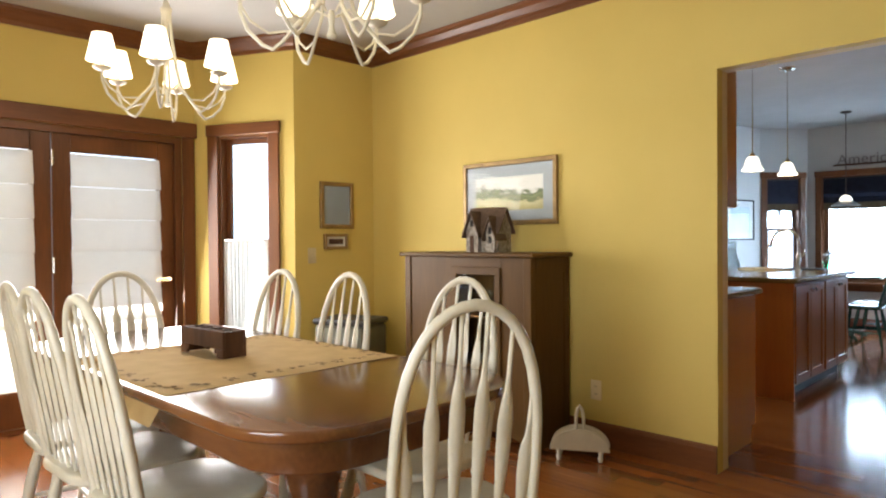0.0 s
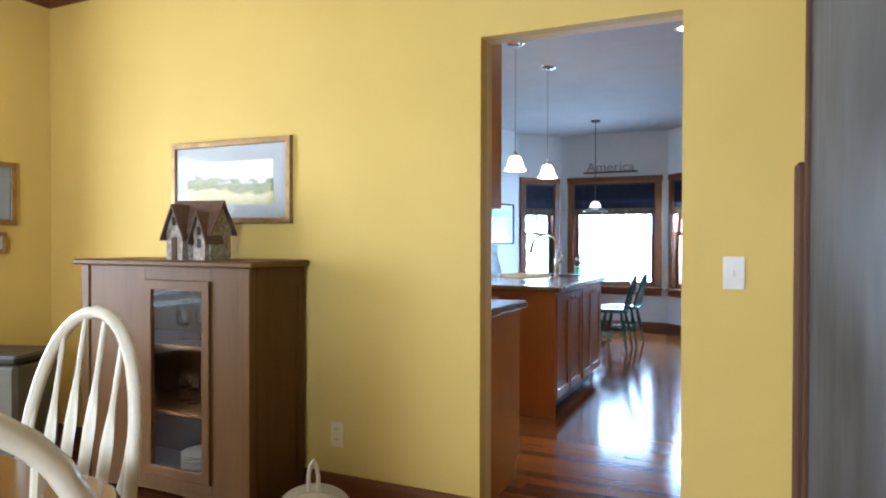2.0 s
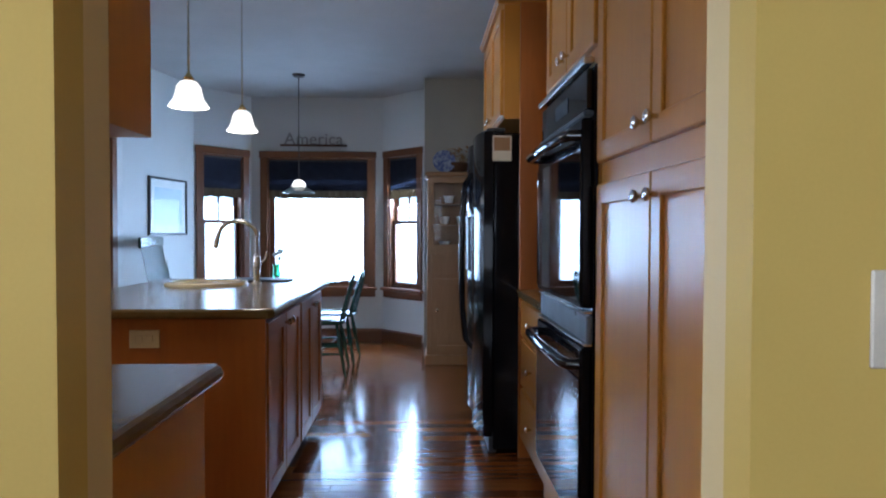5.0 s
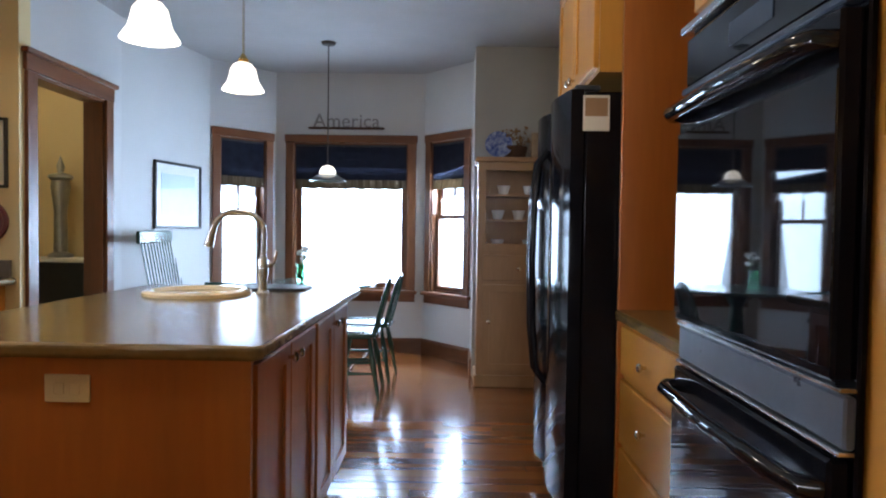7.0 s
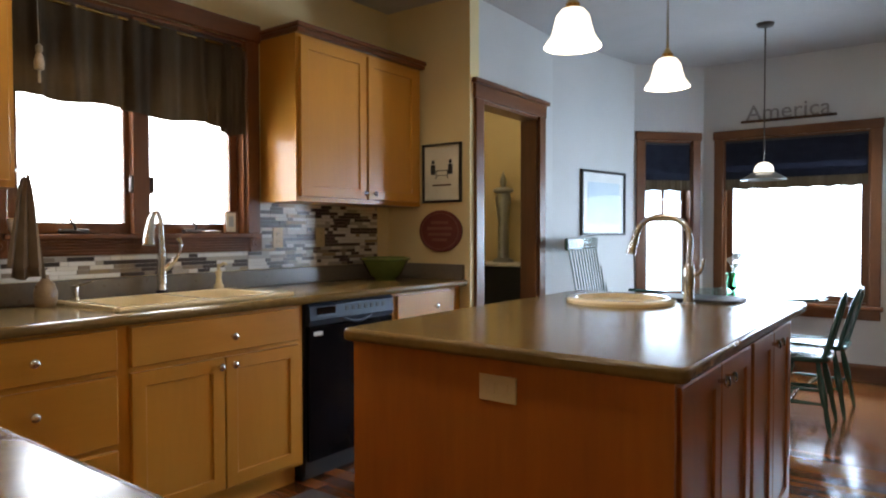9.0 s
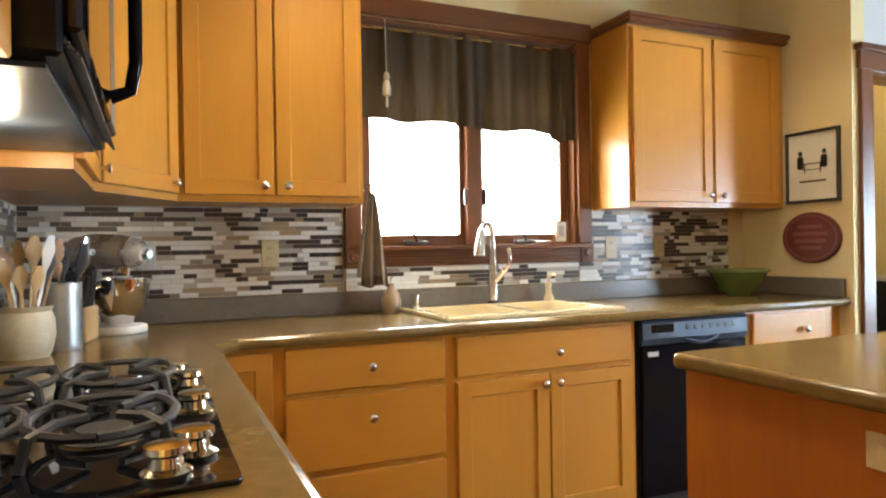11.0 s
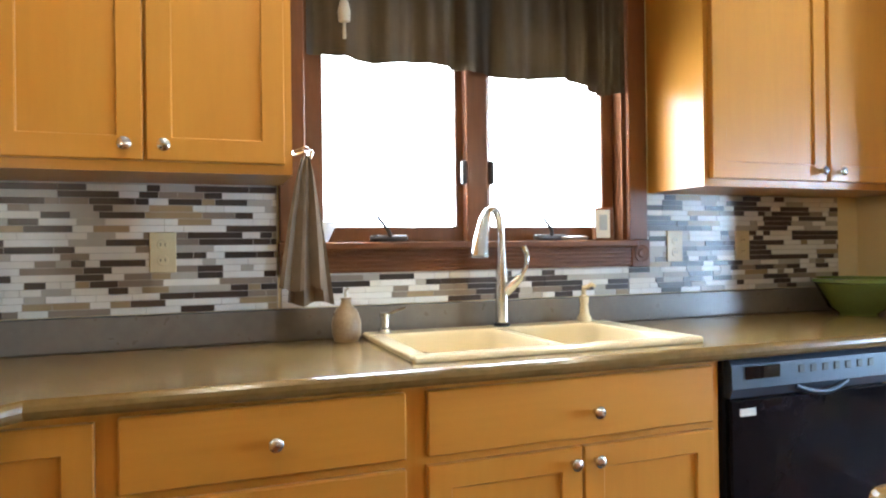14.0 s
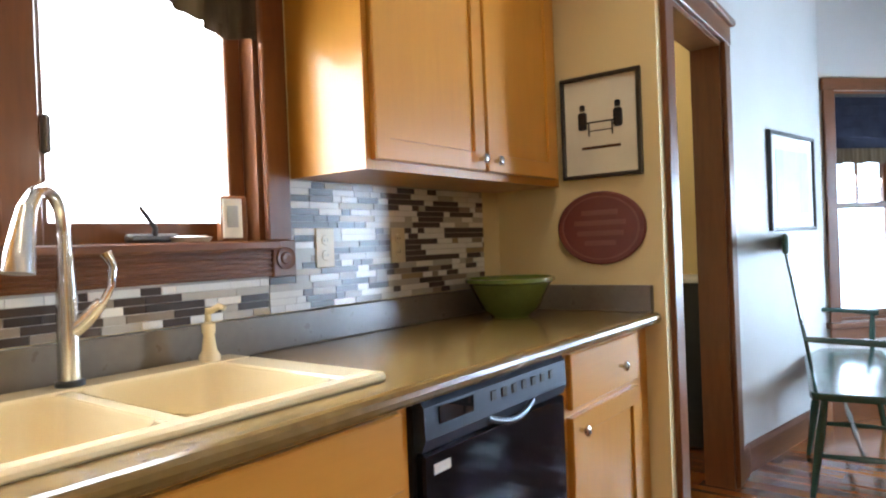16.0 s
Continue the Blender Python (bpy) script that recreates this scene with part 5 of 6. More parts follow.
# white scroll-topped rack on the floor
rk = thing("magazine_rack", "small white wooden rack with a round top beside the cabinet", "rack", at=pose(-0.645, -0.26, 0, 0, 0, 30))
half = [(0.16 * math.cos(math.pi * k / 14), 0.055 + 0.115 * math.sin(math.pi * k / 14)) for k in range(15)]
for y in (-0.05, 0.05):
    b = bmesh.new()
    for yy in (y - 0.006, y + 0.006):
        b.faces.new([b.verts.new((px, yy, pz)) for px, pz in half])
    vs = list(b.verts)
    for k in range(15):
        b.faces.new((vs[k], vs[(k + 1) % 15], vs[15 + (k + 1) % 15], vs[15 + k]))
    part("side", b, M_CHAIR, rk)
part("bottom", bm_box(-0.14, 0.14, -0.05, 0.05, 0.055, 0.067), M_CHAIR, rk)
for x in (-0.11, 0.11):
    for y in (-0.05, 0.05):
        part("foot", lathe([(0.010, 0), (0.014, 0.02), (0.009, 0.035), (0.014, 0.057)], 10, cx=x, cy=y), M_CHAIR, rk, smooth=True)
part("handle", tube([(-0.02, 0, 0.06), (-0.02, 0, 0.22), (-0.012, 0, 0.265), (0, 0, 0.285), (0.012, 0, 0.265), (0.02, 0, 0.22), (0.02, 0, 0.06)], 0.009, 8), M_CHAIR, rk, smooth=True)

# dark box behind the chairs
bx = thing("grey_bin", "grey-green storage bin by the return wall", "bin", at=pose(-2.35, -0.50, 0, 0, 0, 20))
part("body", bm_box(-0.2, 0.2, -0.16, 0.16, 0.0, 0.62, 0.02), surface("grey_green_plastic", (0.13, 0.135, 0.10), 0.5), bx)
part("lid", bm_box(-0.21, 0.21, -0.17, 0.17, 0.62, 0.66, 0.012), M_BLACKMAT, bx)


def chandelier(at, label):
    """Six arms that swing down and up, each with a drip pan, candle sleeve and lit fabric shade; z = 0 at the finial."""
    c = thing("chandelier", label, "chandelier", "chandeliers over the table", at=at)
    part("finial", lathe([(0, 0.0), (0.014, 0.006), (0.018, 0.018), (0.012, 0.03), (0.009, 0.05), (0.012, 0.08), (0.009, 0.10)], 14), M_CHAIR, c, smooth=True)
    part("crown", lathe([(0.010, 0.42), (0.022, 0.43), (0.024, 0.47), (0.028, 0.48), (0.028, 0.495), (0.018, 0.50), (0.016, 0.52), (0.008, 0.53), (0, 0.535)], 14), M_CHAIR, c, smooth=True)
    part("ring", tube([(0.02 * math.cos(t), 0, 0.55 + 0.02 * math.sin(t)) for t in [k * 0.5236 for k in range(13)]], 0.004, 6), M_CHAIR, c, smooth=True)
    part("chain", tube([(0, 0, 0.57), (0.003, 0, 0.66), (0, 0, H - 1.87 - 0.02)], 0.006, 6), M_CHAIR, c, smooth=True)
    part("canopy", lathe([(0, H - 1.87 - 0.035), (0.03, H - 1.87 - 0.03), (0.055, H - 1.87 - 0.008), (0.055, H - 1.87)], 18), M_CHAIR, c, smooth=True)
    for k in range(6):
        a = radians(60 * k + 18)
        ca, sa = math.cos(a), math.sin(a)
        prof = [(0.018, 0.46), (0.028, 0.34), (0.05, 0.20), (0.075, 0.10), (0.13, 0.035), (0.165, -0.01), (0.195, -0.035), (0.23, -0.02), (0.28, 0.03), (0.302, 0.09), (0.302, 0.14)]
        part("arm", tube([(r * ca, r * sa, z) for r, z in prof], 0.0065, 8), M_CHAIR, c, smooth=True)
        sc = [(0.03, 0.09), (0.06, 0.105), (0.09, 0.075), (0.13, 0.03), (0.21, 0.02), (0.27, 0.06), (0.30, 0.11)]
        part("scroll", tube([(r * ca, r * sa, z) for r, z in sc], 0.0045, 6), M_CHAIR, c, smooth=True)
        e = (0.302 * ca, 0.302 * sa)
        part("drip_pan", lathe([(0.008, 0.13), (0.03, 0.138), (0.043, 0.15), (0.041, 0.152), (0.02, 0.146), (0, 0.146)], 16, cx=e[0], cy=e[1]), M_CHAIR, c, smooth=True)
        part("sleeve", lathe([(0, 0.146), (0.011, 0.146), (0.011, 0.21), (0, 0.212)], 10, cx=e[0], cy=e[1]), M_CHAIR, c, smooth=True)
        sh = part("shade", lathe([(0.07, 0.18), (0.043, 0.305), (0.0415, 0.305), (0.0685, 0.18)], 20, cx=e[0], cy=e[1]), M_SHADE, c, "lit cream fabric shade", smooth=True)
        sh.visible_shadow = False
    return c


c1 = chandelier(pose(-1.97, -1.93, 1.87, 0, 0, 10), "cream six-arm chandelier with lit white shades")
c2 = chandelier(pose(-0.49, -2.0, 1.87, 0, 0, 32), "cream six-arm chandelier with lit white shades")
bulb(-1.97, -1.93, 2.2, 1.8, 0.2, (1.0, 0.88, 0.66))
bulb(-0.49, -2.0, 2.2, 1.8, 0.2, (1.0, 0.88, 0.66))

# old plank door with a slate face, standing open
od = thing("slate_door", "old brown wooden door with a chalky slate face, standing open", "door", at=pose(1.15, -0.60, 0, 0, 0, -88.1))
part("panel", bm_box(0.05, 1.13, -0.004, 0.022, 0.42, 2.3), M_SLATE, od, "chalk-smeared grey slate panel")
part("lower_panel", bm_box(0.05, 1.13, 0.0, 0.022, 0.14, 0.405), M_OLDWOOD, od)
part("chalk_rail", bm_box(0.05, 1.13, -0.022, 0.022, 0.405, 0.42, 0.003), M_WHITE, od, "worn whitish ledge under the slate")
part("stile", bm_box(1.13, 1.21, -0.018, 0.030, 0.03, 2.35, 0.005), M_OLDWOOD, od)
part("stile", bm_box(0.02, 0.05, -0.016, 0.030, 0.03, 2.35, 0.005), M_OLDWOOD, od)
part("post", bm_box(-0.03, 0.02, -0.035, 0.045, 0.03, 1.41, 0.010), M_OLDWOOD, od, "thick rounded brown wooden post")
part("rail", bm_box(0.05, 1.13, -0.016, 0.03, 0.03, 0.14, 0.004), M_OLDWOOD, od)
lk = part("lock_case", bm_box(1.21, 1.235, -0.032, 0.048, 0.20, 1.43, 0.006), M_OLDWOOD, od)
part("rose", lathe([(0, 0.022), (0.02, 0.02), (0.029, 0.008), (0.031, 0.0)], 20), M_IRON, lk, at=pose(1.235, 0.008, 1.32, 0, 90, 0), smooth=True)
part("lever", tube([(1.235, 0.008, 1.32), (1.262, 0.008, 1.32), (1.270, -0.004, 1.317), (1.272, -0.030, 1.305), (1.272, -0.066, 1.280)], [0.009, 0.008, 0.008, 0.008, 0.009], 10), M_IRON, lk, "aged iron lever handle", smooth=True)
part("foot", bm_box(1.13, 1.21, -0.06, 0.08, 0.0, 0.03, 0.004), M_OLDWOOD, od)
part("foot", bm_box(-0.02, 0.05, -0.06, 0.08, 0.0, 0.03, 0.004), M_OLDWOOD, od)

# ---------------------------------------------------------------- kitchen fittings and loose things
def pendant(x, y, z, label):
    w_ = 0.93
    p = thing("pendant_lamp", label, "pendant lamp", "pendants over the island", at=pose(x, y, z))
    sh = part("shade", lathe([(w_ * r, 0.02 + 0.82 * h) for r, h in ((0.088, 0.0), (0.083, 0.012), (0.066, 0.04), (0.058, 0.075), (0.052, 0.105), (0.036, 0.128), (0.018, 0.135), (0.018, 0.13), (0.034, 0.123), (0.048, 0.103), (0.054, 0.075), (0.062, 0.04), (0.08, 0.012), (0.085, 0.0))], 28), M_OPAL, p, "lit white opal glass bell", smooth=True)
    sh.visible_shadow = False
    part("cap", lathe([(0.019, 0.126), (0.021, 0.142), (0.012, 0.155), (0.006, 0.165), (0, 0.166)], 16), M_BRASS, p, smooth=True)
    part("rod", tube([(0, 0, 0.16), (0, 0, H - z - 0.02)], 0.0045, 8), M_NICKEL, p)
    part("canopy", lathe([(0.0, H - z - 0.024), (0.03, H - z - 0.022), (0.064, H - z - 0.008), (0.068, H - z)], 24), M_NICKEL, p, "brushed nickel ceiling plate", smooth=True)
    return p


pendant(-0.577, 2.12, 1.705, "opal glass bell pendant lamp over the island, lit")
pendant(-0.55, 2.87, 1.716, "opal glass bell pendant lamp over the island, lit")
bulb(-0.577, 2.12, 1.66, 4, 0.05, (1, 0.85, 0.65))
bulb(-0.55, 2.87, 1.66, 4, 0.05, (1, 0.85, 0.65))
pd = thing("table_pendant", "dark metal cone pendant lamp over the breakfast table", "pendant lamp", at=pose(-0.72, 5.5, 1.56))
part("shade", lathe([(0.15, 0.0), (0.147, 0.008), (0.07, 0.055), (0.065, 0.055), (0.14, 0.004)], 28), M_TIN, pd, smooth=True)
part("glass", lathe([(0.066, 0.05), (0.06, 0.09), (0.04, 0.115), (0.015, 0.125), (0, 0.125)], 20), M_OPAL, pd, smooth=True)
part("rod", tube([(0, 0, 0.12), (0, 0, H - 1.58)], 0.005, 8), M_IRON, pd)
part("canopy", lathe([(0.0, H - 1.59), (0.05, H - 1.58), (0.06, H - 1.56)], 20), M_IRON, pd, smooth=True)

# the last fixture is unseen, added to brighten the west corner cabinets
for x, y, pw in ((0.60, 3.17, 10), (0.60, 2.26, 10), (-1.85, 1.25, 32), (-1.85, 3.05, 15), (-0.95, 1.35, 17)):
    cn = thing("recessed_light", "round recessed ceiling light, lit", "ceiling light", "recessed lights", at=pose(x, y, H))
    part("trim", lathe([(0.085, 0.0), (0.085, -0.006), (0.065, -0.008), (0.062, -0.002)], 24), M_WHITE, cn, smooth=True)
    part("lens", lathe([(0, -0.0035), (0.062, -0.003)], 24), M_BULB, cn)
    can_lamp(x, y, pw)

# sign over the bay window
sg = thing("wall_sign", "grey distressed wooden letters spelling America on a shelf rail", "sign", at=pose(-0.745, 6.548, 2.14))
part("rail", bm_box(-0.36, 0.36, -0.03, 0, -0.012, 0.008, 0.003), M_OLDWOOD, sg)
lettering("letters", "America", 0.185, M_SIGN, sg, pose(0, -0.012, 0.008, 90, 0, 0), 0.008, 1.02)

# blinds and ruffles in the bay
for nm, p0, p1, s, w in (("a", (-1.87, 6.05), (-1.42, 6.55), 0.09, 0.47), ("b", (-1.42, 6.55), (0.0, 6.55), 0.17, 1.10), ("c", (0.0, 6.55), (0.45, 6.05), 0.11, 0.47)):
    x, y, a = along(p0, p1, s)
    bl = thing("window_blind", "navy fabric blind with a gathered lower edge, half drawn", "blind", "bay blinds", at=pose(x, y, 0, 0, 0, a))
    b = bmesh.new()
    for k in range(5):
        bm_box(0.012, w - 0.012, 0.004, 0.018 + 0.003 * (k % 2), 1.975 - (k + 1) * 0.066, 1.975 - k * 0.066 + 0.004, 0.003, b)
    part("cloth", b, M_SHADECLOTH, bl)
    part("ruffle", pleated(0.012, w - 0.012, 1.555, 1.65, 0.006, 14 if w > 1 else 6, 0.01, n=140, rows=3, y=0.0, seed=7), M_VALANCE, bl, smooth=True)
    part("head_rail", bm_box(0.01, w - 0.01, 0.0, 0.03, 1.965, 1.985), M_BLACKMAT, bl)

# framed picture on the white wall
x, y, a = along((-2.075, 4.90), (-1.87, 6.05), 0.68)
framed("white_wall_picture", 0.64, 0.53, 0.02, pose(x, y, 1.43, 0, 0, a), M_BLACKFRAME, "thin dark framed pale blue watercolour", M_WHITE, (0.46, 0.34, surface("pale_blue_wash", (0.45, 0.55, 0.62), 0.7, colour2=(0.62, 0.68, 0.7), scale=4), 0))

# end wall: framed silhouette print and oval plaque
fp = framed("silhouette_print", 0.305, 0.375, 0.014, pose(-2.26, 3.753, 1.57), M_BLACKFRAME, "black framed cream print with dark seesaw shapes", M_PAPER)
for dx in (-0.068, 0.068):
    b = bm_box(dx - 0.016, dx + 0.016, -0.0095, -0.0075, -0.01, 0.055, 0.006)
    bm_box(dx - 0.01, dx + 0.01, -0.0095, -0.0075, 0.06, 0.083, 0.004, b)
    part("dark_shape", b, M_BLACKMAT, fp)
b = bm_box(-0.06, 0.06, -0.0095, -0.0075, 0.012, 0.018)
for dx in (-0.045, 0.045):
    bm_box(dx - 0.003, dx + 0.003, -0.0095, -0.0075, -0.035, 0.012, bm=b)
bm_box(-0.045, 0.045, -0.0095, -0.0075, -0.018, -0.014, bm=b)
part("dark_shape", b, M_BLACKMAT, fp)
part("caption_bar", bm_box(-0.075, 0.075, -0.0095, -0.0075, -0.082, -0.072), M_OLDWOOD, fp)
op = thing("oval_plaque", "brick-red oval wooden plaque with faded lettering", "plaque", at=pose(-2.275, 3.753, 1.20))
b = lathe([(0, 0), (0.17, 0), (0.172, 0.006), (0.165, 0.014), (0, 0.014)], 40, sx=1.0, sy=0.78)
part("board", b, M_RED, op, at=pose(0, 0, 0, 90, 0, 0), smooth=True)
b = lathe([(0.150, 0.0145), (0.150, 0.0165), (0.143, 0.0165), (0.143, 0.0145)], 40, sx=1.0, sy=0.78)
part("ring", b, M_REDLIGHT, op, at=pose(0, 0, 0, 90, 0, 0))
for z, w in ((0.055, 0.07), (0.018, 0.10), (-0.02, 0.09), (-0.055, 0.06)):
    part("caption_bar", bm_box(-w, w, -0.0165, -0.0138, z - 0.009, z + 0.009, 0.001), M_REDLIGHT, op)


# ---- sinks
def basin(x0, x1, y0, y1, top, depth, r=0.06):
    b = bmesh.new()
    rings = []
    for inset, z in ((0, top), (0.006, top - 0.01), (0.014, top - depth * 0.8), (0.04, top - depth), (0.12, top - depth - 0.004)):
        rings.append([b.verts.new((x, y, z)) for x, y in rrect(x0 + inset, x1 - inset, y0 + inset, y1 - inset, max(0.02, r - inset * 0.4), 5)])
    for p, q in zip(rings, rings[1:]):
        n = len(p)
        for k in range(n):
            b.faces.new((p[k], p[(k + 1) % n], q[(k + 1) % n], q[k]))
    b.faces.new(rings[-1])
    return b


sk = thing("double_sink", "bisque enamel double-bowl drop-in sink", "sink", at=pose(0, 0, -0.016))
b = bmesh.new()
bm_box(-2.675, -2.585, 1.605, 2.445, 0.912, 0.931, 0.006, b)
bm_box(-2.195, -2.155, 1.605, 2.445, 0.912, 0.931, 0.006, b)
bm_box(-2.585, -2.195, 1.605, 1.65, 0.912, 0.9305, 0.004, b)
bm_box(-2.585, -2.195, 2.005, 2.04, 0.905, 0.9285, 0.004, b)
bm_box(-2.585, -2.195, 2.36, 2.445, 0.912, 0.9305, 0.004, b)
part("rim", b, M_BISQUE, sk)
for y0, y1 in ((1.647, 2.008), (2.037, 2.363)):
    bb = part("bowl", basin(-2.588, -2.192, y0, y1, 0.929, 0.18), M_BISQUE, sk, smooth=True)
    part("drain", lathe([(0, 0.748), (0.035, 0.75), (0.04, 0.749)], 20, cx=-2.4, cy=(y0 + y1) / 2), M_NICKEL, bb)

fa = thing("sink_faucet", "brushed nickel pull-down kitchen faucet", "faucet", at=pose(-2.632, 2.055, 0.914, 0, 0, -24))
part("base_ring", lathe([(0, 0), (0.027, 0), (0.027, 0.01), (0.022, 0.013)], 20), M_BLACKMAT, fa, smooth=True)
part("body", lathe([(0.021, 0.01), (0.021, 0.10), (0.019, 0.18), (0.014, 0.27), (0.0125, 0.31)], 20), M_NICKEL, fa, smooth=True)
sp = [(0, 0, 0.30), (0.008, -0.004, 0.34), (0.03, -0.014, 0.368), (0.06, -0.028, 0.378), (0.09, -0.042, 0.366), (0.115, -0.054, 0.335)]
part("spout", tube(sp, [0.0125, 0.0125, 0.0125, 0.013, 0.014, 0.016], 14), M_NICKEL, fa, smooth=True)
part("spray_head", tube([(0.112, -0.053, 0.34), (0.125, -0.059, 0.30), (0.138, -0.066, 0.25), (0.142, -0.068, 0.225)], [0.016, 0.02, 0.026, 0.028], 16), M_NICKEL, fa, smooth=True)
part("valve_arm", tube([(0.0, 0.0, 0.10), (0.01, 0.03, 0.125), (0.018, 0.06, 0.16)], [0.017, 0.016, 0.013], 12), M_NICKEL, fa, smooth=True)
part("lever", tube([(0.018, 0.06, 0.155), (0.022, 0.078, 0.19), (0.02, 0.082, 0.23), (0.016, 0.07, 0.255)], [0.008, 0.008, 0.009, 0.013], 10), M_CHROME, fa, smooth=True)

sd = thing("soap_pump", "nickel soap pump set in the sink rim", "soap dispenser", at=pose(-2.63, 1.665, 0.914))
part("base", lathe([(0, 0), (0.02, 0), (0.02, 0.012), (0.013, 0.016), (0.013, 0.045), (0.017, 0.048), (0.017, 0.06), (0, 0.062)], 16), M_NICKEL, sd, smooth=True)
part("nozzle", tube([(0, 0, 0.055), (0.05, 0.025, 0.072), (0.075, 0.04, 0.08)], [0.006, 0.004, 0.003], 8), M_NICKEL, sd, smooth=True)
sb = thing("side_sprayer", "bisque side sprayer on the sink rim", "sprayer", at=pose(-2.63, 2.36, 0.915))
part("base", lathe([(0, 0), (0.025, 0), (0.025, 0.012), (0.017, 0.025), (0.013, 0.06), (0.016, 0.065), (0.016, 0.085), (0.008, 0.09), (0.007, 0.12), (0, 0.122)], 16), M_BISQUE, sb, smooth=True)
part("handle", tube([(0, 0, 0.11), (0.03, 0.01, 0.125), (0.045, 0.015, 0.12)], [0.008, 0.008, 0.006], 8), M_BISQUE, sb, smooth=True)
bt = thing("pottery_bottle", "brown speckled pottery bottle with a pump", "bottle", at=pose(-2.62, 1.545, 0.898))
part("body", lathe([(0, 0), (0.035, 0), (0.043, 0.02), (0.044, 0.055), (0.034, 0.09), (0.018, 0.105), (0.014, 0.12), (0.017, 0.127), (0, 0.128)], 20), M_POT, bt, smooth=True)
part("pump", tube([(0, 0, 0.12), (0, 0, 0.15), (0.03, 0.0, 0.155)], [0.005, 0.005, 0.004], 8), M_STONEWARE, bt, smooth=True)
gb = lathe([(0, 0.0), (0.065, 0), (0.068, 0.008), (0.10, 0.03), (0.145, 0.12), (0.158, 0.125), (0.158, 0.138), (0.148, 0.14), (0.138, 0.125), (0.095, 0.035), (0, 0.02)], 36)
solid("green_bowl", gb, M_BOWL, "olive green glazed mixing bowl on the worktop", "bowl", at=pose(-2.50, 3.47, 0.898), smooth=True)

# island sink and gooseneck faucet
si = thing("island_sink", "round bisque enamel bar sink in the island", "sink", at=pose(-0.80, 3.05, 0.898))
part("rim", lathe([(0.225, 0.0), (0.225, 0.012), (0.215, 0.019), (0.19, 0.02), (0.18, 0.012), (0.17, 0.003)], 40), M_BISQUE, si, smooth=True)
part("bowl", lathe([(0.172, 0.004), (0.12, 0.0022), (0, 0.0018)], 40), M_BISQUE, si, smooth=True)
gf = thing("island_faucet", "brushed nickel gooseneck faucet on the island", "faucet", at=pose(-0.525, 3.07, 0.898))
part("base", lathe([(0, 0), (0.028, 0), (0.028, 0.008), (0.02, 0.014), (0.019, 0.06), (0.023, 0.09), (0.022, 0.15), (0.013, 0.17)], 18), M_NICKEL, gf, smooth=True)
gp = [(0, 0, 0.16), (0.004, 0, 0.25)] + [(-0.10 + 0.104 * math.cos(radians(t)), -0.035 * (1 - math.cos(radians(t))) / 2, 0.27 + 0.09 * math.sin(radians(t))) for t in range(0, 171, 17)]
part("spout", tube(gp, 0.0125, 12), M_NICKEL, gf, smooth=True)
e = gp[-1]
part("spray_head", tube([e, (e[0] - 0.012, e[1], e[2] - 0.04), (e[0] - 0.022, e[1], e[2] - 0.08)], [0.014, 0.017, 0.021], 12), M_NICKEL, gf, smooth=True)
part("lever", tube([(0.02, 0, 0.12), (0.05, 0, 0.14), (0.06, 0, 0.19)], [0.01, 0.009, 0.007], 10), M_NICKEL, gf, smooth=True)
tr = prism(rrect(-0.18, 0.18, -0.12, 0.12, 0.05), 0.0, 0.012, bevel=0.004)
solid("serving_tray", tr, M_BLACKMAT, "dark flat serving tray on the island", "tray", at=pose(-0.56, 3.34, 0.898))

# window dressing over the sink
va = thing("valance", "brown striped gathered valance over the sink window", "curtain", at=pose(-2.725, 1.44, 0, 0, 0, 90))
part("cloth", pleated(0.012, 0.53, 1.752, 2.175, 0.020, 3.4, 0.014, n=160, rows=8, y=-0.01, seed=2), M_VALANCE, va, smooth=True)
part("cloth", pleated(0.50, 1.03, 1.735, 2.175, 0.020, 3.2, 0.016, n=160, rows=8, y=-0.014, seed=9), M_VALANCE, va, smooth=True)
part("side_fold", pleated(1.0, 1.15, 1.70, 2.175, 0.012, 2, 0.02, n=50, rows=8, y=-0.02, seed=4), M_VALANCE, va, smooth=True)
part("rod", tube([(0.0, -0.01, 2.168), (1.16, -0.01, 2.168)], 0.008), M_BRASS, va)
cp = thing("cord_pull", "turned pale wooden cord pull hanging by the window", "cord pull", at=pose(-2.69, 1.565, 1.81))
part("cord", tube([(0, 0, 0.16), (-0.012, 0, 0.40)], 0.0018, 6), M_PAPER, cp)
part("tassel", lathe([(0, 0), (0.006, 0.002), (0.005, 0.05), (0.018, 0.055), (0.02, 0.085), (0.013, 0.115), (0.009, 0.12), (0.014, 0.13), (0.013, 0.15), (0.004, 0.16), (0, 0.16)], 16), M_STONEWARE, cp, smooth=True)
tw = thing("kitchen_towel", "taupe towel hanging from a glass ring by the window", "towel", at=pose(-2.43, 1.405, 0, 0, 0, 90))
b = bmesh.new()
for sgn, yy in ((-1, -0.012), (1, 0.016)):
    g = []
    for j in range(9):
        v = j / 8
        row = []
        for i in range(13):
            u = i / 12 - 0.5
            w = 0.02 + 0.105 * v ** 0.7
            row.append(b.verts.new((u * w + 0.012 * v * sgn, yy + 0.012 * math.sin(u * 16 + sgn) * (0.4 + v), 1.405 - v * (0.36 + 0.02 * sgn) + 0.006 * math.sin(u * 9))))
        g.append(row)
    for j in range(8):
        for i in range(12):
            b.faces.new((g[j][i], g[j][i + 1], g[j + 1][i + 1], g[j + 1][i]))
part("cloth", b, M_TOWEL, tw, smooth=True)
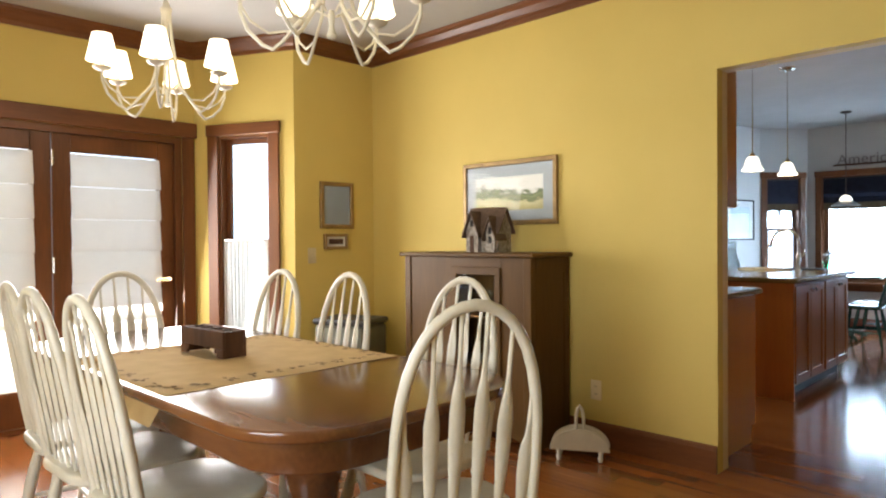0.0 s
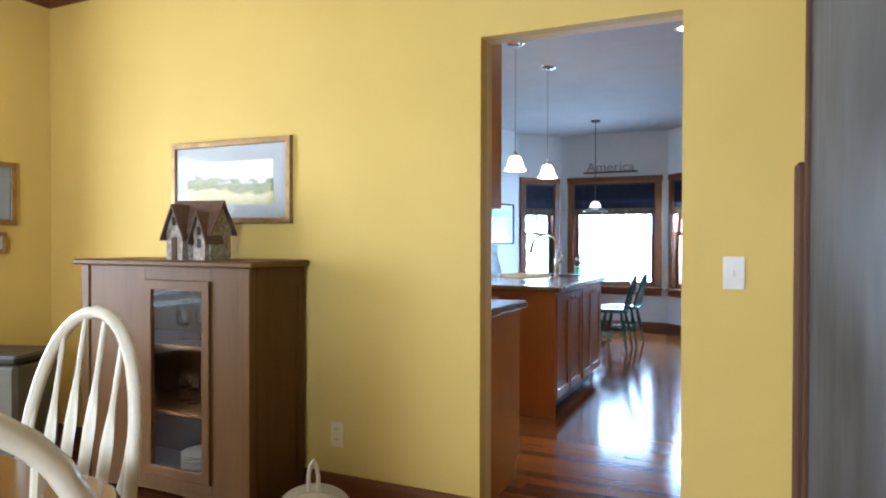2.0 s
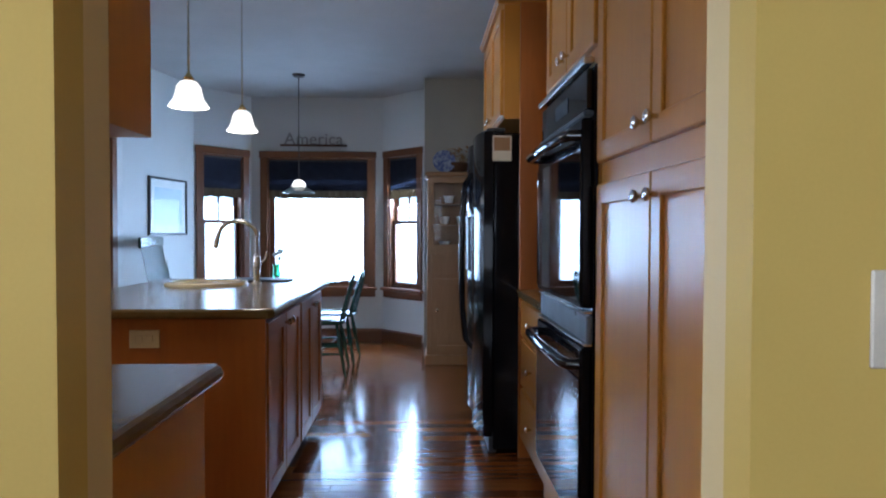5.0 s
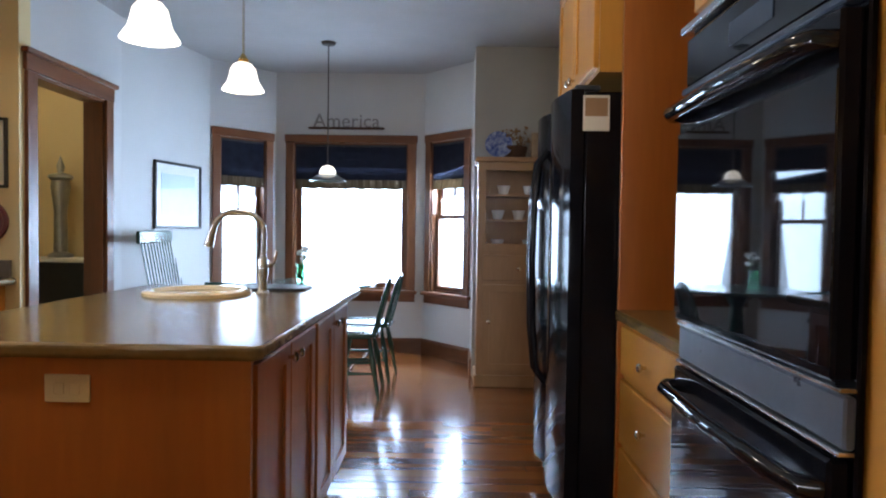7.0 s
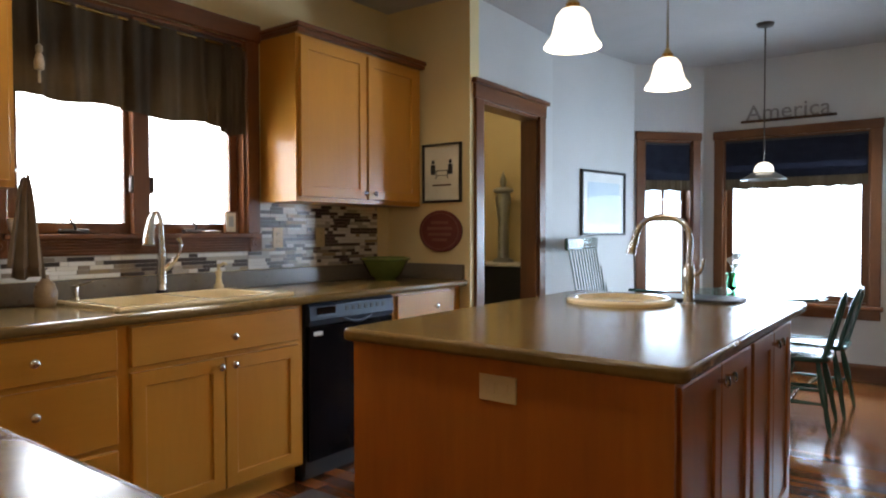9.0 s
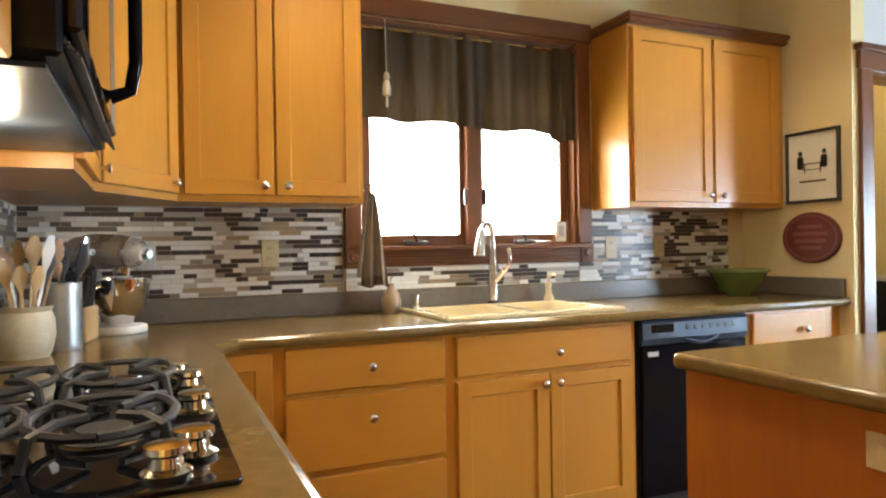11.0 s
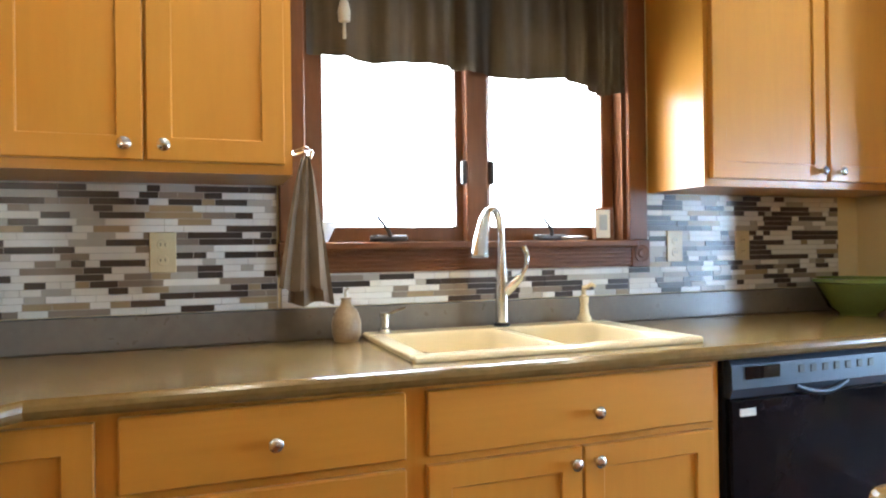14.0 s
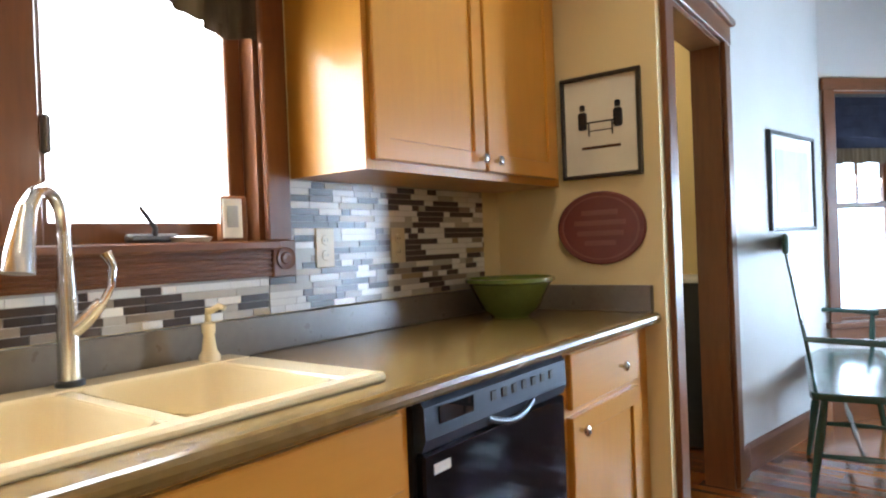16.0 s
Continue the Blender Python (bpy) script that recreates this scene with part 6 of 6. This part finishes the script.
part("hook", tube([(-0.03, 0.02, 1.42), (0.0, 0.0, 1.43), (0.012, -0.01, 1.42), (0.005, -0.015, 1.405)], 0.008, 8), M_GLASS, tw, smooth=True)
wb_ = lathe([(0, 0), (0.025, 0), (0.03, 0.01), (0.046, 0.045), (0.048, 0.062), (0.043, 0.062), (0.038, 0.03), (0, 0.012)], 24)
solid("white_bowl", wb_, M_WHITE, "small white pottery bowl on the window sill", "bowl", at=pose(-2.71, 1.485, 1.19), smooth=True)
ck = thing("desk_clock", "small wooden clock with a pale face on the sill", "clock", at=pose(-2.71, 2.50, 1.19, 0, 0, 78))
part("case", bm_box(-0.035, 0.035, 0.0, 0.035, 0, 0.115, 0.004), M_OAKDARK, ck)
part("face", bm_box(-0.033, 0.018, -0.004, 0.001, 0.008, 0.108, 0.002), M_PAPER, ck)
part("window", bm_box(-0.022, 0.006, -0.006, -0.003, 0.035, 0.09), M_TIN, ck)
solid("pebble_dish", lathe([(0, 0), (0.05, 0), (0.06, 0.012), (0.04, 0.016), (0, 0.014)], 20, sx=0.6), M_POT, "small brown dish on the window sill", "dish", at=pose(-2.725, 2.38, 1.19), smooth=True)

for y, lab in ((0.57, "pale grey outlet on the tiled backsplash"), (1.045, "cream outlet on the tiled backsplash"), (2.80, "cream switch on the tiled backsplash"), (3.12, "cream outlet on the tiled backsplash")):
    switch_plate("wall_outlet", pose(-2.711, y, 1.165, 0, 0, 90), lab, "outlet", M_PLATE if y > 0.6 else M_WHITEPLATE)

# ---- range wall
ck = thing("cooktop", "black gas cooktop with cast iron grates and brassy chrome knobs", "cooktop", at=pose(-1.52, 0.20, 0.898))
part("glass", prism(rrect(0, 0.82, 0, 0.49, 0.012), 0.0, 0.008, bevel=0.002), M_BLACKGLASS, ck)
for i, (cx, cy) in enumerate(((0.19, 0.125), (0.19, 0.33), (0.56, 0.125), (0.56, 0.325))):
    part("burner", lathe([(0.05, 0.008), (0.055, 0.014), (0.04, 0.02), (0.038, 0.028), (0, 0.03)], 24, cx=cx, cy=cy), M_CAST, ck, smooth=True)
    part("burner_ring", lathe([(0.062, 0.008), (0.064, 0.012), (0.057, 0.013), (0.055, 0.008)], 28, cx=cx, cy=cy), M_CHROME, ck, smooth=True)
    b = bmesh.new()
    for a in range(4):
        ca, sa = math.cos(radians(90 * a + 45)), math.sin(radians(90 * a + 45))
        tube([(cx + 0.03 * ca, cy + 0.03 * sa, 0.048), (cx + 0.09 * ca, cy + 0.08 * sa, 0.052), (cx + 0.16 * ca, cy + 0.115 * sa, 0.046), (cx + 0.175 * ca, cy + 0.125 * sa, 0.008)], 0.0075, 6, b)
    tube([(cx + 0.135 * math.cos(t), cy + 0.098 * math.sin(t), 0.046) for t in [k * 0.3927 for k in range(17)]], 0.0072, 6, b)
    part("grate", b, M_CAST, ck, smooth=True)
for x, y in ((0.765, 0.405), (0.70, 0.44), (0.46, 0.455), (0.245, 0.455), (0.15, 0.43)):
    part("knob", lathe([(0.029, 0.008), (0.031, 0.014), (0.021, 0.02), (0.019, 0.032), (0.028, 0.038), (0.027, 0.046), (0, 0.048)], 20, cx=x, cy=y), M_KNOB, ck, smooth=True)
mw = thing("microwave", "black over-the-range microwave with a curved handle", "microwave", at=south(-0.72, 0.505))
part("body", bm_box(0.0, 0.76, 0.0, 0.365, 1.40, 1.91, 0.006), M_BLACK, mw)
part("door", bm_box(0.005, 0.57, -0.02, 0.0, 1.43, 1.90, 0.006), M_BLACKGLASS, mw)
part("control_panel", bm_box(0.575, 0.755, -0.02, 0.0, 1.43, 1.90, 0.005), M_BLACKMAT, mw)
part("handle", tube([(0.54, -0.02, 1.47), (0.54, -0.055, 1.485), (0.54, -0.065, 1.54), (0.54, -0.065, 1.80), (0.54, -0.055, 1.855), (0.54, -0.02, 1.87)], 0.013, 10), M_BLACK, mw, smooth=True)
vb = bmesh.new()
for k in range(5):
    bm_box(0.01, 0.75, -0.018 + 0.004 * k, -0.012 + 0.004 * k, 1.402 + 0.005 * k, 1.405 + 0.005 * k, bm=vb)
part("vent_grille", vb, M_BLACKMAT, mw)
part("lamp_lens", bm_box(0.30, 0.46, 0.08, 0.20, 1.395, 1.401), M_BULB, mw)
part("underside", bm_box(0.03, 0.73, 0.02, 0.345, 1.392, 1.399), M_SILVERGREY, mw)
bulb(-1.1, 0.36, 1.37, 3.5, 0.04, (1, 0.8, 0.55))

cr = thing("utensil_crock", "pale stoneware crock full of wooden spoons", "crock", at=pose(-1.985, 0.272, 0.898))
part("crock", lathe([(0, 0), (0.058, 0), (0.064, 0.012), (0.075, 0.06), (0.073, 0.10), (0.064, 0.125), (0.07, 0.14), (0.063, 0.14), (0.058, 0.12), (0, 0.02)], 28), M_STONEWARE, cr, smooth=True)
rnd = random.Random(4)
for k in range(11):
    a = k * 0.571
    d = 0.02 + 0.03 * rnd.random()
    p0 = Vector((d * 0.5 * math.cos(a), d * 0.5 * math.sin(a), 0.03))
    hh = rnd.uniform(0.24, 0.34)
    p1 = Vector((2.4 * d * math.cos(a), 2.4 * d * math.sin(a), hh))
    w = rnd.choice((0.02, 0.026, 0.03))
    mt = (M_SPOON, M_SPOON, M_WHITE, M_BLACKMAT, M_PINE)[k % 5]
    part("utensil", tube([p0, p0.lerp(p1, 0.68), p0.lerp(p1, 0.74), p0.lerp(p1, 0.86), p1], [0.0055, 0.0055, 0.012, w, 0.010], 10, flat=0.35), mt, cr, smooth=True)
ca = thing("ribbed_canister", "ribbed grey-green canister with kitchen tools", "canister", at=pose(-2.12, 0.345, 0.898))
prof = [(0, 0), (0.053, 0)]
for k in range(9):
    prof += [(0.056, 0.01 + 0.02 * k), (0.0535, 0.02 + 0.02 * k)]
prof += [(0.055, 0.195), (0.05, 0.195), (0.05, 0.02), (0, 0.02)]
part("canister", lathe(prof, 28), M_TIN, ca, smooth=True)
for k in range(6):
    a = k * 1.05
    p1 = (0.075 * math.cos(a), 0.075 * math.sin(a), 0.29 + 0.02 * (k % 3))
    part("utensil", tube([(0.01 * math.cos(a), 0.01 * math.sin(a), 0.03), (0.05 * math.cos(a), 0.05 * math.sin(a), 0.21), (0.065 * math.cos(a), 0.065 * math.sin(a), 0.25), p1], [0.005, 0.005, 0.022, 0.012], 10, flat=0.3), M_BLACKMAT if k % 2 else M_CHROME, ca, smooth=True)
kb = thing("knife_block", "wooden knife block filled with black-handled knives", "knife block", at=pose(-2.29, 0.365, 0.898, 0, 0, 80))
part("block", bm_box(-0.05, 0.05, -0.07, 0.07, 0, 0.11, 0.005), M_SPOON, kb)
for i in range(4):
    for j in range(3):
        x, y = -0.035 + 0.023 * i, -0.045 + 0.04 * j
        part("knife_handle", tube([(x, y, 0.105), (x + 0.01, y - 0.01, 0.16), (x + 0.02, y - 0.02, 0.21 + 0.015 * j)], [0.008, 0.010, 0.008], 8), M_BLACKMAT, kb, smooth=True)
mx = thing("stand_mixer", "silver stand mixer with a steel bowl", "mixer", at=pose(-2.50, 0.42, 0.898, 0, 0, 58))
part("foot", prism(rrect(-0.09, 0.16, -0.085, 0.085, 0.07), 0, 0.028, bevel=0.008), M_WHITE, mx, smooth=True)
part("column", tube([(-0.055, 0, 0.02), (-0.06, 0, 0.12), (-0.045, 0, 0.22)], [0.05, 0.042, 0.048], 16), M_SILVER, mx, smooth=True)
part("head", tube([(-0.11, 0, 0.275), (-0.09, 0, 0.28), (-0.02, 0, 0.285), (0.08, 0, 0.285), (0.15, 0, 0.28), (0.175, 0, 0.275)], [0.02, 0.055, 0.064, 0.06, 0.05, 0.03], 20), M_SILVER, mx, smooth=True)
part("hub", tube([(0.17, 0, 0.275), (0.195, 0, 0.275)], [0.02, 0.018], 14), M_CHROME, mx, smooth=True)
part("bowl", lathe([(0, 0.032), (0.045, 0.034), (0.05, 0.05), (0.085, 0.09), (0.10, 0.15), (0.103, 0.19), (0.098, 0.19), (0.09, 0.13), (0, 0.06)], 32, cx=0.075), M_CHROME, mx, smooth=True)
part("collar", tube([(0.085, 0, 0.23), (0.085, 0, 0.20)], [0.03, 0.026], 16), M_CHROME, mx, smooth=True)
part("bowl_handle", tube([(0.075, -0.10, 0.17), (0.075, -0.135, 0.16), (0.075, -0.14, 0.11), (0.075, -0.095, 0.09)], 0.006, 8), M_CHROME, mx, smooth=True)
part("trim_band", tube([(0.12, 0, 0.282), (0.13, 0, 0.281)], 0.0565, 20), M_CHROME, mx, smooth=True)
part("speed_knob", tube([(0.03, -0.06, 0.285), (0.03, -0.075, 0.285)], 0.012, 12), M_CHROME, mx, smooth=True)

# ---- breakfast corner
bn = thing("settle_bench", "glossy dark green spindle-back bench along the wall", "bench", at=pose(-1.68, 5.36, 0, 0, 0, -80))
BL = 0.64
part("seat", prism(rrect(-BL, BL, -0.20, 0.20, 0.06), 0.425, 0.46, bevel=0.01), M_GREEN, bn, smooth=True)
for sx in (-BL + 0.07, 0, BL - 0.07):
    for sy in (-1, 1):
        part("leg", tube([(sx, sy * 0.14, 0.43), (sx + 0.02 * (1 if sx > 0 else -1 if sx < 0 else 0), sy * 0.165, 0.25), (sx + 0.05 * (1 if sx > 0 else -1 if sx < 0 else 0), sy * 0.20, 0.0)], [0.015, 0.021, 0.012], 10), M_GREEN, bn, smooth=True)
    part("stretcher", tube([(sx, -0.175, 0.17), (sx, 0, 0.17), (sx, 0.175, 0.17)], [0.008, 0.014, 0.008], 8), M_GREEN, bn, smooth=True)
part("stretcher", tube([(-BL + 0.07, 0, 0.17), (-0.2, 0, 0.17), (0.2, 0, 0.17), (BL - 0.07, 0, 0.17)], [0.008, 0.014, 0.014, 0.008], 8), M_GREEN, bn, smooth=True)
part("crest_rail", bm_box(-BL - 0.06, BL + 0.06, -0.285, -0.26, 1.06, 1.15, 0.01), M_GREEN, bn)
for k in range(17):
    x = -BL + 0.05 + (2 * BL - 0.1) * k / 16
    part("spindle", tube([(x, -0.17, 0.45), (x * 1.03, -0.225, 0.78), (x * 1.06, -0.272, 1.07)], 0.0065, 6), M_GREEN, bn, smooth=True)
for sx in (-1, 1):
    part("arm", tube([(sx * (BL - 0.01), -0.21, 0.69), (sx * (BL + 0.01), 0.0, 0.685), (sx * BL, 0.19, 0.675)], [0.014, 0.016, 0.022], 10, flat=0.6), M_GREEN, bn, smooth=True)
    part("arm_post", tube([(sx * (BL - 0.03), 0.15, 0.45), (sx * (BL - 0.01), 0.155, 0.57), (sx * BL, 0.16, 0.68)], [0.011, 0.017, 0.011], 10), M_GREEN, bn, smooth=True)
gt = thing("breakfast_table", "round dark green breakfast table in the bay", "table", at=pose(-0.80, 5.55, 0))
part("tabletop", lathe([(0, 0.72), (0.46, 0.72), (0.475, 0.73), (0.47, 0.748), (0, 0.75)], 40), M_GREEN, gt, smooth=True)
part("pedestal", lathe([(0.06, 0.06), (0.07, 0.12), (0.045, 0.2), (0.06, 0.4), (0.05, 0.6), (0.1, 0.72)], 20), M_GREEN, gt, smooth=True)
for a in range(4):
    ca2, sa2 = math.cos(radians(90 * a + 45)), math.sin(radians(90 * a + 45))
    part("foot", tube([(0.03 * ca2, 0.03 * sa2, 0.11), (0.2 * ca2, 0.2 * sa2, 0.07), (0.32 * ca2, 0.32 * sa2, 0.02)], [0.035, 0.03, 0.02], 8), M_GREEN, gt, smooth=True)
gc = windsor("green_chair", "glossy dark green bow-back chair at the breakfast table", "chairs at the breakfast table", M_GREEN, top=0.83, at=pose(-0.43, 4.95, 0, 0, 0, -88))
copy_thing(gc, pose(-0.39, 5.45, 0, 0, 0, -92))
vs = thing("flower_vase", "green glass vase with white flowers on the table", "vase", at=pose(-0.95, 5.6, 0.75))
part("vase", lathe([(0, 0), (0.03, 0), (0.042, 0.04), (0.03, 0.10), (0.04, 0.14), (0.036, 0.14), (0.026, 0.10), (0.038, 0.04), (0, 0.006)], 20), glass_mat("green_glass", (0.3, 0.7, 0.45)), vs, smooth=True)
rnd = random.Random(8)
for k in range(9):
    a, r = rnd.uniform(0, 6.28), rnd.uniform(0.02, 0.09)
    p1 = (r * math.cos(a), r * math.sin(a), rnd.uniform(0.18, 0.28))
    st = part("stem", tube([(0, 0, 0.03), (p1[0] * 0.5, p1[1] * 0.5, 0.15), p1], 0.002, 5), M_BOWL, vs)
    fb = bmesh.new()
    bmesh.ops.create_icosphere(fb, subdivisions=2, radius=0.02)
    for v in fb.verts:
        v.co *= rnd.uniform(0.75, 1.2)
        v.co += Vector(p1)
    part("blossom", fb, M_WHITE, st, smooth=True)

# pine hutch
hu = thing("pine_hutch", "tall narrow pine hutch with a glazed upper door", "hutch", at=pose(0.475, 5.22, 0))
HW, HD = 0.62, 0.34
part("base", bm_box(-0.015, HW + 0.015, -0.015, HD, 0.0, 0.09, 0.006), M_PINE, hu)
part("lower_case", bm_box(0, HW, 0, HD, 0.09, 1.03, 0.003), M_PINE, hu)
f = shaker("lower_door", 0.04, HW - 0.04, 0.12, 0.78, M_PINE, hu, y=-0.018)
add_knob(f, 0.09, -0.018, 0.5)
f = part("drawer_front", bm_box(0.04, HW - 0.04, -0.018, 0.0, 0.81, 1.0, 0.004), M_PINE, hu)
add_knob(f, HW / 2, -0.018, 0.9)
b = bm_box(0, 0.02, 0.02, HD, 1.03, 1.70)
bm_box(HW - 0.02, HW, 0.02, HD, 1.03, 1.70, bm=b)
bm_box(0.02, HW - 0.02, HD - 0.012, HD, 1.03, 1.70, bm=b)
part("upper_case", b, M_PINE, hu)
b = ring(0, HW, 1.03, 1.70, 0.06, 0.0, 0.02, 0.003)
d = part("glazed_door", b, M_PINE, hu)
g = part("glass", bm_box(0.055, HW - 0.055, 0.008, 0.011, 1.085, 1.645), M_PICGLASS, d)
g.visible_shadow = False
for z in (1.26, 1.45):
    part("shelf", bm_box(0.02, HW - 0.02, 0.03, HD - 0.012, z, z + 0.012), M_PINE, hu)
part("cornice", bm_box(-0.02, HW + 0.02, -0.025, HD, 1.70, 1.74, 0.008), M_PINE, hu)
for x, z in ((0.16, 1.272), (0.32, 1.272), (0.46, 1.272), (0.2, 1.462), (0.4, 1.462), (0.16, 1.045), (0.4, 1.045)):
    solid("china_cup", lathe([(0, 0), (0.03, 0), (0.034, 0.01), (0.05, 0.07), (0.046, 0.07), (0.03, 0.012), (0, 0.01)], 18), M_WHITE, "white china cup behind the hutch glass", "cup", "china in the hutch", at=pose(0.475 + x, 5.38, z + 0.001), smooth=True)
solid("blue_plate", lathe([(0, 0), (0.06, 0), (0.10, 0.012), (0.105, 0.016), (0.06, 0.006), (0, 0.006)], 28), surface("blue_glaze", (0.05, 0.08, 0.28), 0.25, colour2=(0.3, 0.35, 0.5), scale=30), "blue patterned plate leaning on the hutch top", "plate", at=pose(0.63, 5.34, 1.845, 78, 0, 0), smooth=True)
bk = thing("wicker_basket", "brown basket of dried leaves on the hutch", "basket", at=pose(0.76, 5.40, 1.74))
part("basket", lathe([(0, 0), (0.08, 0), (0.10, 0.09), (0.095, 0.1), (0.085, 0.09), (0, 0.02)], 20), M_OLDWOOD, bk, smooth=True)
rnd = random.Random(12)
b = bmesh.new()
for k in range(70):
    p = Vector((rnd.gauss(0, 0.06), rnd.gauss(0, 0.05), rnd.uniform(0.08, 0.24)))
    q = [p + Vector((rnd.uniform(-1, 1), rnd.uniform(-1, 1), rnd.uniform(-1, 1))) * 0.028 for _ in range(3)]
    b.faces.new([b.verts.new(v) for v in (p, *q)])
part("dried_leaves", b, surface("dry_leaf", (0.20, 0.09, 0.04), 0.8, colour2=(0.28, 0.17, 0.06), scale=20), bk)["kind"] = "stuff"
solid("storage_box", bm_box(-0.1, 0.1, -0.08, 0.08, 0, 0.2, 0.006), M_POT, "brown box on top of the hutch", "box", at=pose(0.98, 5.40, 1.74))

# grey mat on the boards in front of the sink
mt_ = thing("floor_mat", "grey woven mat on the floor before the sink", "mat")
part("mat", prism(rrect(-2.03, -1.50, 1.55, 2.43, 0.03), 0.001, 0.010, bevel=0.003), cloth("grey_woven_mat", (0.13, 0.13, 0.14), (0.08, 0.08, 0.09), 220), mt_)
part("binding", tube([(x, y, 0.006) for x, y in rrect(-2.03, -1.50, 1.55, 2.43, 0.03)] + [(-2.03, 1.60, 0.006)], 0.005, 6), M_BLACKMAT, mt_)

# ---- the hall seen through the doorway
hc = thing("hall_console", "dark console with a white top in the hall", "console", at=pose(-2.25, 5.14, 0))
part("top", bm_box(-1.0, 0.0, 0.0, 0.35, 0.90, 0.93, 0.006), M_WHITE, hc)
part("body", bm_box(-0.98, -0.02, 0.02, 0.35, 0.0, 0.90, 0.004), M_BLACKMAT, hc)
hl = thing("tall_ornament", "tall slender grey metal ornament on the console", "ornament", at=pose(-2.78, 5.34, 0.93))
part("stem", lathe([(0, 0), (0.09, 0), (0.09, 0.02), (0.05, 0.04), (0.045, 0.35), (0.07, 0.55), (0.06, 0.60), (0.09, 0.62), (0.085, 0.64), (0.02, 0.66), (0.03, 0.71), (0.012, 0.76), (0, 0.80)], 20), M_TIN, hl, smooth=True)
# fill without a fixture, added to brighten the hall walls
bulb(-2.7, 4.6, 2.3, 6, 0.08, (1.0, 0.82, 0.55))

# ---------------------------------------------------------------- oak floor boards
fl = thing("floor", "glossy reddish oak strip floor", "floor", kind="structure")
BW = 0.083
rest = bmesh.new()
count = 0
rnd = random.Random(11)
BOARDS = {}
y = -4.6
while y < 6.56:
    west_end, east_end = (-3.56, 2.63) if y < 0.03 else (-3.36, 1.66)
    x = west_end - rnd.uniform(0, 0.9)
    while x < east_end:
        ln = rnd.choice((0.7, 0.95, 1.2, 1.5))
        if x < west_end or x + ln > east_end:
            bm_box(max(x, west_end), min(x + ln - 0.0015, east_end), y, y + BW - 0.0012, -0.014, -0.0001, bm=rest)
            x += ln
            continue
        near = (-1.8 < y < 5.4) and (-1.7 < x + ln / 2 < 1.3)
        if near and count < 300:
            if ln not in BOARDS:
                BOARDS[ln] = mesh_of("board", bm_box(0, ln - 0.0015, 0, BW - 0.0012, -0.014, 0, 0.0008), M_PLANK)
            o = new("board", BOARDS[ln])
            o.parent = fl
            o.matrix_basis = pose(x, y, rnd.uniform(-0.0003, 0.0))
            count += 1
        else:
            bm_box(x, x + ln - 0.0015, y, y + BW - 0.0012, -0.014, -0.0001, bm=rest)
        x += ln
    y += BW
o = part("boards", rest, M_PLANKI, fl, "reddish oak floor boards")
o["kind"] = "stuff"

# ---------------------------------------------------------------- mosaic backsplash
def mosaic(name, at, spans, label, limit):
    """Thin glass and stone strips in staggered rows. spans: (x0, x1, z0, z1); local x along the wall, the room on -y."""
    t = thing(name, label, "backsplash", kind="structure", at=at)
    back = bmesh.new()
    rest = bmesh.new()
    rnd = random.Random(21)
    n = 0
    for x0, x1, z0, z1 in spans:
        bm_box(x0, x1, -0.004, 0, z0, z1, bm=back)
        z = z0 + 0.001
        while z + 0.0175 <= z1:
            x = x0 + 0.001
            while x < x1 - 0.004:
                ln = rnd.choice((0.035, 0.05, 0.07, 0.09, 0.115, 0.15))
                e = min(x + ln, x1 - 0.001)
                if n < limit and e - x == ln:
                    key = round(ln, 3)
                    if key not in STRIPS:
                        STRIPS[key] = mesh_of("tile", bm_box(0, ln - 0.0018, -0.008, -0.003, 0, 0.0172, 0.0009), M_TILE)
                    o = new("tile", STRIPS[key])
                    o.parent = t
                    o.matrix_basis = pose(x, rnd.uniform(-0.0006, 0.0006), z)
                    n += 1
                else:
                    bm_box(x, e - 0.0018, -0.008 + rnd.uniform(-0.0005, 0.0005), -0.003, z, z + 0.0172, bm=rest)
                x = e
            z += 0.019
    part("grout", back, M_GROUT, t)
    r = part("tiles", rest, M_TILEI, t, "mosaic strips in browns, greys and cream")
    r["kind"] = "stuff"
    return t


STRIPS = {}
mosaic("backsplash_west", pose(-2.7185, 0.0, 0, 0, 0, 90), [(2.60, 3.632, 0.994, 1.36), (1.37, 2.60, 0.994, 1.094), (0.14, 1.36, 0.994, 1.36)],
       "mosaic backsplash of brown, grey and cream glass strips", 300)
mosaic("backsplash_south", pose(-0.06, 0.1315, 0, 0, 0, 180), [(0.0, 2.655, 0.994, 1.36), (0.66, 1.43, 1.36, 1.40)], "mosaic backsplash of brown, grey and cream glass strips behind the range", 0)
